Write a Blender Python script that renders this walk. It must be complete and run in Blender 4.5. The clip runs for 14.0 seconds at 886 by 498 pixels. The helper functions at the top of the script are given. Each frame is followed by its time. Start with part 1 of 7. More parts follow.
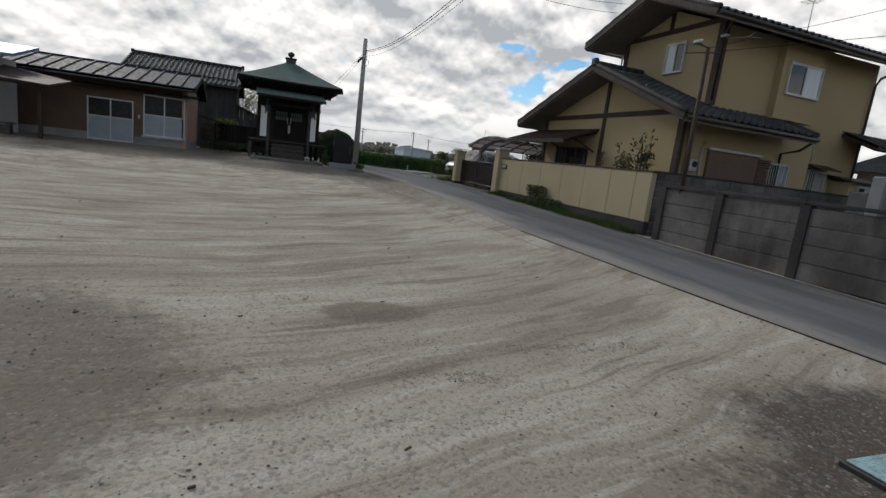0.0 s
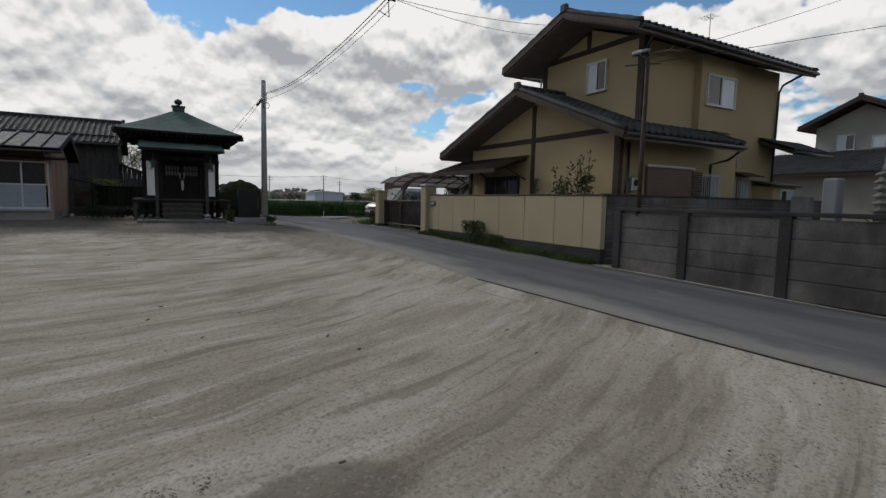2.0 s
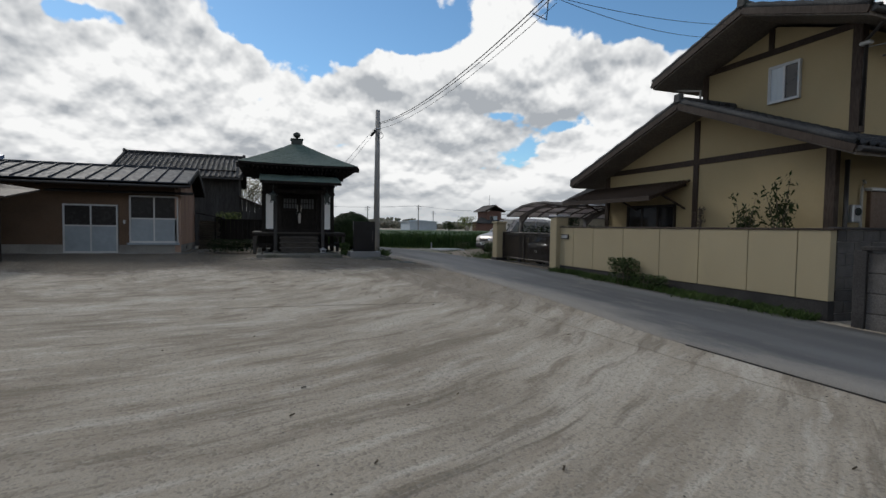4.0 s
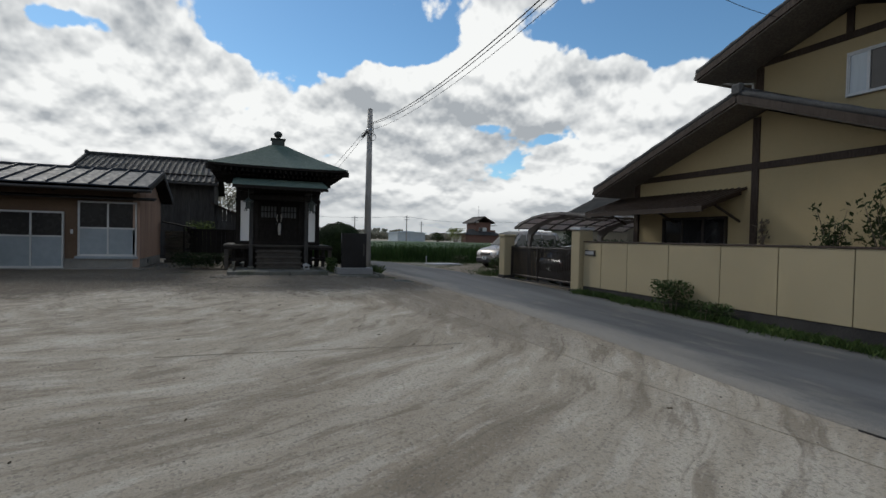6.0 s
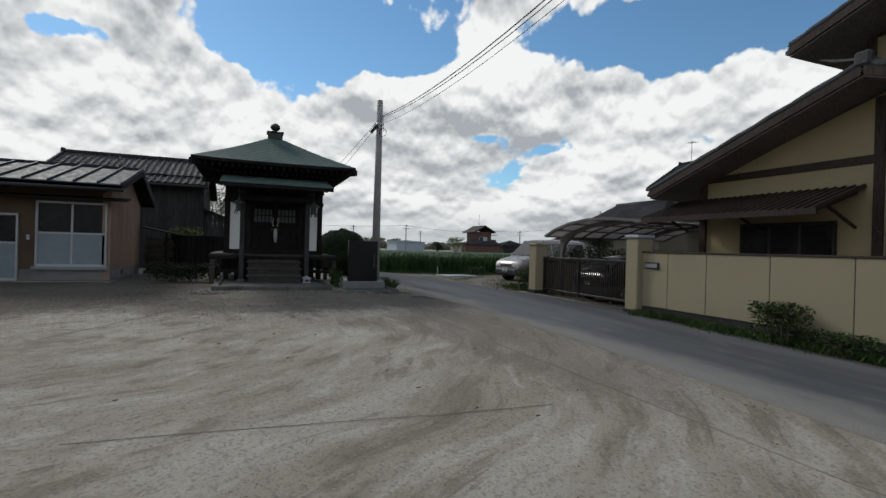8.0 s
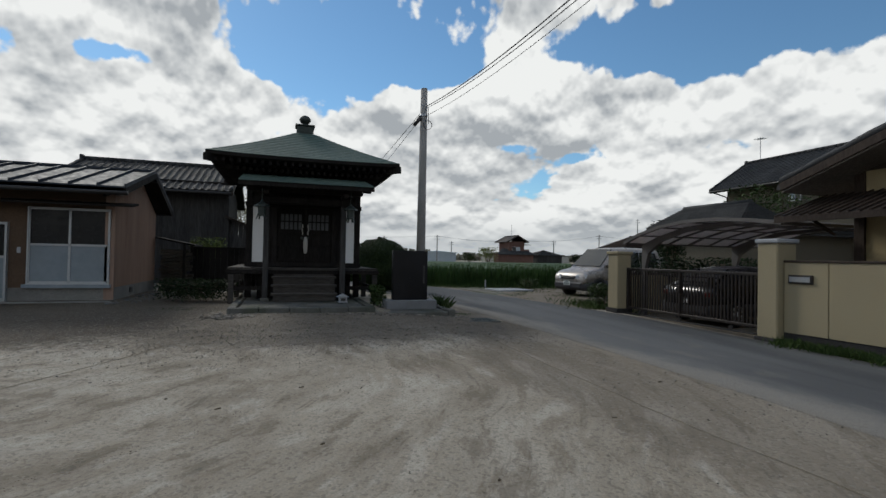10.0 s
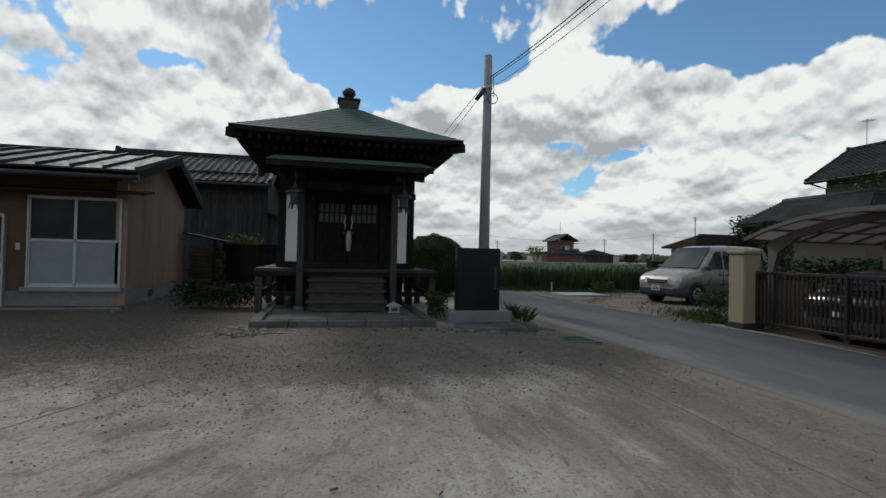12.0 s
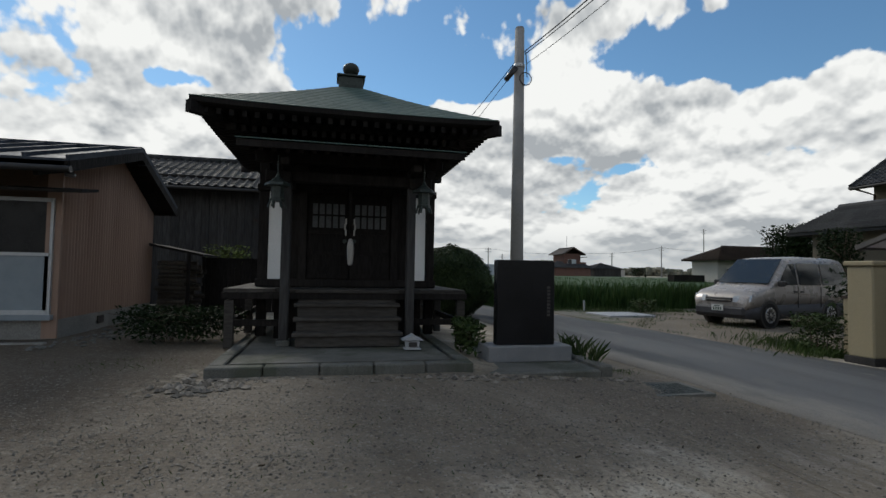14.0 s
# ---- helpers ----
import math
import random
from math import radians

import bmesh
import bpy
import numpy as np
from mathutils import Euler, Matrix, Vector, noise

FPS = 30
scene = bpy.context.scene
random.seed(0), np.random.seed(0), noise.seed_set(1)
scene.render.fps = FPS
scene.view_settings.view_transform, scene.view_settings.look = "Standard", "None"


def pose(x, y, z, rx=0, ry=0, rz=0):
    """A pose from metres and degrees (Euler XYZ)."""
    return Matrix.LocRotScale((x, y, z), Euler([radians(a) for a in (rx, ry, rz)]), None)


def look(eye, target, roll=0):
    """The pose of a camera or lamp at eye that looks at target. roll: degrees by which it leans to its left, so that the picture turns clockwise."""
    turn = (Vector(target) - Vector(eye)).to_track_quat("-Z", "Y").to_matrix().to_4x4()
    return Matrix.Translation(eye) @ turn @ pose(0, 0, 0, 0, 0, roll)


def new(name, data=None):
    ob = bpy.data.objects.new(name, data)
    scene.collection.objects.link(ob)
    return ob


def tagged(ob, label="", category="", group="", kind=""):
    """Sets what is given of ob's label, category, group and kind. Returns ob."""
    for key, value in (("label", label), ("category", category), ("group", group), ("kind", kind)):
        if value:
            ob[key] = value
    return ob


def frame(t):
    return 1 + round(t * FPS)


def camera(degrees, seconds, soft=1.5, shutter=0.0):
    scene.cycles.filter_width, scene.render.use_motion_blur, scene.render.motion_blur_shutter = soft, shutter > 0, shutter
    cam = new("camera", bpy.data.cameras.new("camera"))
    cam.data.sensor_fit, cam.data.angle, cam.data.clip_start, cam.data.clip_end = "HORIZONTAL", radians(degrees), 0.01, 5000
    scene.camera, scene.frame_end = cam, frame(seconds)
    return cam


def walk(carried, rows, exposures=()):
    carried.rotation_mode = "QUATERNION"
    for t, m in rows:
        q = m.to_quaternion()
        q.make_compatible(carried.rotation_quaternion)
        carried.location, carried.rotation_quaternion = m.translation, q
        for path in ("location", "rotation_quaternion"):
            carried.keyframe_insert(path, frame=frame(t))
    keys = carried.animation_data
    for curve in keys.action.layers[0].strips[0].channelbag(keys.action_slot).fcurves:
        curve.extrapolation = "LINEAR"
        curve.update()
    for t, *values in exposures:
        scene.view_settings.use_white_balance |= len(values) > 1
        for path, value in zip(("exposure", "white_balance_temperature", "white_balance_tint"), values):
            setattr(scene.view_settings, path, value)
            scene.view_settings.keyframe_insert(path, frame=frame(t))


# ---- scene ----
cam = camera(82.9, 14.0)
PLAN = 1.12  # metres to one unit of the plan
EXPOSURES = [(0, -0.74, 6650, 10), (1.5, -1.0, 6650, 10), (2.5, -0.92, 6600, 10), (4, -0.85, 6500, 9), (8, -0.90, 6480, 7), (11, -0.97, 6480, 7), (14, -0.88, 6550, 7)]
PATH = [
    (0, (0.412, 0.037, 1.346), (1.114, 1.877, 0.994), 6.8),
    (0.5, (0.613, 0.379, 1.29), (1.814, 1.939, 0.938), 4.9),
    (1, (0.693, 0.809, 1.358), (1.949, 2.335, 1.054), 3.4),
    (1.5, (0.643, 1.246, 1.4), (1.712, 2.921, 1.176), 1.5),
    (2, (0.675, 1.712, 1.421), (1.66, 3.441, 1.23), 1.2),
    (2.5, (0.591, 2.206, 1.473), (1.425, 4.017, 1.316), 1.3),
    (3, (0.487, 2.722, 1.506), (1.291, 4.549, 1.376), 1.2),
    (3.5, (0.396, 3.249, 1.518), (1.009, 5.15, 1.416), 1.3),
    (4, (0.373, 3.777, 1.541), (1.039, 5.661, 1.455), 0.9),
    (6.5, (0.729, 6.573, 1.602), (1.444, 8.441, 1.567), 1.3),
    (7, (0.738, 7.14, 1.586), (1.412, 9.023, 1.55), 1.2),
    (7.5, (0.822, 7.717, 1.567), (1.585, 9.565, 1.529), 1.6),
    (8, (0.822, 8.312, 1.57), (1.547, 10.176, 1.567), 1.6),
    (8.5, (0.856, 8.904, 1.522), (1.519, 10.792, 1.534), 1.6),
    (11, (1.058, 11.884, 1.575), (1.653, 13.793, 1.62), 1.1),
    (11.5, (1.107, 12.414, 1.54), (1.651, 14.338, 1.577), 1.3),
    (12, (1.128, 12.986, 1.553), (1.575, 14.935, 1.582), 1.3),
    (12.5, (1.142, 13.521, 1.56), (1.58, 15.472, 1.608), 1.0),
    (13, (1.174, 14.077, 1.561), (1.592, 16.032, 1.635), 0.9),
    (13.5, (1.197, 14.618, 1.558), (1.639, 16.567, 1.634), 0.8),
    (14, (1.23, 15.167, 1.556), (1.665, 17.118, 1.642), 1.0),
]
walk(cam, [(t, look(Vector(e) * PLAN, Vector(a) * PLAN, r)) for t, e, a, r in PATH], EXPOSURES)

# ---- world and sun ----
SUN_EL, SUN_AZ = radians(36), radians(-22)  # the sun stands ahead of the walk, behind the chapel; azimuth from +y towards +x
world = bpy.data.worlds.new("sky")
scene.world = world
world.use_nodes = True
wn, wl = world.node_tree.nodes, world.node_tree.links
wn.clear()


def wmath(op, a, b=0.0, clamp=False):
    n = wn.new("ShaderNodeMath")
    n.operation, n.use_clamp = op, clamp
    for k, v in enumerate((a, b)):
        if isinstance(v, (int, float)):
            n.inputs[k].default_value = v
        else:
            wl.new(v, n.inputs[k])
    return n.outputs[0]


# heaps of cloud (+) and clear gaps (-): azimuth and height in degrees, half widths, weight
CLOUD_HEAPS = [(5, 21.8, 9, 3.2, -0.26), (16.5, 20.6, 5, 2.0, -0.22), (37, 21.8, 4, 1.9, -0.2), (46, 22.4, 7, 2.0, -0.22), (-15.8, 18.4, 2.6, 0.9, -0.2), (-0.5, 12.9, 1.7, 0.7, -0.17),
               (22.6, 17.6, 1.3, 1.8, -0.2), (26, 12.5, 2.6, 0.7, -0.16), (33, 11.2, 2.0, 0.6, -0.13), (-14, 22.5, 7, 4.2, 0.2), (-7, 16.5, 7, 3.0, 0.14), (27, 26, 7, 3.0, 0.24),
               (12, 15.2, 8, 2.6, 0.15), (34, 17.3, 8, 3.2, 0.18), (51, 16, 10, 4.0, 0.17)]


def build_sky():
    """Blue sky with heaped clouds: crisp lit tops over grey bases, smaller and denser towards the horizon."""
    sky = wn.new("ShaderNodeTexSky")
    sky.sky_type, sky.sun_disc = "NISHITA", False
    sky.sun_elevation, sky.sun_rotation = SUN_EL, SUN_AZ
    sky.air_density, sky.dust_density, sky.ozone_density = 1.0, 0.1, 3.0
    tc = wn.new("ShaderNodeTexCoord")
    sep = wn.new("ShaderNodeSeparateXYZ")
    wl.new(tc.outputs["Generated"], sep.inputs[0])
    az = wmath("ARCTAN2", sep.outputs["X"], sep.outputs["Y"])
    el = wmath("MAXIMUM", wmath("ARCSINE", sep.outputs["Z"]), 0.0)
    rise = wmath("MULTIPLY", wmath("LOGARITHM", wmath("ADD", el, 0.20), math.e), 0.56)

    def ranged(v, lo, hi, a, b):
        n = wn.new("ShaderNodeMapRange")
        n.interpolation_type = "SMOOTHSTEP"
        for key, w in (("From Min", lo), ("From Max", hi), ("To Min", a), ("To Max", b)):
            n.inputs[key].default_value = w
        wl.new(v, n.inputs["Value"])
        return n.outputs[0]

    def at(up):
        v = wn.new("ShaderNodeCombineXYZ")
        wl.new(az, v.inputs[0]), wl.new(wmath("ADD", rise, up), v.inputs[1])
        v.inputs[2].default_value = CLOUD_SEED
        return v.outputs[0]

    def heap(up, detail, scale=4.3):
        n = wn.new("ShaderNodeTexNoise")
        n.inputs["Scale"].default_value, n.inputs["Detail"].default_value = scale, detail
        n.inputs["Roughness"].default_value, n.inputs["Distortion"].default_value = 0.52, 0.15
        wl.new(at(up), n.inputs["Vector"])
        return n.outputs["Fac"]

    def billow(up, scale=13.0):
        n = wn.new("ShaderNodeTexVoronoi")
        n.feature = "SMOOTH_F1"
        n.inputs["Scale"].default_value, n.inputs["Detail"].default_value = scale, 3.0
        n.inputs["Roughness"].default_value, n.inputs["Smoothness"].default_value = 0.55, 0.35
        wl.new(at(up), n.inputs["Vector"])
        return wmath("SUBTRACT", 0.45, n.outputs["Distance"])

    puffs = billow(0.0)
    density = wmath("ADD", heap(0.0, 9), wmath("MULTIPLY", puffs, 0.15))
    density = wmath("ADD", density, ranged(el, 0.22, 0.40, 0.135, -0.02))
    density = wmath("ADD", density, wmath("ADD", ranged(el, 0.0, 0.16, 0.12, 0.0), ranged(el, 0.5, 0.8, 0.0, 0.02)))
    for a, e, ra, re, w in CLOUD_HEAPS:
        da = wmath("DIVIDE", wmath("SUBTRACT", az, radians(a)), radians(ra))
        de = wmath("DIVIDE", wmath("SUBTRACT", el, radians(e)), radians(re))
        g = wmath("POWER", math.e, wmath("MULTIPLY", wmath("ADD", wmath("MULTIPLY", da, da), wmath("MULTIPLY", de, de)), -1.0))
        density = wmath("ADD", density, wmath("MULTIPLY", g, w))
    cover = ranged(density, CLOUD_EDGE[0], CLOUD_EDGE[1], 0.0, 1.0)
    # lit tops: thinner cloud just above; grey bases: thicker cloud above
    broad = wmath("SUBTRACT", heap(0.0, 2.5), heap(0.085, 2.5))
    small = wmath("SUBTRACT", heap(0.0, 7, 11.0), heap(0.022, 7, 11.0))
    lump = wmath("SUBTRACT", puffs, billow(0.02))
    lit = wmath("ADD", wmath("MULTIPLY", broad, 3.2), wmath("ADD", wmath("MULTIPLY", small, 0.6), wmath("MULTIPLY", lump, 1.2)))
    lit = wmath("ADD", wmath("ADD", lit, 0.55), ranged(density, CLOUD_EDGE[0], CLOUD_EDGE[0] + 0.16, 0.4, 0.0), True)
    tone = wn.new("ShaderNodeMix")
    tone.data_type = "RGBA"
    tone.inputs["A"].default_value, tone.inputs["B"].default_value = (0.43, 0.455, 0.49, 1), (1.0, 1.0, 1.0, 1)
    wl.new(lit, tone.inputs["Factor"])
    hazy = wn.new("ShaderNodeMix")
    hazy.data_type = "RGBA"
    hazy.inputs["B"].default_value = (0.53, 0.56, 0.59, 1)
    wl.new(ranged(el, 0.0, 0.10, 0.75, 0.0), hazy.inputs["Factor"]), wl.new(tone.outputs["Result"], hazy.inputs["A"])
    white = wn.new("ShaderNodeVectorMath")
    white.operation = "SCALE"
    white.inputs["Scale"].default_value = CLOUD_LIGHT
    wl.new(hazy.outputs["Result"], white.inputs[0])
    both = wn.new("ShaderNodeMix")
    both.data_type = "RGBA"
    wl.new(cover, both.inputs["Factor"])
    clear = wn.new("ShaderNodeVectorMath")
    clear.operation = "MULTIPLY"
    clear.inputs[1].default_value = (1.05, 1.3, 1.36)  # rain-washed clear air
    wl.new(sky.outputs[0], clear.inputs[0])
    wl.new(clear.outputs[0], both.inputs["A"]), wl.new(white.outputs[0], both.inputs["B"])
    bg = wn.new("ShaderNodeBackground")
    bg.inputs["Strength"].default_value = SKY_STRENGTH
    wl.new(both.outputs["Result"], bg.inputs[0])
    out = wn.new("ShaderNodeOutputWorld")
    wl.new(bg.outputs[0], out.inputs[0])


CLOUD_SEED, CLOUD_EDGE, CLOUD_LIGHT = 3.7, (0.40, 0.455), 11.3
SKY_STRENGTH = 0.15
build_sky()
sun = bpy.data.lights.new("sun", "SUN")
sun.energy, sun.angle, sun.color = 2.8, radians(11), (1.0, 0.95, 0.88)
sun_dir = Vector((math.sin(SUN_AZ) * math.cos(SUN_EL), math.cos(SUN_AZ) * math.cos(SUN_EL), math.sin(SUN_EL)))
new("sun", sun).matrix_world = look(sun_dir * 60, (0, 0, 0))

# ---- materials ----


def node_math(nt, op, a, b=0.0, clamp=False):
    n = nt.nodes.new("ShaderNodeMath")
    n.operation, n.use_clamp = op, clamp
    for k, v in enumerate((a, b)):
        if isinstance(v, (int, float)):
            n.inputs[k].default_value = v
        else:
            nt.links.new(v, n.inputs[k])
    return n.outputs[0]


def tex(nt, scale, detail=4.0, stretch=(1, 1, 1), world_space=False, rough=0.55, distort=0.0):
    """A noise value over the surface, at scale per metre."""
    if world_space:
        src = nt.nodes.new("ShaderNodeNewGeometry").outputs["Position"]
    else:
        src = nt.nodes.new("ShaderNodeTexCoord").outputs["Object"]
    mp = nt.nodes.new("ShaderNodeMapping")
    mp.inputs["Scale"].default_value = stretch
    nt.links.new(src, mp.inputs[0])
    n = nt.nodes.new("ShaderNodeTexNoise")
    n.inputs["Scale"].default_value, n.inputs["Detail"].default_value = scale, detail
    n.inputs["Roughness"].default_value, n.inputs["Distortion"].default_value = rough, distort
    nt.links.new(mp.outputs[0], n.inputs["Vector"])
    return n.outputs["Fac"]


def span(nt, value, lo, hi, a=0.0, b=1.0, smooth=True):
    n = nt.nodes.new("ShaderNodeMapRange")
    n.interpolation_type = "SMOOTHSTEP" if smooth else "LINEAR"
    for key, v in (("From Min", lo), ("From Max", hi), ("To Min", a), ("To Max", b)):
        n.inputs[key].default_value = v
    nt.links.new(value, n.inputs["Value"])
    return n.outputs[0]


def mixed(nt, fac, a, b, blend="MIX"):
    n = nt.nodes.new("ShaderNodeMix")
    n.data_type, n.blend_type = "RGBA", blend
    for key, v in (("Factor", fac), ("A", a), ("B", b)):
        if isinstance(v, (int, float)):
            n.inputs[key].default_value = v
        elif isinstance(v, tuple):
            n.inputs[key].default_value = (*v[:3], 1)
        else:
            nt.links.new(v, n.inputs[key])
    return n.outputs["Result"]


def plain(name, rough=0.7, metal=0.0):
    m = bpy.data.materials.new(name)
    m.use_nodes = True
    b = m.node_tree.nodes["Principled BSDF"]
    b.inputs["Roughness"].default_value, b.inputs["Metallic"].default_value = rough, metal
    return m, m.node_tree, b


def bumped(nt, b, height, strength, distance=0.02):
    n = nt.nodes.new("ShaderNodeBump")
    n.inputs["Strength"].default_value, n.inputs["Distance"].default_value = strength, distance
    nt.links.new(height, n.inputs["Height"])
    nt.links.new(n.outputs[0], b.inputs["Normal"])


def surface(name, base, worn, rough=0.75, metal=0.0, grain=25.0, patch=1.2, stretch=(1, 1, 1), bump=0.25, vary=0.12, stain=None, stain_at=(0.55, 0.7)):
    """A weathered surface: fine grain, broad patches of wear, stains, and a tone of its own for each piece."""
    m, nt, b = plain(name, rough, metal)
    fine, broad = tex(nt, grain, 5, stretch), tex(nt, patch, 4, stretch, True)
    col = mixed(nt, span(nt, broad, 0.3, 0.7), base, worn)
    col = mixed(nt, span(nt, fine, 0.35, 0.68, 0.0, 0.5 if bump >= 0.1 else 0.15), col, tuple(c * 0.5 for c in base))
    if stain:
        col = mixed(nt, span(nt, tex(nt, patch * 0.7, 5, (1, 1, 0.35), True, 0.65), *stain_at, 0.0, 0.75), col, stain)
    if rough >= 0.6 and not metal:
        b.inputs["Specular IOR Level"].default_value = 0.22
    rnd = nt.nodes.new("ShaderNodeObjectInfo").outputs["Random"]
    isl = nt.nodes.new("ShaderNodeNewGeometry").outputs["Random Per Island"]
    tone = nt.nodes.new("ShaderNodeHueSaturation")
    value = node_math(nt, "ADD", 1 - vary, node_math(nt, "MULTIPLY", node_math(nt, "ADD", rnd, isl), vary))
    nt.links.new(value, tone.inputs["Value"])
    nt.links.new(col, tone.inputs["Color"])
    nt.links.new(tone.outputs[0], b.inputs["Base Color"])
    nt.links.new(span(nt, fine, 0.3, 0.7, max(rough - 0.12, 0.03), min(rough + 0.1, 1)), b.inputs["Roughness"])
    if bump:
        bumped(nt, b, fine, bump)
    return m


def wheel_streaks(nt, along, across, detail, rough):
    """Noise drawn out along the arcs in which cars turn from the lane into the yard."""
    sep = nt.nodes.new("ShaderNodeSeparateXYZ")
    nt.links.new(nt.nodes.new("ShaderNodeNewGeometry").outputs["Position"], sep.inputs[0])
    wob_x, wob_y = tex(nt, 0.22, 3, (1, 1, 1), True), tex(nt, 0.2, 3, (1, 1, 2.0), True, 0.5, 0.4)
    wx = node_math(nt, "ADD", sep.outputs[0], node_math(nt, "MULTIPLY", node_math(nt, "SUBTRACT", wob_x, 0.5), 1.5))
    wy = node_math(nt, "ADD", sep.outputs[1], node_math(nt, "MULTIPLY", node_math(nt, "SUBTRACT", wob_y, 0.5), 1.5))
    dx, dy = node_math(nt, "SUBTRACT", wx, -2.5 * PLAN), node_math(nt, "SUBTRACT", wy, 17.0 * PLAN)
    r = node_math(nt, "SQRT", node_math(nt, "ADD", node_math(nt, "MULTIPLY", dx, dx), node_math(nt, "MULTIPLY", dy, dy)))
    v = nt.nodes.new("ShaderNodeCombineXYZ")
    for k, d in enumerate((dx, dy)):
        nt.links.new(node_math(nt, "MULTIPLY", node_math(nt, "DIVIDE", d, r), along), v.inputs[k])
    nt.links.new(node_math(nt, "MULTIPLY", r, across), v.inputs[2])
    n = nt.nodes.new("ShaderNodeTexNoise")
    n.inputs["Scale"].default_value, n.inputs["Detail"].default_value, n.inputs["Roughness"].default_value, n.inputs["Distortion"].default_value = 1.0, detail, rough, 0.12
    nt.links.new(v.outputs[0], n.inputs["Vector"])
    return n.outputs["Fac"]


def yard_material():
    """Trodden pale grit with darker gravel patches, some deepened with painted shade, and wheel-drawn streaks."""
    m, nt, b = plain("yard_grit", 0.95)
    b.inputs["Specular IOR Level"].default_value = 0.2
    broad = tex(nt, 0.35, 5, (1, 1, 1), True, 0.6)
    streak, fine_streak, track = wheel_streaks(nt, 2.6, 1.1, 7, 0.62), wheel_streaks(nt, 6.0, 3.4, 8, 0.66), wheel_streaks(nt, 3.5, 13.0, 5, 0.62)
    fine = tex(nt, 55, 6, (1, 1, 1), True, 0.75)
    mid = tex(nt, 9, 5, (1, 1, 1), True, 0.7)
    col = mixed(nt, span(nt, broad, 0.3, 0.7), (0.285, 0.247, 0.195), (0.375, 0.333, 0.27))
    col = mixed(nt, span(nt, streak, 0.48, 0.64, 0, 0.6), col, (0.175, 0.143, 0.105))
    col = mixed(nt, span(nt, streak, 0.49, 0.36, 0, 0.45), col, (0.48, 0.443, 0.38))
    col = mixed(nt, span(nt, fine_streak, 0.47, 0.36, 0, 0.5), col, (0.50, 0.465, 0.405))
    col = mixed(nt, node_math(nt, "MULTIPLY", span(nt, track, 0.55, 0.68, 0, 0.75), span(nt, fine_streak, 0.44, 0.58)), col, (0.15, 0.13, 0.105))
    col = mixed(nt, span(nt, fine_streak, 0.53, 0.63, 0, 0.65), col, (0.165, 0.135, 0.10))
    # gravelly ground near the start and before the chapel; chapel, shed and carport patches also paint in shade
    pos = nt.nodes.new("ShaderNodeSeparateXYZ")
    nt.links.new(nt.nodes.new("ShaderNodeNewGeometry").outputs["Position"], pos.inputs[0])
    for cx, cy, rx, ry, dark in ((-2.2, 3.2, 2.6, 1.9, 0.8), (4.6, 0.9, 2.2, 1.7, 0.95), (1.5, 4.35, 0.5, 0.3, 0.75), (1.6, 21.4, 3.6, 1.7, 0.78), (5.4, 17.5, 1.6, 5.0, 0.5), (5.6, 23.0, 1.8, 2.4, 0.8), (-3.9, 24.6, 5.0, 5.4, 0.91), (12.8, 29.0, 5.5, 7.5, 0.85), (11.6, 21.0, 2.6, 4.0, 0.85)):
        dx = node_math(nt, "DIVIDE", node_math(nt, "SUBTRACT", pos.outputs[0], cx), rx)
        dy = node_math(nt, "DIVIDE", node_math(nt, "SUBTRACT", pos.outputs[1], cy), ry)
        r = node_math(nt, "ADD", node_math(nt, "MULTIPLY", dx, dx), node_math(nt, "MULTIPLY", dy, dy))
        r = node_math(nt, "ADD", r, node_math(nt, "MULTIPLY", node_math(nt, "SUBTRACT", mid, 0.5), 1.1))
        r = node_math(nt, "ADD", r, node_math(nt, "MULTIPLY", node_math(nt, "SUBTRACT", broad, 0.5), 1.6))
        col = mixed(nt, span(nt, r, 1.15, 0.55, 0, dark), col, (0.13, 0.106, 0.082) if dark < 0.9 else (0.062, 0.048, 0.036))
    vor = nt.nodes.new("ShaderNodeTexVoronoi")
    vor.inputs["Scale"].default_value = 42
    nt.links.new(nt.nodes.new("ShaderNodeNewGeometry").outputs["Position"], vor.inputs["Vector"])
    cell = nt.nodes.new("ShaderNodeSeparateColor")
    nt.links.new(vor.outputs["Color"], cell.inputs[0])
    col = mixed(nt, span(nt, cell.outputs[0], 0.8, 0.96, 0, 0.22), col, (0.40, 0.37, 0.32))
    col = mixed(nt, span(nt, cell.outputs[1], 0.7, 0.95, 0, 0.4), col, (0.10, 0.09, 0.075))
    col = mixed(nt, span(nt, fine, 0.45, 0.66, 0, 0.5), col, (0.17, 0.155, 0.125))
    col = mixed(nt, span(nt, fine, 0.62, 0.8, 0, 0.4), col, (0.46, 0.43, 0.385))
    nt.links.new(col, b.inputs["Base Color"])
    fine = node_math(nt, "SUBTRACT", fine, node_math(nt, "MULTIPLY", vor.outputs["Distance"], 0.8))
    h = node_math(nt, "ADD", node_math(nt, "MULTIPLY", fine, 0.5), node_math(nt, "ADD", mid, node_math(nt, "MULTIPLY", fine_streak, 0.8)))
    bumped(nt, b, h, 0.55, 0.025)
    return m


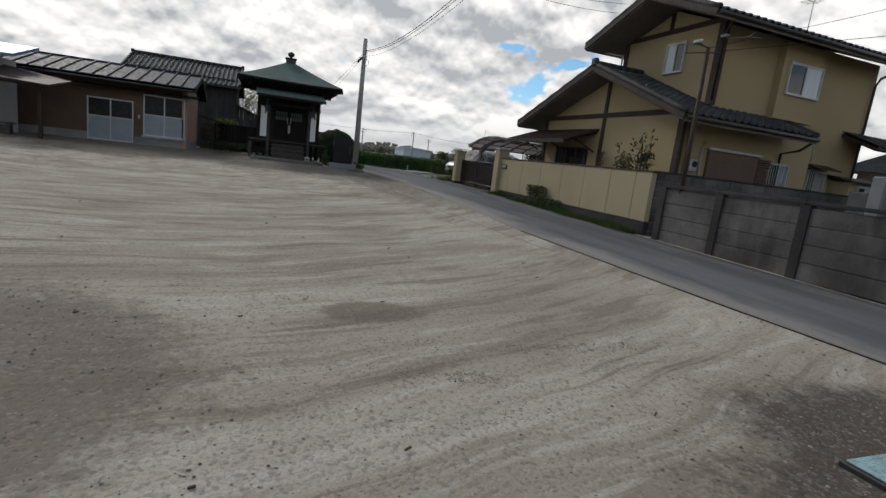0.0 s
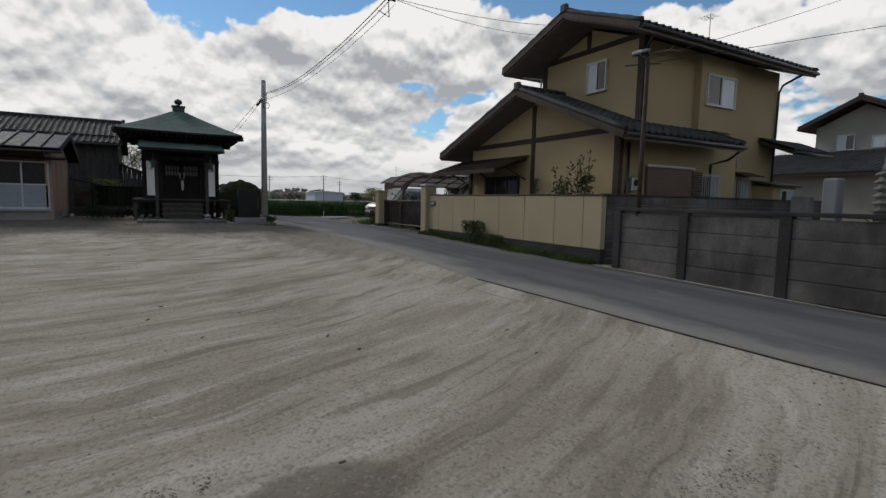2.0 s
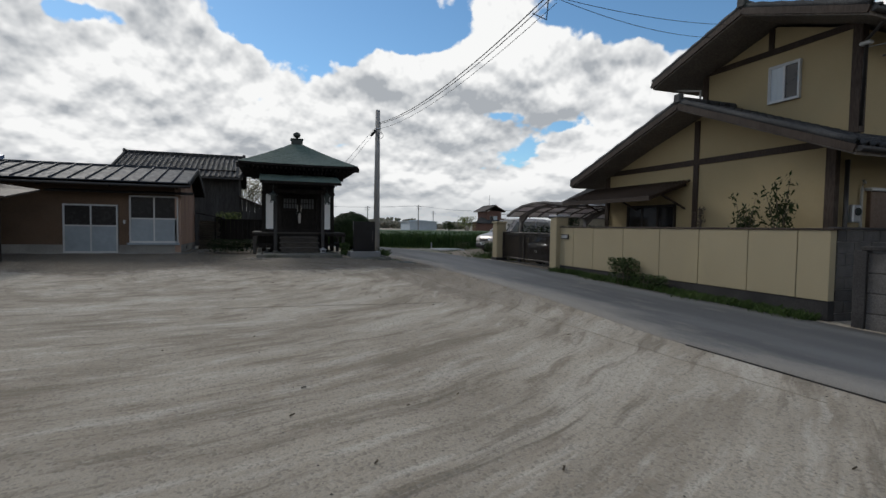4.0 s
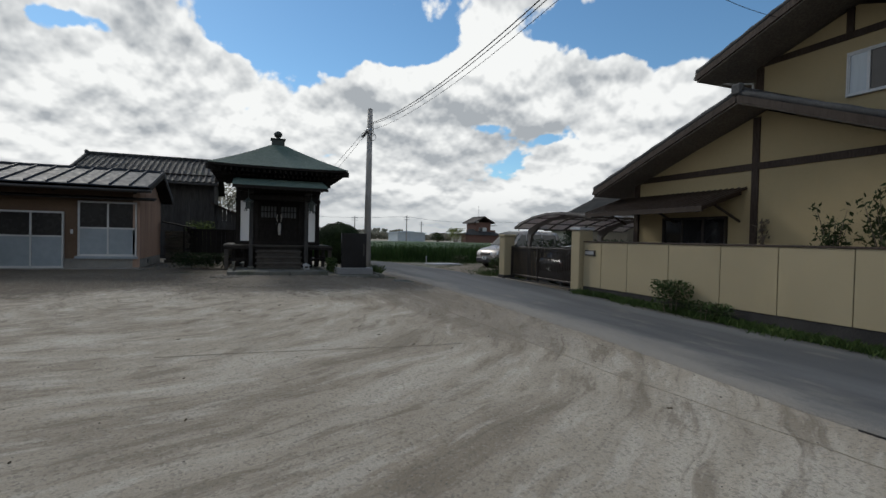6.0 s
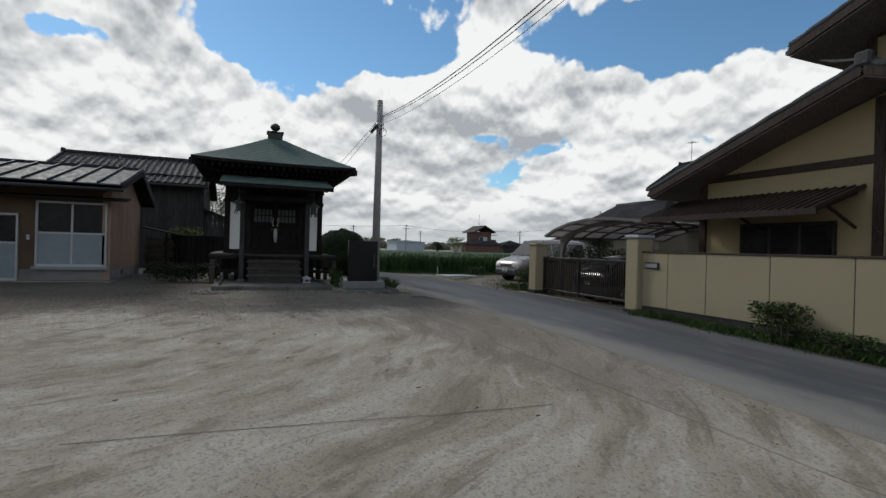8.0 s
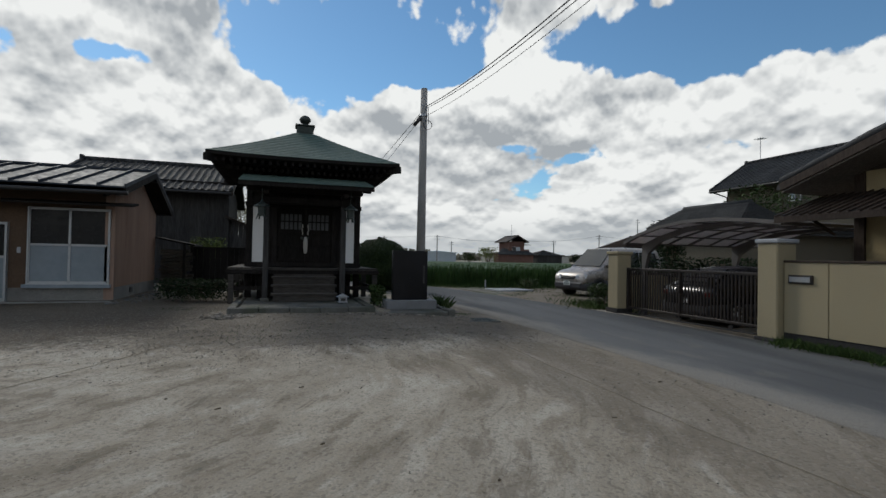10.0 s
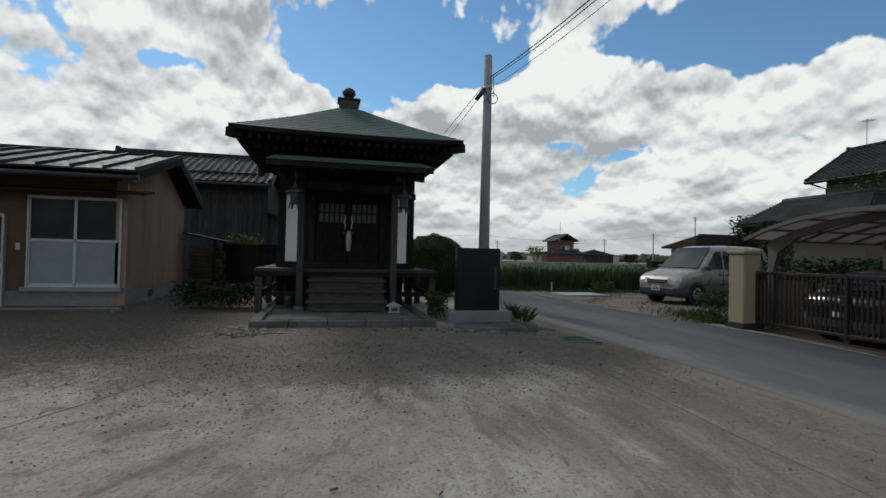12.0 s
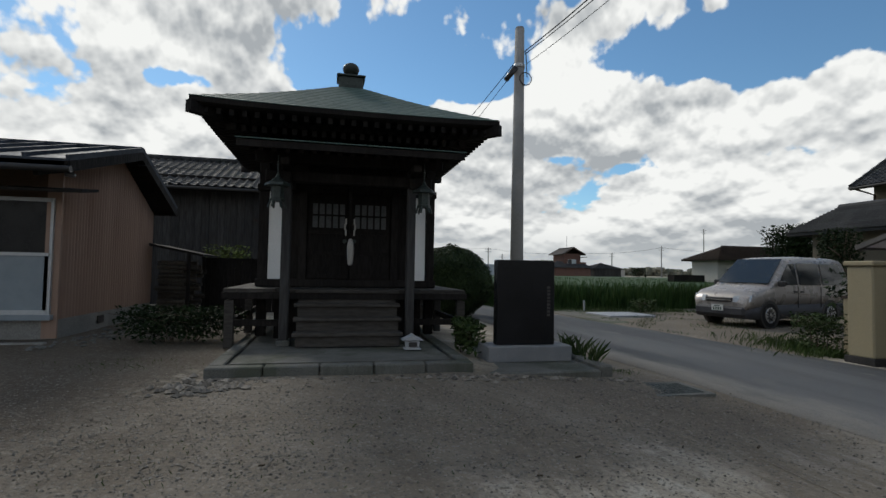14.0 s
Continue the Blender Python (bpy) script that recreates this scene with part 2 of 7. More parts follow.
def road_material():
    m, nt, b = plain("old_asphalt", 0.9)
    b.inputs["Specular IOR Level"].default_value = 0.25
    fine, broad = tex(nt, 70, 5, (1, 1, 1), True, 0.75), tex(nt, 0.5, 5, (1.8, 0.25, 1), True)
    edge = tex(nt, 2.2, 5, (1, 0.4, 1), True)
    col = mixed(nt, span(nt, broad, 0.35, 0.65), (0.07, 0.073, 0.077), (0.125, 0.127, 0.13))
    col = mixed(nt, span(nt, edge, 0.56, 0.72, 0, 0.6), col, (0.17, 0.16, 0.145))
    att = nt.nodes.new("ShaderNodeAttribute")
    att.attribute_name = "across"
    drift = node_math(nt, "ADD", att.outputs["Fac"], node_math(nt, "MULTIPLY", node_math(nt, "SUBTRACT", tex(nt, 0.8, 6, (1, 0.35, 1), True, 0.7), 0.5), 0.7))
    col = mixed(nt, span(nt, drift, 0.26, 0.02, 0, 0.8), col, (0.245, 0.228, 0.202))
    col = mixed(nt, span(nt, drift, 0.90, 1.08, 0, 0.6), col, (0.13, 0.12, 0.10))
    col = mixed(nt, span(nt, fine, 0.4, 0.7, 0, 0.6), col, (0.06, 0.06, 0.062))
    nt.links.new(col, b.inputs["Base Color"])
    bumped(nt, b, fine, 0.4, 0.01)
    return m


def glass_material(name, tint=(0.75, 0.8, 0.82), rough=0.03):
    m, nt, b = plain(name, rough)
    b.inputs["Base Color"].default_value = (*tint, 1)
    b.inputs["Transmission Weight"].default_value = 1.0
    b.inputs["IOR"].default_value = 1.45
    return m


def leaf_material(name, a, b_col):
    m, nt, b = plain(name, 0.7)
    b.inputs["Specular IOR Level"].default_value = 0.15
    isl = nt.nodes.new("ShaderNodeNewGeometry").outputs["Random Per Island"]
    col = mixed(nt, isl, a, b_col)
    col = mixed(nt, span(nt, tex(nt, 1.5, 3, (1, 1, 1), True), 0.35, 0.65, 0, 0.5), col, tuple(c * 0.5 for c in a))
    nt.links.new(col, b.inputs["Base Color"])
    return m


YARD, ROAD = yard_material(), road_material()
STUCCO = surface("ochre_stucco", (0.34, 0.272, 0.158), (0.385, 0.31, 0.182), 0.9, grain=160, patch=0.5, bump=0.35, vary=0.02, stain=(0.30, 0.24, 0.14), stain_at=(0.58, 0.8))
WALL_PAINT = surface("cream_wall_paint", (0.31, 0.262, 0.17), (0.345, 0.294, 0.192), 0.85, grain=120, patch=0.6, bump=0.2, vary=0.02, stain=(0.36, 0.30, 0.18), stain_at=(0.58, 0.8))
TIMBER = surface("dark_brown_timber", (0.032, 0.022, 0.017), (0.05, 0.035, 0.027), 0.7, grain=30, stretch=(1, 1, 0.2), vary=0.1)
OLD_WOOD = surface("blackened_old_wood", (0.013, 0.0115, 0.011), (0.027, 0.024, 0.022), 0.8, grain=30, stretch=(1, 1, 0.15), vary=0.25)
STEP_WOOD = surface("weathered_grey_wood", (0.042, 0.038, 0.034), (0.072, 0.065, 0.058), 0.8, grain=30, stretch=(0.2, 1, 1), vary=0.15)
BOARD = surface("weathered_barn_board", (0.035, 0.034, 0.034), (0.07, 0.068, 0.067), 0.9, grain=25, stretch=(1, 1, 0.12), vary=0.35)
COPPER = surface("green_copper_sheet", (0.055, 0.09, 0.078), (0.08, 0.12, 0.105), 0.7, 0.0, grain=12, patch=0.8, bump=0.05, vary=0.1)
TILE = surface("grey_roof_tile", (0.032, 0.034, 0.037), (0.06, 0.061, 0.063), 0.75, grain=30, patch=1.0, bump=0.1, vary=0.35, stain=(0.03, 0.05, 0.025), stain_at=(0.6, 0.75))
TIN_ROOF = surface("blue_grey_roof_sheet", (0.03, 0.036, 0.047), (0.05, 0.058, 0.072), 0.66, 0.0, grain=8, patch=1.4, bump=0.06, vary=0.12, stain=(0.10, 0.075, 0.06), stain_at=(0.6, 0.75))
TIN_WALL = surface("pinkish_brown_tin", (0.265, 0.178, 0.137), (0.325, 0.222, 0.172), 0.6, 0.0, grain=15, patch=1.2, stretch=(1, 1, 0.06), bump=0.02, vary=0.03, stain=(0.2, 0.12, 0.09), stain_at=(0.55, 0.75))
MORTAR = surface("brown_plaster", (0.10, 0.066, 0.045), (0.13, 0.088, 0.06), 0.9, grain=80, patch=0.8, vary=0.02)
CONCRETE = surface("stained_concrete", (0.21, 0.205, 0.195), (0.29, 0.283, 0.268), 0.9, grain=60, patch=1.1, vary=0.06, stain=(0.13, 0.125, 0.115))
PLATFORM = surface("mossy_platform_concrete", (0.105, 0.105, 0.095), (0.17, 0.168, 0.155), 0.9, grain=70, patch=1.6, bump=0.35, vary=0.12, stain=(0.05, 0.058, 0.04), stain_at=(0.46, 0.62))
BLOCK = surface("sooty_concrete_block", (0.05, 0.046, 0.044), (0.15, 0.142, 0.135), 0.95, grain=60, patch=0.9, bump=0.5, vary=0.18, stain=(0.025, 0.024, 0.024), stain_at=(0.44, 0.64))
BLOCK_DARK = surface("blackened_concrete", (0.028, 0.027, 0.027), (0.05, 0.047, 0.046), 0.95, grain=50, patch=1.4, bump=0.4, vary=0.1)
GRANITE = surface("grey_granite", (0.33, 0.34, 0.36), (0.42, 0.43, 0.45), 0.6, grain=180, patch=1.5, bump=0.1, vary=0.05)
PLINTH = surface("weathered_granite_plinth", (0.19, 0.195, 0.205), (0.25, 0.255, 0.265), 0.7, grain=160, patch=2.0, bump=0.12, vary=0.05, stain=(0.12, 0.12, 0.115))
BLACK_STONE = surface("polished_black_granite", (0.010, 0.010, 0.011), (0.014, 0.014, 0.016), 0.3, grain=200, patch=2, bump=0.0, vary=0.02)
GRAVE_STONE = surface("mossy_grave_stone", (0.13, 0.13, 0.125), (0.2, 0.2, 0.19), 0.85, grain=60, patch=2.5, vary=0.2, stain=(0.06, 0.07, 0.05))
GRAVE_GRANITE = surface("dull_grave_granite", (0.13, 0.135, 0.15), (0.18, 0.185, 0.2), 0.7, grain=120, patch=1.5, bump=0.1, vary=0.1, stain=(0.09, 0.09, 0.085))
BANK = surface("grassy_earth", (0.05, 0.065, 0.025), (0.11, 0.09, 0.06), 0.95, grain=12, patch=0.9, bump=0.6, vary=0.02)
WHITE_PLASTER = surface("white_plaster", (0.72, 0.72, 0.71), (0.78, 0.78, 0.77), 0.85, grain=60, patch=1.0, bump=0.08, vary=0.02)
ALU = surface("white_aluminium_frame", (0.40, 0.41, 0.42), (0.46, 0.47, 0.48), 0.5, 0.1, grain=20, bump=0.0, vary=0.02)
PAPER = surface("greyed_lattice_paper", (0.11, 0.115, 0.12), (0.15, 0.155, 0.16), 0.9, grain=40, vary=0.15)
SHED_GLASS = surface("grimy_dark_window", (0.010, 0.010, 0.011), (0.016, 0.016, 0.017), 0.25, grain=6, bump=0.0, vary=0.05)
for mat in (BLACK_STONE, SHED_GLASS):
    mat.node_tree.nodes["Principled BSDF"].inputs["Specular IOR Level"].default_value = 0.15
HOUSE_WALL = surface("pale_grey_render", (0.255, 0.247, 0.225), (0.30, 0.29, 0.265), 0.9, grain=80, patch=0.5, bump=0.2, vary=0.02, stain=(0.2, 0.19, 0.17))
SOFFIT = surface("brown_soffit_board", (0.14, 0.122, 0.108), (0.18, 0.158, 0.14), 0.8, grain=20, vary=0.05)
FROSTED = surface("frosted_panel", (0.19, 0.225, 0.255), (0.22, 0.26, 0.295), 0.5, grain=6, bump=0.02, vary=0.05)
DARK_GLASS = surface("dark_room_behind_glass", (0.012, 0.012, 0.014), (0.02, 0.02, 0.022), 0.06, grain=2, bump=0.0, vary=0.05)
CURTAIN_GLASS = surface("window_with_pale_curtain", (0.36, 0.42, 0.47), (0.44, 0.5, 0.54), 0.08, grain=6, stretch=(3, 3, 0.2), bump=0.0, vary=0.3)
BRONZE = surface("dark_bronze", (0.022, 0.03, 0.027), (0.04, 0.055, 0.048), 0.6, 0.2, grain=30, bump=0.1)
STEEL = surface("galvanised_steel", (0.33, 0.34, 0.35), (0.42, 0.43, 0.44), 0.5, 0.7, grain=40, bump=0.05)
POLE_MAT = surface("grey_concrete_pole", (0.24, 0.235, 0.225), (0.31, 0.30, 0.29), 0.9, grain=60, patch=1.5, bump=0.2)
BLACK_PAINT = surface("black_painted_metal", (0.018, 0.016, 0.016), (0.03, 0.028, 0.027), 0.45, 0.1, grain=30, bump=0.05)
GATE_MAT = surface("dark_bronze_aluminium", (0.022, 0.017, 0.015), (0.034, 0.027, 0.024), 0.45, 0.3, grain=30, bump=0.03)
CARPORT_FRAME = surface("dull_bronze_frame", (0.085, 0.077, 0.072), (0.11, 0.10, 0.095), 0.6, 0.1, grain=30, bump=0.03)
CABLE = surface("black_cable", (0.015, 0.015, 0.016), (0.022, 0.022, 0.024), 0.6, bump=0.0)
ROPE = surface("weathered_rope", (0.24, 0.21, 0.16), (0.32, 0.28, 0.22), 0.9, grain=120, bump=0.3)
CLOTH_WHITE = surface("faded_white_cord", (0.33, 0.315, 0.29), (0.42, 0.40, 0.37), 0.9, grain=120, bump=0.3)
TEAL_LID = surface("pale_teal_plastic", (0.20, 0.33, 0.34), (0.27, 0.41, 0.42), 0.5, grain=30, patch=3, bump=0.1, stain=(0.18, 0.17, 0.14))
SHUTTER = surface("brown_storm_shutter", (0.10, 0.062, 0.042), (0.125, 0.08, 0.055), 0.55, 0.2, grain=15, bump=0.05, vary=0.04)
SILVER_CAR = surface("beige_silver_car_paint", (0.335, 0.305, 0.28), (0.35, 0.318, 0.294), 0.32, 0.3, grain=4, bump=0.0, vary=0.01)
DARK_CAR = surface("black_car_paint", (0.012, 0.012, 0.014), (0.018, 0.018, 0.02), 0.16, 0.2, grain=4, bump=0.0, vary=0.01)
CLADDING = surface("dark_grey_bumper", (0.045, 0.045, 0.05), (0.06, 0.06, 0.065), 0.6, grain=30, bump=0.02)
TYRE = surface("tyre_rubber", (0.015, 0.015, 0.015), (0.025, 0.024, 0.023), 0.85, grain=60, bump=0.15)
RIM = surface("alloy_rim", (0.42, 0.42, 0.43), (0.5, 0.5, 0.51), 0.3, 0.8, grain=20, bump=0.0)
CAR_GLASS = surface("dark_car_glass", (0.02, 0.024, 0.026), (0.03, 0.034, 0.036), 0.05, grain=2, bump=0.0)
LAMP_GLASS = surface("clear_headlamp", (0.55, 0.56, 0.57), (0.62, 0.63, 0.64), 0.1, 0.3, grain=30, bump=0.1)
PLATE = surface("white_number_plate", (0.7, 0.7, 0.68), (0.74, 0.74, 0.72), 0.5, bump=0.0)
PLATE_INK = surface("dark_green_ink", (0.02, 0.06, 0.04), (0.02, 0.07, 0.045), 0.5, bump=0.0)
POLYCARB = surface("smoky_polycarbonate", (0.40, 0.355, 0.345), (0.46, 0.41, 0.40), 0.4, grain=10, bump=0.02, vary=0.1)
POLYCARB.node_tree.nodes["Principled BSDF"].inputs["Transmission Weight"].default_value = 0.9
LEAF = leaf_material("dull_green_leaf", (0.03, 0.055, 0.016), (0.06, 0.085, 0.026))
LEAF_YELLOW = leaf_material("fresh_yellow_green_leaf", (0.11, 0.15, 0.035), (0.19, 0.22, 0.06))
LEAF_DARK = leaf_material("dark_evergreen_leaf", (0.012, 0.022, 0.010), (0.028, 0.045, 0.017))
GRASS = leaf_material("rank_grass", (0.03, 0.06, 0.014), (0.07, 0.10, 0.028))
WHEAT = leaf_material("green_barley", (0.032, 0.07, 0.018), (0.06, 0.105, 0.03))
BARK = surface("grey_brown_bark", (0.10, 0.08, 0.06), (0.15, 0.12, 0.095), 0.95, grain=30, stretch=(1, 1, 0.3), bump=0.5)
RED_WALL = surface("reddish_brown_siding", (0.13, 0.075, 0.06), (0.16, 0.09, 0.075), 0.85, grain=10, bump=0.1)
OLIVE_WALL = surface("olive_brown_stucco", (0.12, 0.107, 0.083), (0.145, 0.13, 0.10), 0.9, grain=80, patch=0.4, bump=0.2, vary=0.02)
PALE_WALL = surface("pale_grey_stucco", (0.38, 0.37, 0.34), (0.44, 0.43, 0.40), 0.9, grain=80, patch=0.5, bump=0.2, vary=0.02)
BLUE_WALL = surface("pale_blue_sheet", (0.36, 0.42, 0.47), (0.42, 0.47, 0.51), 0.6, grain=6, bump=0.02)
# pale grey-green: the haze of distance is mixed into the leaf colour
FAR_WOOD = leaf_material("distant_wood_haze_tint", (0.16, 0.17, 0.13), (0.24, 0.22, 0.17))
EARTH = surface("bare_earth", (0.12, 0.095, 0.07), (0.17, 0.14, 0.10), 0.95, grain=30, patch=1.0, bump=0.5)

CAR_GLASS.node_tree.nodes["Principled BSDF"].inputs["Specular IOR Level"].default_value = 0.55
for mat in (OLD_WOOD, LEAF_DARK, TIN_ROOF):
    mat.node_tree.nodes["Principled BSDF"].inputs["Specular IOR Level"].default_value = 0.08

# ---- shape tools ----


def box(bm, x0, x1, y0, y1, z0, z1):
    v = [bm.verts.new((x, y, z)) for z in (z0, z1) for x, y in ((x0, y0), (x1, y0), (x1, y1), (x0, y1))]
    for f in ((3, 2, 1, 0), (4, 5, 6, 7), (0, 1, 5, 4), (1, 2, 6, 5), (2, 3, 7, 6), (3, 0, 4, 7)):
        bm.faces.new([v[k] for k in f])
    return bm


def beam(bm, a, b, w, h, up=(0, 0, 1)):
    """A bar of rectangular section from a to b."""
    a, b = Vector(a), Vector(b)
    d = (b - a).normalized()
    s = d.cross(Vector(up))
    s = s.normalized() if s.length > 1e-4 else Vector((1, 0, 0))
    u = s.cross(d)
    v = [bm.verts.new(p + s * i * w / 2 + u * j * h / 2) for p in (a, b) for i, j in ((-1, -1), (1, -1), (1, 1), (-1, 1))]
    for f in ((0, 1, 2, 3), (7, 6, 5, 4), (0, 4, 5, 1), (1, 5, 6, 2), (2, 6, 7, 3), (3, 7, 4, 0)):
        bm.faces.new([v[k] for k in f])
    return bm


def tube(bm, pts, radii, n=8):
    """A round bar along points, with a radius at each."""
    pts = [Vector(p) for p in pts]
    rings = []
    for k, p in enumerate(pts):
        d = (pts[min(k + 1, len(pts) - 1)] - pts[max(k - 1, 0)]).normalized()
        s = d.cross(Vector((0.13, 0.21, 1)) if abs(d.z) < 0.95 else Vector((1, 0, 0))).normalized()
        u = s.cross(d)
        r = radii[k] if isinstance(radii, (list, tuple)) else radii
        rings.append([bm.verts.new(p + r * (s * math.cos(t) + u * math.sin(t))) for t in (2 * math.pi * i / n for i in range(n))])
    for a, b in zip(rings, rings[1:]):
        for i in range(n):
            bm.faces.new((a[i], a[(i + 1) % n], b[(i + 1) % n], b[i])).smooth = n > 6
    bm.faces.new(rings[0][::-1]), bm.faces.new(rings[-1])
    return bm


def lathe(bm, c, profile, n=16):
    """A turned shape: (radius, height) pairs round the upright through c."""
    rings = [[bm.verts.new((c[0] + r * math.cos(t), c[1] + r * math.sin(t), c[2] + z)) for t in (2 * math.pi * i / n for i in range(n))] for r, z in profile]
    for a, b in zip(rings, rings[1:]):
        for i in range(n):
            bm.faces.new((a[i], a[(i + 1) % n], b[(i + 1) % n], b[i])).smooth = n > 8
    bm.faces.new(rings[0][::-1]), bm.faces.new(rings[-1])
    return bm


def slab(bm, poly, shift):
    """A flat polygon given thickness by a shift."""
    a = [bm.verts.new(p) for p in poly]
    b = [bm.verts.new(Vector(p) + Vector(shift)) for p in poly]
    bm.faces.new(a), bm.faces.new(b[::-1])
    for k in range(len(a)):
        j = (k + 1) % len(a)
        bm.faces.new((a[k], b[k], b[j], a[j]))
    return bm


def thing(name, at, label, category, group="", kind=""):
    """The Empty of a thing, at a place of the plan."""
    ob = new(name)
    ob.location = Vector(at) * PLAN
    return tagged(ob, label, category, group, kind)


def part(name, bm, material, parent=None, label="", bevel=0.0):
    """Links a bmesh, drawn in the plan's units, as one mesh object under a thing or a part."""
    if bevel:
        bmesh.ops.bevel(bm, geom=list(bm.edges), offset=bevel, segments=1, affect="EDGES")
    bmesh.ops.recalc_face_normals(bm, faces=list(bm.faces))
    root = Vector((0, 0, 0))
    up = parent
    while up is not None:
        root += up.location
        up = up.parent
    me = bpy.data.meshes.new(name)
    bm.to_mesh(me)
    bm.free()
    me.transform(Matrix.Translation(-root) @ Matrix.Scale(PLAN, 4))
    me.materials.append(material)
    ob = new(name, me)
    ob.parent = parent
    return tagged(ob, label)


def solo(name, bm, material, label, category, kind="", group="", bevel=0.0):
    return tagged(part(name, bm, material, None, "", bevel), label, category, group, kind)


def B(*a):
    return box(bmesh.new(), *a)


def lerp(a, b, t):
    return a + (b - a) * t


def piecewise(v, pts):
    for (a, za), (b, zb) in zip(pts, pts[1:]):
        if v <= b:
            return lerp(za, zb, min(max((v - a) / (b - a), 0), 1))
    return pts[-1][1]


def ground_z(x, y):
    """Height of the ground: the yard climbs gently to the chapel, the fields beyond lie lower."""
    yard = piecewise(y, [(-60, -0.1), (0, 0.0), (17.2, 0.31), (20.4, 0.52), (24, 0.54), (32, 0.45), (48, 0.3), (120, 0.2), (300, 0.0)])
    road = piecewise(y, [(-60, -0.1), (0, 0.0), (20, 0.36), (24, 0.42), (32, 0.42), (48, 0.3), (120, 0.2), (300, 0.0)])
    t = min(max((x - 2.5) / 2.5, 0), 1)
    z = lerp(yard, road, t)
    if x > 8.5 and 10 < y < 22.3:
        z = lerp(z, 0.2, min((x - 8.5) / 1.0, 1) * min((22.3 - y) / 0.8, 1, (y - 10) / 2))
    return z

# ---- ground, road, field ----


def build_ground():
    def steps(lo, hi, near_lo, near_hi, fine):
        vals, v = [], near_lo
        while v <= near_hi:
            vals.append(v)
            v += fine
        g, v = fine, near_hi
        while v < hi:
            g *= 1.35
            v += g
            vals.append(min(v, hi))
        g, v = fine, near_lo
        while v > lo:
            g *= 1.35
            v -= g
            vals.insert(0, max(v, lo))
        return vals

    xs, ys = steps(-1800, 1800, -8, 13, 0.25), steps(-1200, 2600, -2, 32, 0.25)
    bm = bmesh.new()
    rows = []
    for y in ys:
        row = []
        for x in xs:
            near = 1.0 if -9 < x < 14 and -3 < y < 33 else 0.0
            near *= 0.1 if road_sides(y)[0] - 0.3 < x < road_sides(y)[1] + 0.3 else 1.0
            bumpy = near * (0.018 * noise.noise((x * 0.7, y * 0.9, 2.0)) + 0.010 * noise.noise((x * 1.3, y * 3.4, 7.0)))
            row.append(bm.verts.new((x, y, ground_z(x, y) + bumpy)))
        rows.append(row)
    for a, b in zip(rows, rows[1:]):
        for k in range(len(xs) - 1):
            bm.faces.new((a[k], a[k + 1], b[k + 1], b[k])).smooth = True
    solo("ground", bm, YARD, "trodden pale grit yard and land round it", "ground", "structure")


ROAD_LINE = [(-60, 6.5, 8.45), (0, 5.85, 8.45), (4.2, 5.45, 8.45), (9, 5.2, 8.4), (12, 5.4, 8.3), (17, 5.35, 8.4), (20, 5.15, 8.3), (23, 4.75, 7.7), (26, 4.5, 7.3), (28.5, 3.9, 7.0), (31, 2.6, 6.3), (34, -0.5, 4.2), (38, -6, -0.5), (46, -20, -12)]


def road_sides(y):
    return (piecewise(y, [(a, b) for a, b, c in ROAD_LINE]), piecewise(y, [(a, c) for a, b, c in ROAD_LINE]))


def build_road():
    bm = bmesh.new()
    ys = [-60, -30, -15] + [-6 + 0.5 * k for k in range(105)]
    across = bm.verts.layers.float.new("across")
    rows = []
    for y in ys:
        l, r = road_sides(y)
        wob = 0.05 * noise.noise((y * 0.8, 0, 0))
        rows.append([bm.verts.new((lerp(l + wob, r, k / 8), y, ground_z(lerp(l, r, k / 8), y) + 0.016 + 0.012 * math.sin(math.pi * k / 8))) for k in range(9)])
        for k, v in enumerate(rows[-1]):
            v[across] = k / 8
    for a, b in zip(rows, rows[1:]):
        for k in range(8):
            bm.faces.new((a[k], a[k + 1], b[k + 1], b[k])).smooth = True
    geom = bmesh.ops.extrude_face_region(bm, geom=list(bm.faces))
    for v in geom["geom"]:
        if isinstance(v, bmesh.types.BMVert):
            v.co.z -= 0.06
    solo("road", bm, ROAD, "narrow old grey asphalt lane", "road", "structure")
    edge = bmesh.new()
    pts = [(road_sides(y)[0] - 0.03 + 0.012 * noise.noise((y, 3, 0)), y, ground_z(5.5, y) + 0.006) for y in [-8 + 0.5 * k for k in range(34)]]
    for a, b in zip(pts, pts[1:]):
        beam(edge, a, b, 0.012, 0.016)
    solo("kerb_strip", edge, BLOCK_DARK, "dark low edging strip along the lane", "kerb", "structure")


def blades(bm, n, place, height, width, lean, rnd):
    for _ in range(n):
        x, y, z, k = place()
        h, a = height * k * rnd.uniform(0.6, 1.15), rnd.uniform(0, math.pi)
        dx, dy = width * math.cos(a), width * math.sin(a)
        lx, ly = rnd.gauss(0, lean) * h, rnd.gauss(0, lean) * h
        v = [bm.verts.new(p) for p in ((x - dx, y - dy, z), (x + dx, y + dy, z), (x + dx * 0.6 + lx * 0.4, y + dy * 0.6 + ly * 0.4, z + h * 0.6), (x + lx, y + ly, z + h))]
        bm.faces.new((v[0], v[1], v[2])), bm.faces.new((v[0], v[2], v[3]))


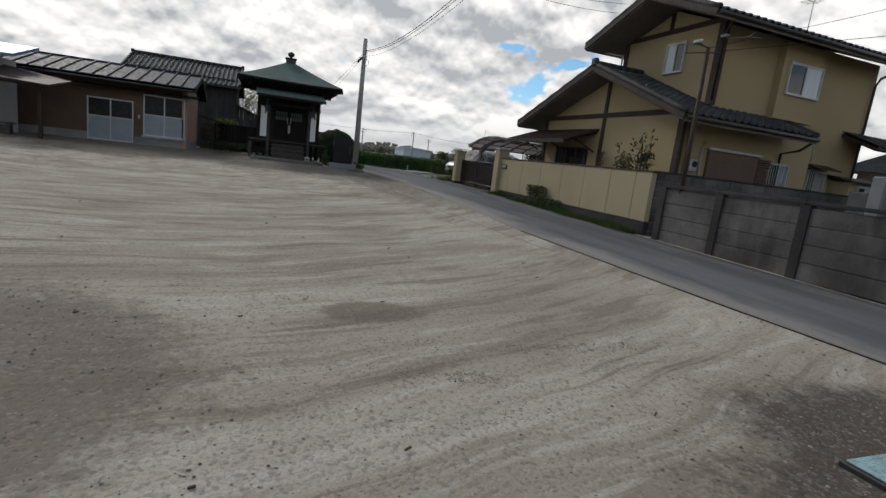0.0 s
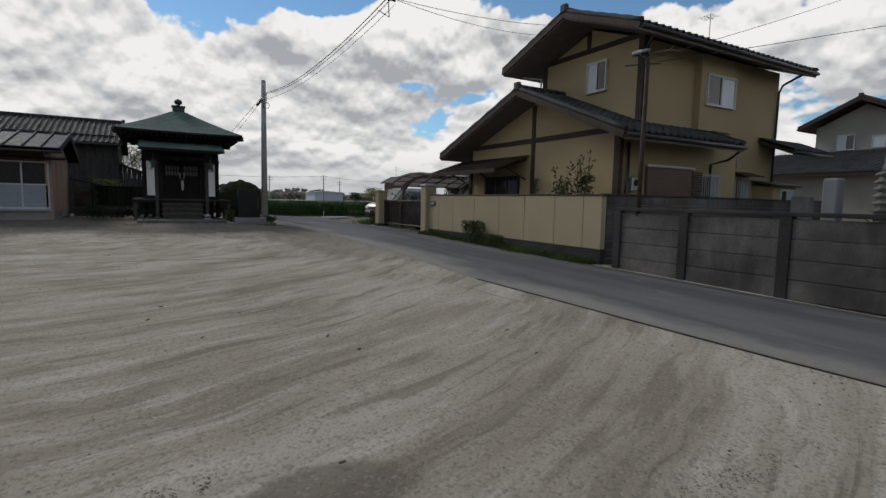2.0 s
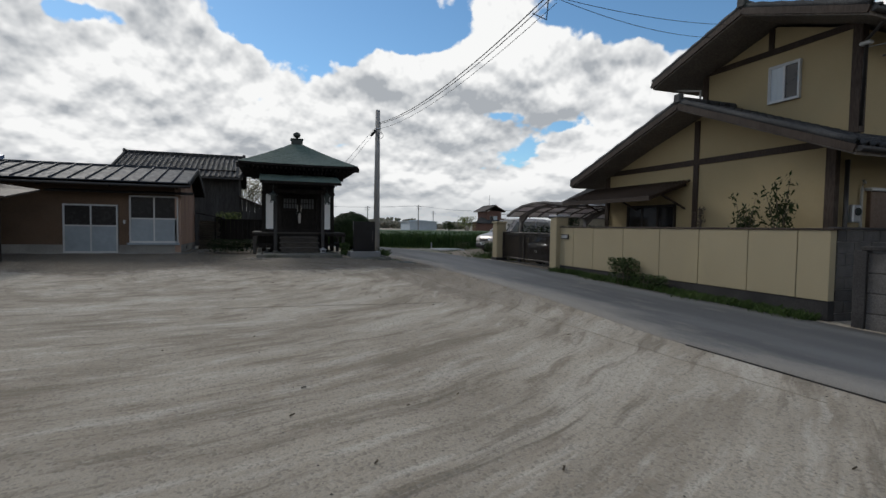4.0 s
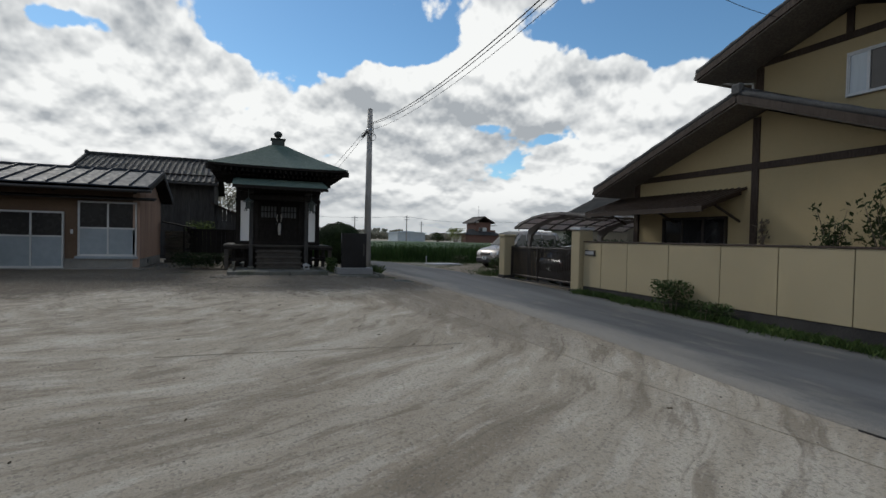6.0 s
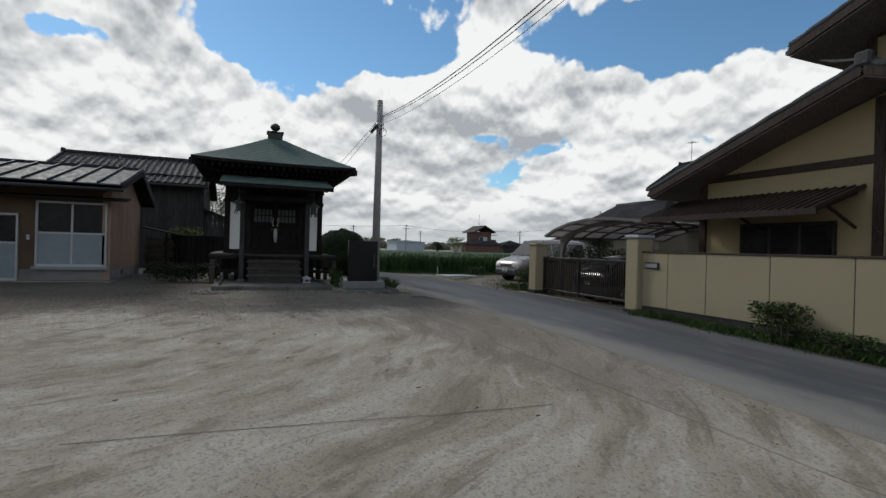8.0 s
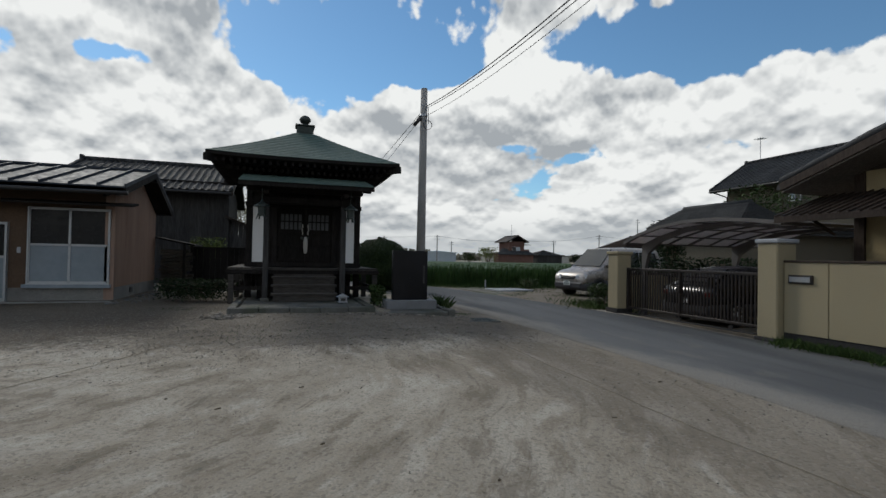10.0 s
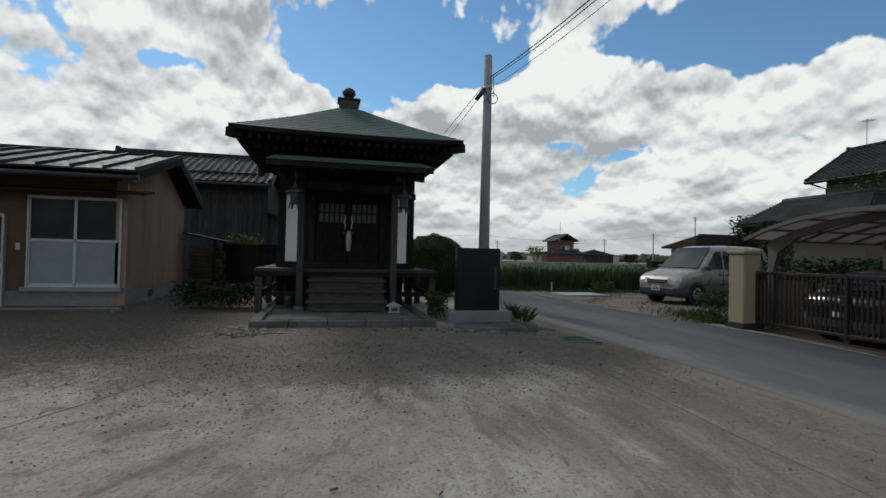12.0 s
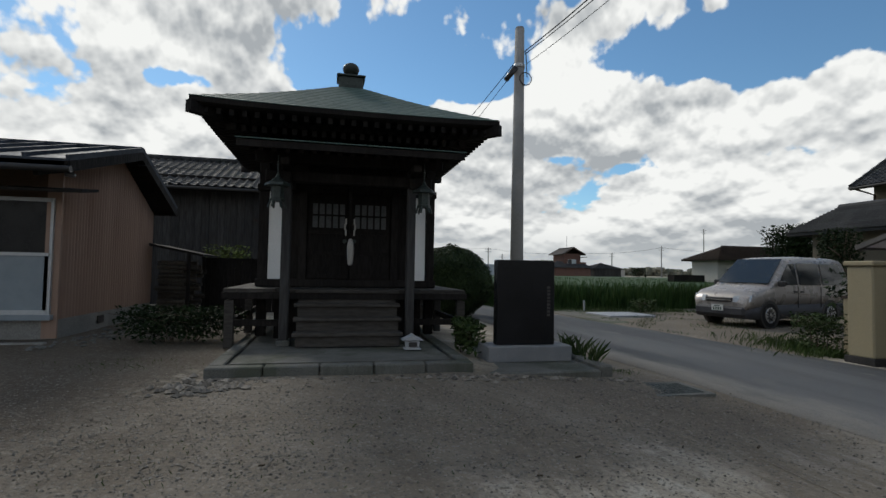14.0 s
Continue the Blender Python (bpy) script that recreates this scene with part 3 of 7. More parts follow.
def build_field():
    rnd = random.Random(5)
    bm = bmesh.new()

    def front(x):
        return piecewise(x, [(-40, 60), (-8, 42), (0, 36.2), (4, 33.2), (7.4, 30.2), (10.5, 29.6), (17, 30.5), (60, 33), (150, 36)])

    xs = [-60 + 2.0 * k for k in range(90)]
    rows = []
    for d in (0, 0.15, 0.8, 3, 8, 20, 45, 82):
        rows.append([bm.verts.new((x, front(x) + d, ground_z(x, front(x) + d) + (0.0 if d == 0 else 0.5 + (0.22 if d > 0.3 else 0) + 0.05 * noise.noise((x * 0.8, d, 0))) * (0.9 if d > 30 else 1))) for x in xs])
    for a, b in zip(rows, rows[1:]):
        for k in range(len(xs) - 1):
            bm.faces.new((a[k], a[k + 1], b[k + 1], b[k]))

    def edge():
        x = rnd.uniform(-4, 22)
        y = front(x) + abs(rnd.gauss(0, 0.5)) - 0.1
        return x, y, ground_z(x, y), 1.0

    def inner():
        x, d = rnd.uniform(-8, 45), rnd.random() ** 2 * 40
        y = front(x) + d
        return x, y, ground_z(x, y) + 0.35, 0.62

    blades(bm, 16000, edge, 0.82, 0.012, 0.10, rnd)
    blades(bm, 16000, inner, 0.82, 0.03, 0.10, rnd)
    solo("barley_field", bm, WHEAT, "field of tall dark green barley beyond the lane", "field", "stuff")
    verge = bmesh.new()

    def side():
        if rnd.random() < 0.45:
            y = rnd.uniform(9.2, 16.6)
            x = 8.6 - abs(rnd.gauss(0, 0.28)) * (0.6 + 0.5 * noise.noise((y, 0, 0)))
            return max(x, 7.95), y, ground_z(8.5, y), rnd.uniform(0.5, 1.2)
        if rnd.random() < 0.5:
            x = rnd.uniform(6.2, 12)
            y = front(x) - rnd.random() ** 1.5 * 1.5
            return x, y, ground_z(x, y), rnd.uniform(0.3, 0.9)
        if rnd.random() < 0.35:
            y, x = 21.1 + abs(rnd.gauss(0, 0.8)), 8.8 + rnd.gauss(0, 0.4)
            return x, y, ground_z(x, y), rnd.uniform(0.4, 1.3)
        while True:
            x, y = rnd.uniform(7.7, 16), rnd.uniform(22.6, 29)
            if noise.noise((x * 0.9, y * 0.9, 3.0)) > 0.05:
                return x, y, ground_z(x, y) + 0.01, rnd.uniform(0.15, 0.55)

    blades(verge, 20000, side, 0.13, 0.006, 0.45, rnd)
    solo("verge_grass", verge, GRASS, "rank green grass along the wall foot and lot", "grass", "stuff")
    lot = bmesh.new()
    outline = [(7.6, 22.6), (9.2, 21.9), (20, 22.0), (22, 29.8), (10.5, 29.2), (7.4, 29.4), (7.35, 26)]
    slab(lot, [(x, y, ground_z(x, y) + 0.012) for x, y in outline], (0, 0, -0.05))
    solo("gravel_lot", lot, LOT, "gravel parking lot with sparse grass", "ground", "structure")


def gravel_material():
    m, nt, b = plain("grassy_gravel", 0.95)
    fine, mid = tex(nt, 30, 5, (1, 1, 1), True, 0.8), tex(nt, 1.1, 5, (1, 1, 1), True)
    col = mixed(nt, span(nt, fine, 0.35, 0.7), (0.085, 0.08, 0.064), (0.20, 0.185, 0.155))
    col = mixed(nt, span(nt, mid, 0.45, 0.6, 0, 0.8), col, (0.055, 0.065, 0.03))
    nt.links.new(col, b.inputs["Base Color"])
    bumped(nt, b, fine, 0.6, 0.03)
    return m


LOT = gravel_material()
build_ground()
build_road()
build_field()

# ---- yellow garden wall, gate and block walls ----
WX = 8.625


def garden_wall():
    w = thing("garden_wall", (WX, 13, 0.4), "cream painted garden wall with dark coping", "wall", kind="structure")
    part("wall_base", B(WX + 0.015, WX + 0.15, 9.11, 16.69, 0.0, 0.5), BLOCK_DARK, w, "dark bare concrete base")
    cuts = [9.10, 9.62, 10.52, 11.62, 12.69, 13.9, 15.1, 16.0, 16.69]
    for a, b in zip(cuts, cuts[1:]):
        part("panel", B(WX, WX + 0.14, a + 0.006, b - 0.006, 0.48, 1.59), WALL_PAINT, w, bevel=0.006)
    part("coping", B(WX - 0.015, WX + 0.17, 9.06, 16.69, 1.59, 1.625), TIMBER, w, "dark brown metal coping", bevel=0.006)
    for name, y0, y1, x0, x1, z0, z1, cap in (("gate_pillar", 16.70, 17.06, 8.5, 8.92, 0.2, 1.90, GRANITE), ("gate_pillar", 20.52, 20.88, 8.38, 8.76, 0.3, 1.72, WALL_PAINT)):
        p = thing(name, ((x0 + x1) / 2, (y0 + y1) / 2, z0), "cream painted square gate pillar with flat cap", "gate pillar", "gate pillars")
        part("shaft", B(x0, x1, y0, y1, z0 + 0.16, z1), WALL_PAINT, p, bevel=0.02)
        part("foot", B(x0 - 0.03, x1 + 0.03, y0 - 0.03, y1 + 0.03, z0 - 0.05, z0 + 0.17), BLOCK_DARK, p, "dark concrete foot", bevel=0.01)
        part("cap", B(x0 - 0.03, x1 + 0.03, y0 - 0.03, y1 + 0.03, z1, z1 + 0.07), cap, p, bevel=0.015)
    box_ = thing("letter_box", (WX - 0.02, 16.4, 1.33), "dark bronze letter slot set in the garden wall", "letter box")
    part("frame", B(WX - 0.03, WX + 0.01, 16.22, 16.60, 1.26, 1.40), GATE_MAT, box_, bevel=0.006)
    part("flap", B(WX - 0.04, WX - 0.028, 16.25, 16.57, 1.29, 1.37), STEEL, box_)


def gate():
    g = thing("sliding_gate", (8.66, 18.9, 0.4), "dark bronze slatted driveway gate, closed", "gate")
    for z in (0.48, 1.36):
        part("rail", B(8.63, 8.68, 17.07, 20.5, z, z + 0.05), GATE_MAT, g, bevel=0.006)
    for k in range(44):
        y = 17.12 + k * 0.0775
        bm = B(8.645, 8.665, y, y + 0.03, 0.50, 1.36)
        part("slat", bm, GATE_MAT, g)
    for y in (17.08, 18.88, 20.46):
        part("stile", B(8.62, 8.69, y, y + 0.05, 0.44, 1.42), GATE_MAT, g, bevel=0.006)
    for y in (17.7, 18.9, 20.1):
        part("wheel", tube(bmesh.new(), [(8.64, y, 0.42), (8.67, y, 0.42)], 0.04, 10), BLACK_PAINT, g)
    part("latch", B(8.59, 8.63, 18.86, 18.96, 0.95, 1.1), GATE_MAT, g, bevel=0.005)
    rail = B(8.6, 8.7, 17.2, 20.6, 0.36, 0.385)
    solo("gate_track", rail, BLOCK_DARK, "rusty dark gate track let into the driveway", "gate track", "structure")


def block_wall():
    w = thing("block_wall", (8.7, 0, 0), "sooty precast concrete slab wall with posts", "wall", kind="structure")
    ys = [8.66, 7.22, 5.59, 3.88, 2.12] + [2.12 - 1.72 * k for k in range(1, 11)]
    for y in ys:
        part("post", B(8.585, 8.72, y - 0.085, y + 0.085, -0.1, 1.30), BLOCK_DARK, w, bevel=0.008)
    for b, a in zip(ys, ys[1:]):
        for c in range(4):
            z = 0.10 + c * 0.293
            part("wall_slab", B(8.615 + 0.006 * math.sin(c * 7 + a), 8.70, a + 0.085, b - 0.085, z, z + 0.285), BLOCK, w, bevel=0.008)
    for b, a in zip(ys, ys[1:]):
        part("coping", B(8.58, 8.74, a + 0.003, b - 0.003, 1.30, 1.365), BLOCK_DARK, w, bevel=0.01)
    part("footing", B(8.63, 8.71, -15.1, 8.7, -0.2, 0.095), BLOCK_DARK, w)
    r = thing("boundary_wall", (12, 9.1, 0.3), "grey concrete block boundary wall beside the house", "wall", kind="structure")
    for c in range(8):
        for k in range(24):
            x = 8.78 + k * 0.40 - (0.2 if c % 2 else 0)
            x0 = max(x, 8.775)
            part("block", B(x0 + 0.005, x + 0.395, 9.10, 9.24, 0.1 + c * 0.188, 0.28 + c * 0.188), BLOCK, r, bevel=0.004)
    part("mortar", B(8.79, 18.2, 9.115, 9.225, 0.05, 1.60), CONCRETE, r)
    part("coping", B(8.78, 18.3, 9.08, 9.26, 1.605, 1.645), BLOCK_DARK, r, bevel=0.006)


# ---- tiled roofs ----


def tile_mesh(w, l):
    """One curved pan tile, lying along x (across) and y (down the slope)."""
    bm = bmesh.new()
    prof = [(-0.5, 0.035), (-0.36, 0.005), (-0.1, -0.012), (0.15, 0.0), (0.32, 0.035), (0.45, 0.045), (0.56, 0.02)]
    top = [[bm.verts.new((x * w, y, z + lift)) for x, z in prof] for y, lift in ((0, 0.0), (-l, 0.018))]
    low = [bm.verts.new((x * w, -l, z - 0.012)) for x, z in prof]
    for k in range(len(prof) - 1):
        bm.faces.new((top[0][k], top[0][k + 1], top[1][k + 1], top[1][k])).smooth = True
        bm.faces.new((top[1][k], top[1][k + 1], low[k + 1], low[k]))
    return bm


def tiled_slope(parent, eave_a, eave_b, ridge_a, near=0):
    """Tiles from an eave line up to a ridge; the first `near` are objects of their own, the rest one mesh."""
    ea, eb, ra = Vector(eave_a), Vector(eave_b), Vector(ridge_a)
    across, upv = eb - ea, ra - ea
    w, l = 0.24, 0.21
    nc, nr = max(1, round(across.length / w)), max(1, round(upv.length / l))
    w, l = across.length / nc, upv.length / nr
    ax, uy = across.normalized(), upv.normalized()
    if ax.cross(uy).z < 0:
        ea, ax = eb, -ax
    nz = ax.cross(uy).normalized()
    turn = Matrix((ax, uy, nz)).transposed().to_4x4()
    bm = tile_mesh(w, l * 1.12)
    bmesh.ops.recalc_face_normals(bm, faces=list(bm.faces))
    me = bpy.data.meshes.new("roof_tile")
    bm.to_mesh(me)
    verts = [v.co.copy() for v in bm.verts]
    faces = [[v.index for v in f.verts] for f in bm.faces]
    bm.free()
    me.transform(Matrix.Scale(PLAN, 4))
    me.materials.append(TILE)
    root = Vector((0, 0, 0))
    up = parent
    while up is not None:
        root += up.location
        up = up.parent
    rest_v, rest_f, count = [], [], 0
    for r in range(nr):
        for c in range(nc):
            jit = 0.006 * noise.noise((c * 3.1, r * 5.3, ea.x))
            p = ea + ax * (c + 0.5) * w + uy * (r + 1) * l + nz * (0.03 + jit)
            m = Matrix.Translation(p) @ turn
            if count < near:
                ob = new("roof_tile", me)
                ob.parent = parent
                ob.matrix_local = Matrix.Translation(p * PLAN - root) @ turn
                count += 1
            else:
                k = len(rest_v)
                rest_v += [tuple((m @ v) * PLAN - root) for v in verts]
                rest_f += [[i + k for i in f] for f in faces]
    if rest_v:
        me2 = bpy.data.meshes.new("roof_tiles")
        me2.from_pydata(rest_v, [], rest_f)
        me2.materials.append(TILE)
        ob = new("roof_tiles", me2)
        ob.parent = parent
        tagged(ob, kind="stuff")


def gable_roof(parent, axis, a0, a1, lo, mid, hi, z_eave, z_ridge, thick=0.14, near=0, soffit=TIMBER, tiles=(True, True), z_hi=None):
    """A gable roof whose ridge runs along axis ('x' or 'y') from a0 to a1, between the eaves lo and hi across it."""
    def at(a, c, z):
        return (a, c, z) if axis == "x" else (c, a, z)
    z2 = z_eave if z_hi is None else z_hi
    for k, (c, ze) in enumerate(((lo, z_eave), (hi, z2))):
        part("roof_slope", slab(bmesh.new(), [at(a0, c, ze), at(a1, c, ze), at(a1, mid, z_ridge), at(a0, mid, z_ridge)], (0, 0, -thick)), soffit, parent, "dark roof boarding")
        if tiles[k]:
            tiled_slope(parent, at(a0, c, ze), at(a1, c, ze), at(a0, mid, z_ridge), near if k == 0 else 0)
        for a in (a0, a1):
            s = 1 if a == a1 else -1
            bm = beam(bmesh.new(), at(a + s * 0.02, c, ze - 0.06), at(a + s * 0.02, mid, z_ridge - 0.06), 0.05, 0.13)
            part("bargeboard", bm, TIMBER, parent)
            tube_pts = [at(a - s * 0.02, lerp(c, mid, t), lerp(ze, z_ridge, t) + 0.06) for t in [i / 12 for i in range(13)]]
            part("verge_tile", tube(bmesh.new(), tube_pts, [0.075, 0.06] * 6 + [0.075], 8), TILE, parent)
        part("gutter", tube(bmesh.new(), [at(a0, c + (0.05 if c > mid else -0.05), ze - 0.06), at(a1, c + (0.05 if c > mid else -0.05), ze - 0.06)], 0.05, 8), BLACK_PAINT, parent)
    ridge = bmesh.new()
    n = max(2, round((a1 - a0) / 0.3))
    for k in range(n):
        tube(ridge, [at(lerp(a0, a1, k / n), mid, z_ridge + 0.08), at(lerp(a0, a1, (k + 0.97) / n), mid, z_ridge + 0.08)], 0.095, 8)
    part("ridge_cap", ridge, TILE, parent)
    for a in (a0, a1):
        part("ridge_end", box(bmesh.new(), *((a - 0.07, a + 0.07, mid - 0.11, mid + 0.11) if axis == "x" else (mid - 0.11, mid + 0.11, a - 0.07, a + 0.07)), z_ridge, z_ridge + 0.22), TILE, parent, bevel=0.03)


def sash(parent, axis, at_, lo, hi, z0, z1, out, panes=2, glass=(DARK_GLASS, CURTAIN_GLASS), frame=ALU, name="window"):
    """A sliding window on a wall: axis 'x' means that the wall faces along x; out is the outward sign."""
    def bb(d0, d1, c0, c1, a, b):
        d0, d1 = sorted((at_ + out * d0, at_ + out * d1))
        return B(d0, d1, c0, c1, a, b) if axis == "x" else B(c0, c1, d0, d1, a, b)
    w = part(name, bb(0.0, 0.02, lo, hi, z0, z1), BLACK_PAINT, parent)
    fr = bb(-0.01, 0.07, lo - 0.026, hi + 0.026, z0 - 0.026, z0)
    for a in ((lo - 0.026, hi + 0.026, z1, z1 + 0.026), (lo - 0.026, lo, z0, z1), (hi, hi + 0.026, z0, z1)):
        d0, d1 = sorted((at_ - out * 0.01, at_ + out * 0.07))
        box(fr, *((d0, d1) + a[:2] if axis == "x" else a[:2] + (d0, d1)), *a[2:])
    part("window_frame", fr, frame, w)
    for k in range(panes):
        a, b = lerp(lo, hi, k / panes), lerp(lo, hi, (k + 1) / panes)
        part("pane", bb(0.022 + 0.008 * (k % 2), 0.03 + 0.008 * (k % 2), a + 0.02, b - 0.02, z0 + 0.025, z1 - 0.025), glass[k % len(glass)], w)
        st = bmesh.new()
        d0, d1 = sorted((at_ + out * 0.025, at_ + out * 0.055))
        for c0, c1, e0, e1 in ((a, a + 0.025, z0, z1), (b - 0.025, b, z0, z1), (a + 0.025, b - 0.025, z0, z0 + 0.03), (a + 0.025, b - 0.025, z1 - 0.03, z1)):
            box(st, *((d0, d1, c0, c1) if axis == "x" else (c0, c1, d0, d1)), e0, e1)
        part("sash_bar", st, frame, w)
    return w


# ---- the ochre house ----


def gable_wall(x0, x1, y0, y1, z0, z_side, y_mid, z_top):
    poly = [(x0, y0, z0), (x0, y1, z0), (x0, y1, z_side), (x0, y_mid, z_top), (x0, y0, z_side)]
    return slab(bmesh.new(), poly, (x1 - x0, 0, 0))


def ochre_house():
    h = thing("house", (14, 13, 0.2), "two-storey ochre stucco house with grey tiled roofs and dark timber bands", "house")
    part("ground_floor_wall", gable_wall(10.22, 15.0, 10.16, 16.62, 0.1, 3.14, 13.1, 4.30), STUCCO, h)
    part("ground_floor_wall", B(15.0, 17.3, 10.38, 14.2, 0.1, 3.5), STUCCO, h)
    part("upper_wall", gable_wall(11.13, 17.3, 10.37, 13.95, 3.0, 5.50, 12.05, 6.12), STUCCO, h)
    part("bay", B(13.2, 14.76, 10.17, 10.4, 3.45, 5.40), STUCCO, h, "shallow projecting window bay")
    gable_roof(h, "x", 9.42, 13.85, 9.30, 13.1, 17.36, 2.99, 4.50, 0.16, near=300, soffit=SOFFIT)
    gable_roof(h, "x", 10.06, 17.75, 9.58, 12.05, 14.66, 5.43, 6.36, 0.16, soffit=SOFFIT)
    # timber bands on the gables
    for nm, a in (("timber_band", (10.19, 10.225, 10.1, 16.62, 3.14, 3.28)), ("timber_post", (10.185, 10.23, 13.2, 13.35, 0.6, 4.2)),
                  ("timber_post", (10.17, 10.3, 10.08, 10.26, 0.6, 3.3)), ("timber_post", (10.17, 10.3, 16.5, 16.66, 0.6, 3.2)),
                  ("timber_band", (11.10, 11.135, 10.4, 13.95, 5.52, 5.65)), ("timber_post", (11.095, 11.14, 12.1, 12.23, 5.65, 6.1)),
                  ("timber_post", (11.08, 11.26, 10.29, 10.47, 3.5, 5.6)), ("timber_post", (11.08, 11.2, 13.85, 14.0, 3.9, 5.6))):
        part(nm, B(*a), TIMBER, h, bevel=0.005)
    sash(h, "x", 11.13, 11.49, 12.15, 4.45, 5.22, -1)
    sash(h, "y", 10.17, 13.43, 14.66, 4.12, 4.90, -1)
    # dark entrance window under the awning
    sash(h, "x", 10.22, 13.9, 15.62, 0.9, 2.2, -1, 3, (DARK_GLASS, DARK_GLASS), GATE_MAT)
    aw = slab(bmesh.new(), [(8.98, 13.45, 2.36), (8.98, 17.15, 2.36), (10.22, 17.15, 2.80), (10.22, 13.45, 2.80)], (0, 0, -0.035))
    awning = part("awning", aw, TIMBER, h, "dark brown sheet metal awning")
    ribs = bmesh.new()
    for k in range(26):
        y = 13.48 + k * 0.146
        beam(ribs, (8.97, y, 2.375), (10.22, y, 2.815), 0.03, 0.02)
    part("awning_ribs", ribs, TIMBER, awning)
    fr = bmesh.new()
    beam(fr, (9.0, 13.45, 2.30), (9.0, 17.15, 2.30), 0.05, 0.08)
    for y in (13.6, 15.3, 17.0):
        beam(fr, (9.0, y, 2.29), (10.22, y, 2.70), 0.05, 0.07)
        beam(fr, (9.5, y, 2.42), (10.22, y, 2.1), 0.04, 0.04)
    part("awning_frame", fr, TIMBER, awning)
    # shutter, louvre and barred window on the side
    sh = part("shutter_box", B(11.2, 12.95, 10.08, 10.18, 1.0, 2.36), SHUTTER, h, "brown storm shutter housing", bevel=0.01)
    part("shutter_hood", B(11.12, 13.0, 10.02, 10.18, 2.36, 2.42), ALU, sh, bevel=0.01)
    lv = bmesh.new()
    for k in range(22):
        beam(lv, (12.98, 10.1, 1.05 + k * 0.06), (13.42, 10.1, 1.05 + k * 0.06), 0.03, 0.035, (0, 0.6, 1))
    part("louvre", lv, SHUTTER, h)
    for x0, x1 in ((13.45, 14.15), (15.35, 16.0)):
        w = sash(h, "y", 10.16 if x0 < 15 else 10.38, x0, x1, 1.25, 2.25, -1, 2)
        yb = (10.16 if x0 < 15 else 10.38) - 0.12
        for k in range(9):
            x = lerp(x0, x1, k / 8)
            part("window_bar", tube(bmesh.new(), [(x, yb, 1.2), (x, yb, 2.3)], 0.012, 6), STEEL, w)
        for z in (1.25, 2.25):
            part("bar_rail", B(x0, x1, yb - 0.01, yb + 0.01, z - 0.015, z + 0.015), STEEL, w)
    # pipes, meter, brackets
    part("downpipe", tube(bmesh.new(), [(13.8, 9.3, 2.9), (13.8, 9.65, 2.65), (13.75, 10.1, 2.55), (13.75, 10.12, 0.3)], 0.035, 8), BLACK_PAINT, h)
    part("downpipe", tube(bmesh.new(), [(17.2, 9.6, 5.35), (17.2, 10.2, 5.1), (17.2, 10.3, 4.9), (17.2, 10.32, 0.5)], 0.035, 8), BLACK_PAINT, h)
    part("downpipe", tube(bmesh.new(), [(10.6, 9.6, 5.35), (11.05, 10.2, 5.2), (11.06, 10.24, 3.6)], 0.035, 8), BLACK_PAINT, h)
    part("downpipe", tube(bmesh.new(), [(10.4, 14.7, 5.36), (11.0, 14.5, 5.3), (11.06, 14.05, 5.2), (11.06, 14.05, 4.4)], 0.03, 8), ALU, h)
    part("downpipe", tube(bmesh.new(), [(10.46, 10.06, 2.9), (10.46, 10.06, 0.4)], 0.04, 8), BLACK_PAINT, h)
    m = part("electric_meter", B(10.55, 10.77, 9.98, 10.16, 1.75, 2.08), STEEL, h, "grey electric meter", bevel=0.02)
    part("meter_glass", tube(bmesh.new(), [(10.66, 9.99, 1.95), (10.66, 9.95, 1.95)], 0.075, 12), CAR_GLASS, m)
    part("conduit", tube(bmesh.new(), [(11.05, 10.1, 2.5), (11.0, 10.1, 2.55), (10.96, 10.1, 2.4), (10.96, 10.1, 1.0)], 0.025, 8), PALE_WALL, h)
    part("conduit", tube(bmesh.new(), [(15.0, 10.3, 3.0), (15.15, 10.3, 3.05), (15.25, 10.3, 2.9), (15.28, 10.3, 2.5)], 0.02, 8), PALE_WALL, h)
    br = bmesh.new()
    tube(br, [(11.15, 10.3, 5.1), (11.5, 9.9, 5.15), (11.9, 9.9, 5.18)], 0.012, 6)
    tube(br, [(11.5, 9.9, 5.15), (11.55, 9.8, 5.25)], 0.012, 6)
    part("cable_bracket", br, STEEL, h)
    part("side_lamp", box(bmesh.new(), 10.98, 11.1, 10.1, 10.3, 5.1, 5.17), ALU, h, bevel=0.02)
    # hood, small roof and porch on the far part of the side
    part("window_hood", slab(bmesh.new(), [(15.2, 9.95, 2.32), (16.15, 9.95, 2.32), (16.15, 10.38, 2.45), (15.2, 10.38, 2.45)], (0, 0, -0.03)), TIMBER, h)
    part("porch_roof", slab(bmesh.new(), [(16.4, 9.4, 3.05), (18.6, 9.4, 3.05), (18.6, 10.4, 3.45), (16.4, 10.4, 3.45)], (0, 0, -0.1)), TIMBER, h)
    tiled_slope(h, (16.4, 9.4, 3.05), (18.6, 9.4, 3.05), (16.4, 10.4, 3.45))
    part("gutter", tube(bmesh.new(), [(16.4, 9.36, 3.0), (18.6, 9.36, 3.0)], 0.045, 8), BLACK_PAINT, h)
    part("porch_box", B(16.35, 17.6, 9.8, 10.38, 0.4, 2.05), STUCCO, h)
    part("porch_lid", slab(bmesh.new(), [(16.2, 9.65, 2.08), (17.7, 9.65, 2.08), (17.7, 10.38, 2.22), (16.2, 10.38, 2.22)], (0, 0, -0.04)), TIMBER, h)
    sash(h, "y", 9.8, 16.7, 17.4, 1.5, 1.95, -1)
    aer = bmesh.new()
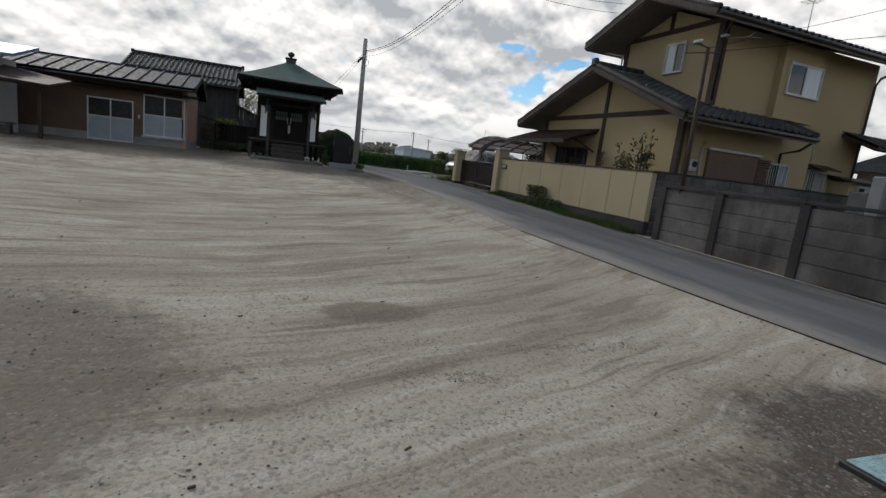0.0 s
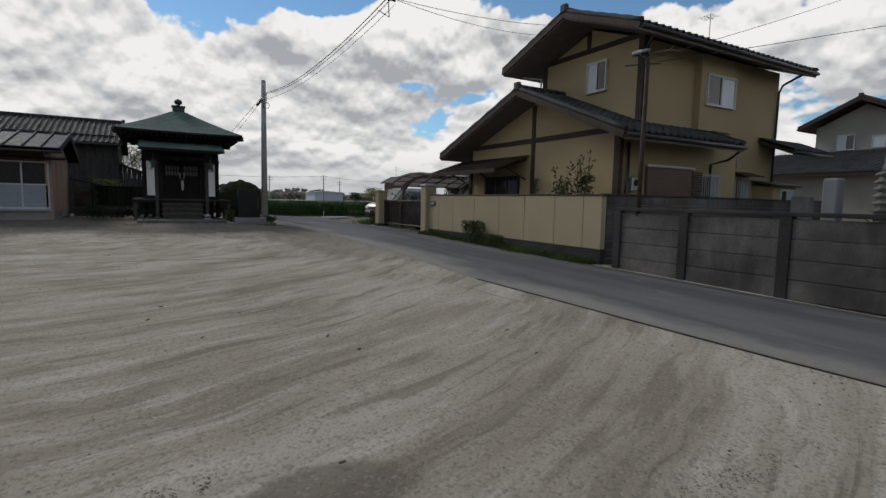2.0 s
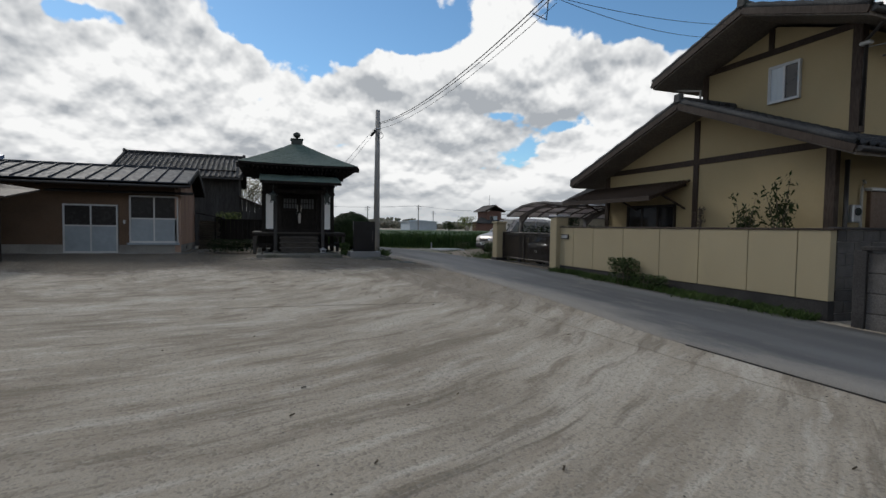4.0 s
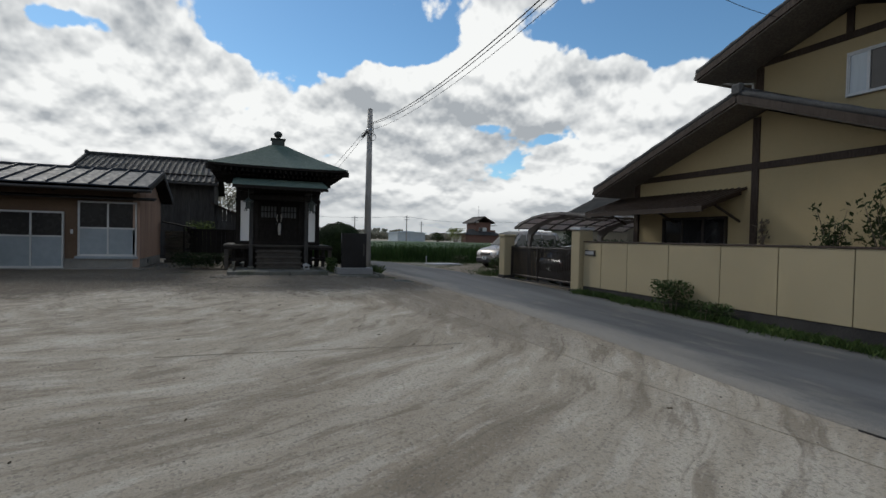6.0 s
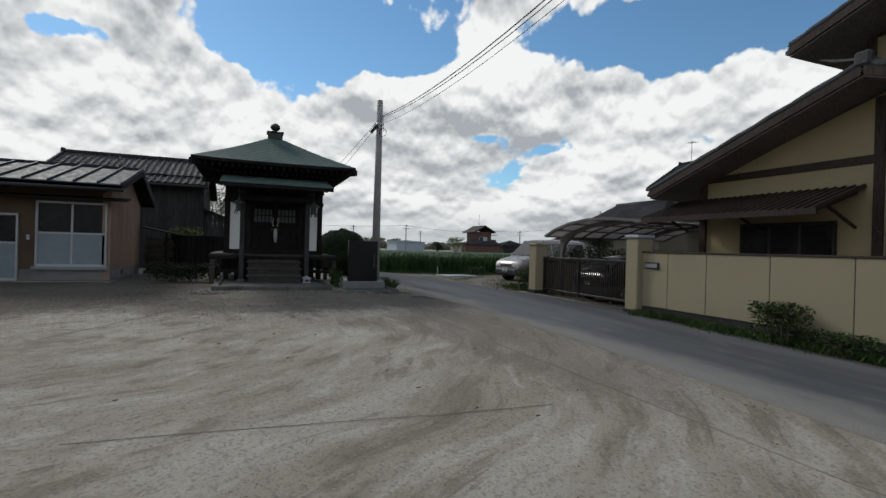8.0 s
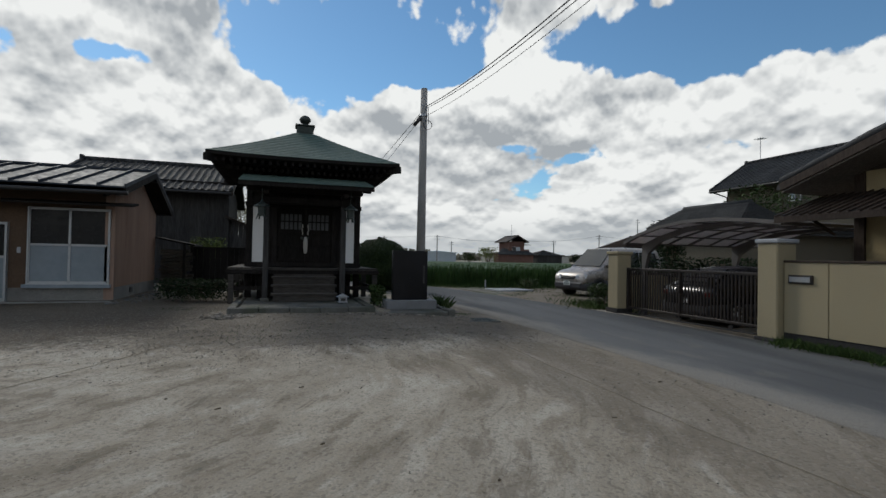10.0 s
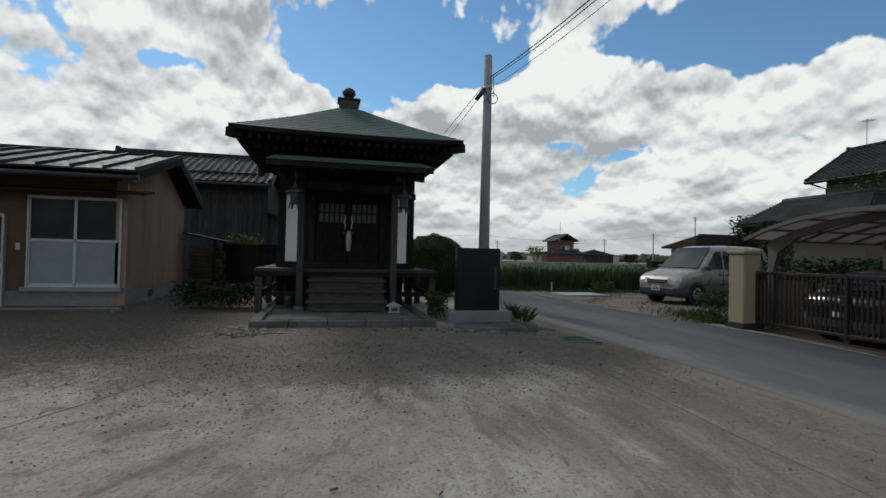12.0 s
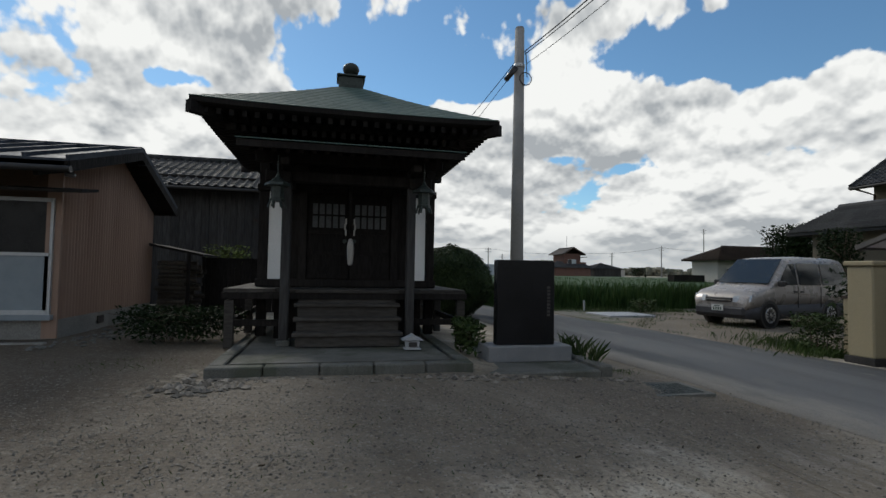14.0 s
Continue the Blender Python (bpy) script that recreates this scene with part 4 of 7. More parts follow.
    tube(aer, [(16.3, 12.1, 6.35), (16.3, 12.1, 7.6)], 0.015, 6)
    for k in range(5):
        beam(aer, (16.15 + 0.09 * k, 11.95, 7.5), (16.15 + 0.09 * k, 12.45, 7.5), 0.01, 0.01)
    beam(aer, (16.1, 12.2, 7.5), (16.6, 12.2, 7.5), 0.012, 0.012)
    solo("roof_aerial", aer, STEEL, "thin television aerial on the house ridge", "aerial")


garden_wall()
gate()
block_wall()
ochre_house()

# ---- the small chapel ----
CX, CY = 1.48, 23.74


def chapel():
    c = thing("chapel", (CX, CY, 0.6), "small dark wooden wayside chapel with green copper pyramid roof", "chapel")
    E, ZE, ZA = 2.0, 3.62, 4.56

    def roof_z(t):
        return lerp(ZE, ZA, t) - 0.03 * math.sin(math.pi * t)  # hollow curve of the hips

    n = 15
    for side in range(4):
        turn = Matrix.Rotation(side * math.pi / 2, 3, "Z")
        for k in range(n):
            t0, t1 = k / n, (k + 1) / n
            r0, r1 = E * (1 - t0) + 0.22 * t0, E * (1 - t1) + 0.22 * t1
            z0, z1 = roof_z(t0), roof_z(t1)
            m = 7

            def lift(u, t):
                return 0.03 * abs(u) ** 3 * (1 - t) ** 2
            bm = bmesh.new()
            rows = []
            for r, z, t, dz in ((r0, z0, t0, 0.009), (r1, z1, t1, 0.002), (r0, z0, t0, 0.0)):
                rows.append([bm.verts.new(Vector((CX, CY, 0)) + turn @ Vector((lerp(-r, r, i / m), -r, z + dz + lift(lerp(-1, 1, i / m), t)))) for i in range(m + 1)])
            for a, b in ((0, 1), (2, 0)):
                for i in range(m):
                    bm.faces.new((rows[a][i], rows[a][i + 1], rows[b][i + 1], rows[b][i]))
            part("copper_course", bm, COPPER, c)
    # fascia, soffit and rafters
    for side in range(4):
        fas = bmesh.new()
        turn = Matrix.Rotation(side * math.pi / 2, 3, "Z")
        m = 8
        rows = [[fas.verts.new(Vector((CX, CY, 0)) + turn @ Vector((lerp(-r, r, i / m), -r, z + 0.03 * abs(lerp(-1, 1, i / m)) ** 3))) for i in range(m + 1)] for r, z in ((E - 0.005, 3.615), (E - 0.005, 3.555), (E - 0.06, 3.53), (1.62, 3.50), (1.6, 3.44), (1.2, 3.46))]
        for a, b in zip(rows, rows[1:]):
            for i in range(m):
                fas.faces.new((a[i], a[i + 1], b[i + 1], b[i]))
        part("eave_board", fas, OLD_WOOD, c)
    for side in range(4):
        turn = Matrix.Rotation(side * math.pi / 2, 3, "Z")
        for k in range(25):
            for reach, z, zi, q in ((1.91, 3.485, 3.48, 1.82), (1.64, 3.375, 3.43, 1.54)):
                u = lerp(-q, q, k / 24)
                a = Vector((CX, CY, 0)) + turn @ Vector((u, -reach, z + 0.03 * abs(u / 2) ** 3))
                b = Vector((CX, CY, 0)) + turn @ Vector((u, -max(1.0, abs(u)), zi))
                part("rafter", beam(bmesh.new(), a, b, 0.06, 0.08), OLD_WOOD, c)
        hip = [Vector((CX, CY, 0)) + turn @ Vector((s, -s, z)) for s, z in ((2.0, 3.52), (1.0, 3.50))]
        part("hip_beam", beam(bmesh.new(), hip[0], hip[1], 0.11, 0.15), OLD_WOOD, c)
    # finial
    fin = part("finial_box", B(CX - 0.2, CX + 0.2, CY - 0.2, CY + 0.2, 4.46, 4.76), BRONZE, c, bevel=0.012)
    part("finial_cap", B(CX - 0.235, CX + 0.235, CY - 0.235, CY + 0.235, 4.76, 4.79), BRONZE, fin, bevel=0.008)
    part("finial_foot", B(CX - 0.235, CX + 0.235, CY - 0.235, CY + 0.235, 4.50, 4.54), BRONZE, fin, bevel=0.008)
    part("finial_crest", tube(bmesh.new(), [(CX, CY - 0.205, 4.65), (CX, CY - 0.21, 4.65)], 0.06, 12), BRONZE, fin)
    part("finial_jewel", lathe(bmesh.new(), (CX, CY, 4.79), [(0.09, 0), (0.06, 0.03), (0.055, 0.06), (0.1, 0.08), (0.135, 0.13), (0.14, 0.17), (0.12, 0.22), (0.07, 0.255), (0.02, 0.275)], 20), BRONZE, fin)
    # body
    x0, x1, y0, y1 = 0.24, 2.72, 22.46, 24.9
    part("wall_core", B(x0 + 0.06, x1 - 0.06, y0 + 0.07, y1 - 0.06, 1.28, 3.5), OLD_WOOD, c)
    for x in (x0, x1 - 0.13):
        for y in (y0, y1 - 0.13):
            part("corner_post", B(x, x + 0.13, y, y + 0.13, 0.62, 3.5), OLD_WOOD, c, bevel=0.008)
    for x in (0.78, 2.07):
        part("door_post", B(x, x + 0.11, y0 - 0.02, y0 + 0.1, 1.3, 3.1), OLD_WOOD, c, bevel=0.006)
    for a, b in ((x0 + 0.134, 0.62), (2.34, x1 - 0.134)):
        part("plaster_panel", B(a, b, y0 + 0.02, y0 + 0.075, 1.38, 2.62), WHITE_PLASTER, c, "white plaster panel")
    for x, s in ((x0 + 0.02, -1), (x1 - 0.05, 1)):
        part("side_panel", B(x, x + 0.03, y0 + 0.14, y1 - 0.14, 1.38, 2.62), WHITE_PLASTER, c)
    for z in (1.30, 2.62, 3.1):
        part("wall_beam", B(x0 - 0.02, x1 + 0.02, y0 - 0.03, y0 + 0.06, z, z + 0.10), OLD_WOOD, c, bevel=0.006)
    for s in (0, 1):
        a, b = (0.90, 1.47) if s == 0 else (1.49, 2.06)
        d = part("door", B(a, b, y0 + 0.025, y0 + 0.065, 1.40, 2.62), OLD_WOOD, c, "dark wooden lattice door")
        part("lattice_paper", B(a + 0.06, b - 0.06, y0 + 0.015, y0 + 0.026, 2.13, 2.48), PAPER, d, "pale paper behind the lattice")
        lat = bmesh.new()
        for k in range(6):
            x = lerp(a + 0.05, b - 0.05, k / 5)
            box(lat, x - 0.012, x + 0.012, y0 - 0.005, y0 + 0.014, 2.10, 2.52)
        for z in (2.11, 2.30, 2.49):
            box(lat, a + 0.03, b - 0.03, y0 - 0.012, y0 - 0.004, z, z + 0.025)
        part("lattice", lat, OLD_WOOD, d)
        rails = bmesh.new()
        for z in (1.42, 1.75, 2.05):
            box(rails, a, b, y0 + 0.005, y0 + 0.024, z, z + 0.05)
        part("door_rail", rails, OLD_WOOD, d)
        part("door_ring", tube(bmesh.new(), [(lerp(b, a, 0.1) if s == 0 else lerp(a, b, 0.1), y0 - 0.02, 1.95), (lerp(b, a, 0.1) if s == 0 else lerp(a, b, 0.1), y0 + 0.01, 1.95)], 0.03, 10), BRONZE, d)
    # veranda, steps
    for k in range(20):
        x = lerp(-0.06, 3.04, k / 20)
        part("deck_board", B(x, x + 0.15, 21.82, 22.44, 1.245, 1.29), STEP_WOOD, c)
    for x in (-0.06, 2.66):
        for k in range(5):
            part("deck_board", B(x + 0.075 * k, x + 0.075 * k + 0.07, 22.45, 25.2, 1.245, 1.29), STEP_WOOD, c)
    part("deck_beam", B(-0.08, 3.06, 21.80, 21.88, 1.16, 1.24), OLD_WOOD, c, bevel=0.006)
    for x in (-0.02, 2.94):
        part("deck_beam", B(x, x + 0.07, 21.89, 25.1, 1.14, 1.24), STEP_WOOD, c)
        for y in (21.86, 23.4, 24.9):
            part("deck_leg", B(x - 0.02, x + 0.09, y - 0.05, y + 0.05, 0.55, 1.14), STEP_WOOD, c, bevel=0.006)
        part("leg_brace", B(x, x + 0.05, 21.9, 24.9, 0.82, 0.9), OLD_WOOD, c)
    for a, b in ((0.06, 0.74), (2.2, 2.92)):
        part("leg_brace", B(a, b, 21.84, 21.89, 0.82, 0.9), OLD_WOOD, c)
    part("under_wall", B(0.5, 2.5, 22.3, 22.34, 0.6, 1.23), OLD_WOOD, c)
    st = part("stairs", B(0.86, 2.06, 21.98, 22.2, 0.62, 1.11), OLD_WOOD, c, "worn grey wooden steps")
    for k in range(4):
        zt = 0.62 + (k + 1) * 0.166
        y = 21.36 + k * 0.15
        part("tread", B(0.80, 2.12, y - 0.03, y + 0.19, zt - 0.045, zt), STEP_WOOD, st, bevel=0.008)
        part("riser", B(0.84, 2.08, y + 0.005, y + 0.03, zt - 0.166, zt - 0.046), STEP_WOOD, st)
    # porch with its own copper roof
    for x in (0.68, 2.24):
        part("porch_post", B(x - 0.055, x + 0.055, 21.60, 21.71, 0.66, 2.85), BOARD, c, bevel=0.012)
        part("post_base", B(x - 0.085, x + 0.085, 21.57, 21.74, 0.60, 0.67), PLATFORM, c, bevel=0.012)
        part("post_bracket", B(x - 0.05, x + 0.05, 21.2, 21.95, 2.76, 2.85), OLD_WOOD, c, bevel=0.01)
        part("tie_beam", beam(bmesh.new(), (x, 21.5, 2.66), (x, 22.5, 2.72), 0.09, 0.13), OLD_WOOD, c)
    part("porch_beam", B(0.42, 2.5, 21.58, 21.73, 2.62, 2.76), OLD_WOOD, c, bevel=0.015)
    part("porch_purlin", B(0.3, 2.64, 21.58, 21.72, 2.86, 2.99), OLD_WOOD, c, bevel=0.008)
    for k in range(17):
        x = lerp(0.28, 2.62, k / 16)
        part("porch_rafter", beam(bmesh.new(), (x, 21.06, 2.90), (x, 22.4, 3.22), 0.05, 0.06), OLD_WOOD, c)
    part("porch_boards", slab(bmesh.new(), [(0.2, 20.98, 2.955), (2.76, 20.98, 2.955), (2.76, 22.45, 3.30), (0.2, 22.45, 3.30)], (0, 0, -0.03)), OLD_WOOD, c)
    part("porch_fascia", B(0.18, 2.78, 20.97, 21.0, 2.89, 2.965), OLD_WOOD, c)
    for k in range(6):
        ya, yb = lerp(20.95, 22.4, k / 6), lerp(20.95, 22.4, (k + 1) / 6)
        za, zb = lerp(2.975, 3.31, k / 6), lerp(2.975, 3.31, (k + 1) / 6)
        part("copper_course", slab(bmesh.new(), [(0.17, ya, za + 0.012), (2.79, ya, za + 0.012), (2.79, yb, zb), (0.17, yb, zb)], (0, 0, -0.012)), COPPER, c)
    # hanging lanterns
    for x in (0.60, 2.34):
        la = part("hanging_lantern", lathe(bmesh.new(), (x, 21.28, 2.33), [(0.085, 0), (0.09, 0.025), (0.072, 0.035), (0.078, 0.18), (0.09, 0.2)], 6), BRONZE, c, "hexagonal green bronze lantern")
        part("lantern_roof", lathe(bmesh.new(), (x, 21.28, 2.53), [(0.15, -0.02), (0.14, 0.012), (0.075, 0.045), (0.03, 0.085), (0.012, 0.13)], 6), BRONZE, la)
        part("lantern_chain", tube(bmesh.new(), [(x, 21.28, 2.65), (x, 21.28, 2.88)], 0.008, 5), BRONZE, la)
        feet = bmesh.new()
        for k in range(6):
            t = k * math.pi / 3
            tube(feet, [(x + 0.07 * math.cos(t), 21.28 + 0.07 * math.sin(t), 2.35), (x + 0.10 * math.cos(t), 21.28 + 0.10 * math.sin(t), 2.26)], 0.012, 5)
        part("lantern_feet", feet, BRONZE, la)
    # bell rope with its tassel and brackets of paper
    rp = part("bell_rope", tube(bmesh.new(), [(1.47, 22.0, 2.9), (1.47, 22.0, 2.5), (1.48, 22.0, 2.02)], 0.022, 8), OLD_WOOD, c)
    part("rope_tassel", lathe(bmesh.new(), (1.48, 22.0, 1.60), [(0.02, 0), (0.036, 0.03), (0.046, 0.16), (0.05, 0.24), (0.04, 0.30), (0.02, 0.36)], 10), CLOTH_WHITE, rp, "faded white cord tassel")
    for s in (-1, 1):
        pp = bmesh.new()
        for k in range(3):
            box(pp, 1.47 + s * 0.055 - 0.010 + s * 0.012 * (k % 2), 1.47 + s * 0.055 + 0.010 + s * 0.012 * (k % 2), 21.995, 22.0, 2.00 + k * 0.075, 2.08 + k * 0.075)
        part("paper_streamer", pp, CLOTH_WHITE, rp, "folded greyed paper streamer")
    # platform with kerb stones
    p = thing("chapel_platform", (CX, 22, 0.45), "low concrete platform edged with kerb stones", "platform", kind="structure")
    part("slab", B(0.29, 2.52, 20.46, 25.4, 0.3, 0.605), PLATFORM, p)
    part("channel", B(0.236, 2.574, 20.41, 25.38, 0.3, 0.575), BLOCK_DARK, p, "dark mossy channel")
    xs = [0.09, 0.62, 1.15, 1.68, 2.21, 2.72]
    for a, b in zip(xs, xs[1:]):
        part("kerb_stone", B(a + 0.006, b - 0.006, 20.25, 20.405, 0.3, 0.605), PLATFORM, p, bevel=0.012)
    for k in range(8):
        y = 20.41 + k * 0.62
        for x in (0.09, 2.575):
            part("kerb_stone", B(x, x + 0.145, y + 0.006, y + 0.61, 0.3, 0.605), PLATFORM, p, bevel=0.012)
    hb = thing("incense_house", (2.2, 21.1, 0.615), "small pale stone house-shaped incense holder", "incense holder")
    part("foot", B(2.10, 2.30, 21.05, 21.19, 0.615, 0.635), GRANITE, hb, bevel=0.006)
    part("body", slab(bmesh.new(), [(2.125, 21.06, 0.635), (2.275, 21.06, 0.635), (2.285, 21.06, 0.72), (2.115, 21.06, 0.72)], (0, 0.12, 0)), GRANITE, hb, bevel=0.008)
    # no hollow: a thin black plate paints the shade of the opening
    part("opening", B(2.15, 2.25, 21.052, 21.059, 0.65, 0.705), BLACK_PAINT, hb, "black plate for the shaded opening")
    part("roof", slab(bmesh.new(), [(2.07, 21.04, 0.725), (2.33, 21.04, 0.725), (2.30, 21.04, 0.745), (2.24, 21.04, 0.765), (2.2, 21.04, 0.80), (2.16, 21.04, 0.765), (2.10, 21.04, 0.745)], (0, 0.16, 0)), GRANITE, hb, bevel=0.005)


def monument():
    m = thing("stone_monument", (3.56, 20.95, 0.45), "upright polished black memorial stone on grey granite base", "monument")
    part("stone", B(3.19, 3.93, 20.915, 21.06, 0.675, 1.70), BLACK_STONE, m, bevel=0.008)
    part("base", B(3.045, 4.11, 20.80, 21.22, 0.485, 0.675), PLINTH, m, "pale grey granite plinth", bevel=0.012)
    ins = bmesh.new()
    for k in range(9):
        box(ins, 3.83, 3.87, 20.910, 20.9145, 1.02 + k * 0.042, 1.05 + k * 0.042)
    part("carved_line", ins, BLOCK, m, "column of carved characters")
    s = thing("monument_slab", (3.7, 21, 0.3), "stained concrete slab under the memorial stone", "slab", kind="structure")
    part("slab", B(2.80, 4.17, 20.22, 22.3, 0.25, 0.49), PLATFORM, s, bevel=0.015)
    for y in (20.28, 20.85, 21.42):
        part("kerb_stone", B(4.19, 4.35, y, y + 0.54, 0.2, 0.53), PLATFORM, s, bevel=0.02)
    g = thing("drain_grating", (4.68, 19.75, 0.4), "rusty steel drain grating in a concrete frame", "drain grating", kind="structure")
    gz = ground_z(4.68, 19.75) + 0.004
    fr = B(4.22, 4.98, 19.47, 19.53, gz - 0.1, gz + 0.012)
    for a in ((4.22, 4.98, 19.97, 20.03), (4.22, 4.28, 19.53, 19.97), (4.92, 4.98, 19.53, 19.97)):
        box(fr, *a, gz - 0.1, gz + 0.012)
    part("frame", fr, PLATFORM, g)
    # solid black fill just under the bars paints the darkness of the pit
    part("pit", B(4.28, 4.92, 19.53, 19.97, gz - 0.1, gz - 0.012), BLACK_PAINT, g)
    for k in range(11):
        y = 19.54 + k * 0.04
        part("bar", B(4.28, 4.92, y, y + 0.018, gz - 0.01, gz + 0.012), BRONZE, g)


# ---- shed, barn, porch on the village side ----


def shed():
    s = thing("shed", (-6, 24.4, 0.55), "low long brown shed with blue-grey standing seam roof", "shed")
    XL, XR = -10.9, -2.41
    part("front_wall", B(XL, XR, 23.0, 23.13, 0.8, 2.9), MORTAR, s)
    part("back_wall", B(XL, XR, 26.5, 26.6, 0.5, 2.6), MORTAR, s)
    part("left_wall", B(XL, XL + 0.1, 23.13, 26.5, 0.5, 2.9), MORTAR, s)
    part("foundation", B(XL - 0.02, XR + 0.02, 22.98, 26.62, 0.3, 0.8), CONCRETE, s, "stained concrete footing")
    # corrugated tin on the gable end
    bm = bmesh.new()
    n = 320
    prev = None
    for k in range(n + 1):
        y = lerp(22.99, 26.6, k / n)
        x = XR + 0.02 + 0.017 * math.sin(2 * math.pi * (y - 22.99) / 0.09)
        top = piecewise(y, [(22.99, 2.9), (24.8, 3.46), (26.6, 2.62)])
        cur = (bm.verts.new((x, y, 0.80)), bm.verts.new((x, y, top)), bm.verts.new((x - 0.03, y, 0.80)), bm.verts.new((x - 0.03, y, top)))
        if prev:
            bm.faces.new((prev[0], cur[0], cur[1], prev[1])), bm.faces.new((prev[2], prev[3], cur[3], cur[2]))
        prev = cur
    part("tin_gable", bm, TIN_WALL, s, "pinkish corrugated tin gable wall")
    part("corner_board", B(XR - 0.14, XR + 0.04, 22.96, 23.0, 0.55, 2.85), TIN_WALL, s)
    part("vent", B(XR + 0.03, XR + 0.045, 24.2, 24.42, 0.62, 0.74), BLACK_PAINT, s)
    part("gable_lamp", lathe(bmesh.new(), (XR + 0.1, 23.0, 2.76), [(0.06, 0), (0.07, 0.03), (0.03, 0.08)], 10), STEEL, s)
    # roof with standing seams
    RL, RR = -11.2, -2.02
    for a, b, za, zb, nm in ((22.3, 24.8, 2.88, 3.56, "front"), (26.9, 24.8, 2.78, 3.56, "back")):
        part("roof_sheet", slab(bmesh.new(), [(RL, a, za), (RR, a, za), (RR, b, zb), (RL, b, zb)], (0, 0, -0.03)), TIN_ROOF, s)
        part("roof_boarding", slab(bmesh.new(), [(RL + 0.05, a, za - 0.035), (RR - 0.05, a, za - 0.035), (RR - 0.05, b, zb - 0.035), (RL + 0.05, b, zb - 0.035)], (0, 0, -0.07)), OLD_WOOD, s)
        for k in range(20):
            x = RL + 0.02 + k * 0.4812
            part("seam", beam(bmesh.new(), (x, a, za + 0.025), (x, b, zb + 0.025), 0.035, 0.05), TIN_ROOF, s)
        part("fascia", B(RL, RR, min(a, a + 0.03), max(a, a + 0.03), za - 0.16, za - 0.032), OLD_WOOD, s)
        part("bargeboard", beam(bmesh.new(), (RR - 0.02, a, za - 0.10), (RR - 0.02, b, zb - 0.10), 0.04, 0.14), OLD_WOOD, s)
    part("ridge", beam(bmesh.new(), (RL, 24.8, 3.58), (RR, 24.8, 3.58), 0.16, 0.05), TIN_ROOF, s)
    part("gutter", tube(bmesh.new(), [(RL, 22.25, 2.74), (RR + 0.05, 22.25, 2.74)], 0.045, 8), BLACK_PAINT, s)
    for k in range(5):
        x = -10 + k * 1.9
        part("rafter_end", beam(bmesh.new(), (x, 22.35, 2.70), (x, 23.03, 2.86), 0.06, 0.08), OLD_WOOD, s)
    part("hood", slab(bmesh.new(), [(-6.1, 22.51, 2.52), (-1.95, 22.51, 2.52), (-1.95, 23.0, 2.60), (-6.1, 23.0, 2.60)], (0, 0, -0.04)), OLD_WOOD, s, "narrow board hood over the windows")
    # sliding door and window, clear above and frosted below
    for nm, a, b, z0, z1, zm in (("sliding_window", -3.87, -2.47, 0.9, 2.42, 1.68), ("sliding_door", -5.72, -4.25, 0.56, 2.09, 1.42)):
        y = 23.0
        w = part(nm, B(a, b, y - 0.02, y, z0, z1), BLACK_PAINT, s)
        fr = bmesh.new()
        for q in ((a - 0.024, b + 0.024, z1, z1 + 0.024), (a - 0.024, b + 0.024, z0 - 0.035, z0), (a - 0.024, a, z0, z1), (b, b + 0.024, z0, z1)):
            box(fr, q[0], q[1], y - 0.08, y, q[2], q[3])
        part("frame", fr, ALU, w)
        mid = (a + b) / 2
        for c, d in ((a, mid), (mid, b)):
            part("pane", B(c + 0.02, d - 0.02, y - 0.035, y - 0.027, zm + 0.02, z1 - 0.02), SHED_GLASS, w)
            part("lower_panel", B(c + 0.02, d - 0.02, y - 0.04, y - 0.027, z0 + 0.02, zm - 0.02), FROSTED, w, "frosted pale blue lower panel")
            bars = bmesh.new()
            for q in ((c, c + 0.022, z0, z1), (d - 0.022, d, z0, z1), (c, d, zm - 0.022, zm + 0.022), (c, d, z0, z0 + 0.03), (c, d, z1 - 0.025, z1)):
                box(bars, q[0], q[1], y - 0.06, y - 0.042, q[2], q[3])
            part("sash_bar", bars, ALU, w)
    part("sill", B(-3.95, -2.41, 22.87, 23.0, 0.80, 0.87), FROSTED, s, "blue-grey painted sill")
    part("switch", B(-4.08, -4.02, 22.98, 23.0, 1.5, 1.62), ALU, s)
    k = thing("shed_kerb", (-5, 22.63, 0.5), "thin concrete gutter edge before the shed", "kerb", kind="structure")
    part("kerb", B(-10, -2.3, 22.51, 22.63, 0.35, 0.55), CONCRETE, k, bevel=0.015)
    rub = bmesh.new()
    rnd = random.Random(3)
    for _ in range(90):
        x, y = rnd.uniform(-2.3, -1.7), rnd.uniform(22.0, 25.5)
        x += (y - 22) * 0.05
        r = rnd.uniform(0.012, 0.035)
        bmesh.ops.create_icosphere(rub, subdivisions=1, radius=r, matrix=Matrix.Translation((x, y, ground_z(x, y) + r * 0.4)) @ Matrix.Diagonal((1.3, 1, 0.6, 1)))
    solo("rubble", rub, GRAVE_STONE, "loose broken stones beside the shed", "rubble", "stuff")


LOG = surface("grey_split_log", (0.05, 0.043, 0.036), (0.10, 0.088, 0.074), 0.95, grain=25, bump=0.4, vary=0.5)


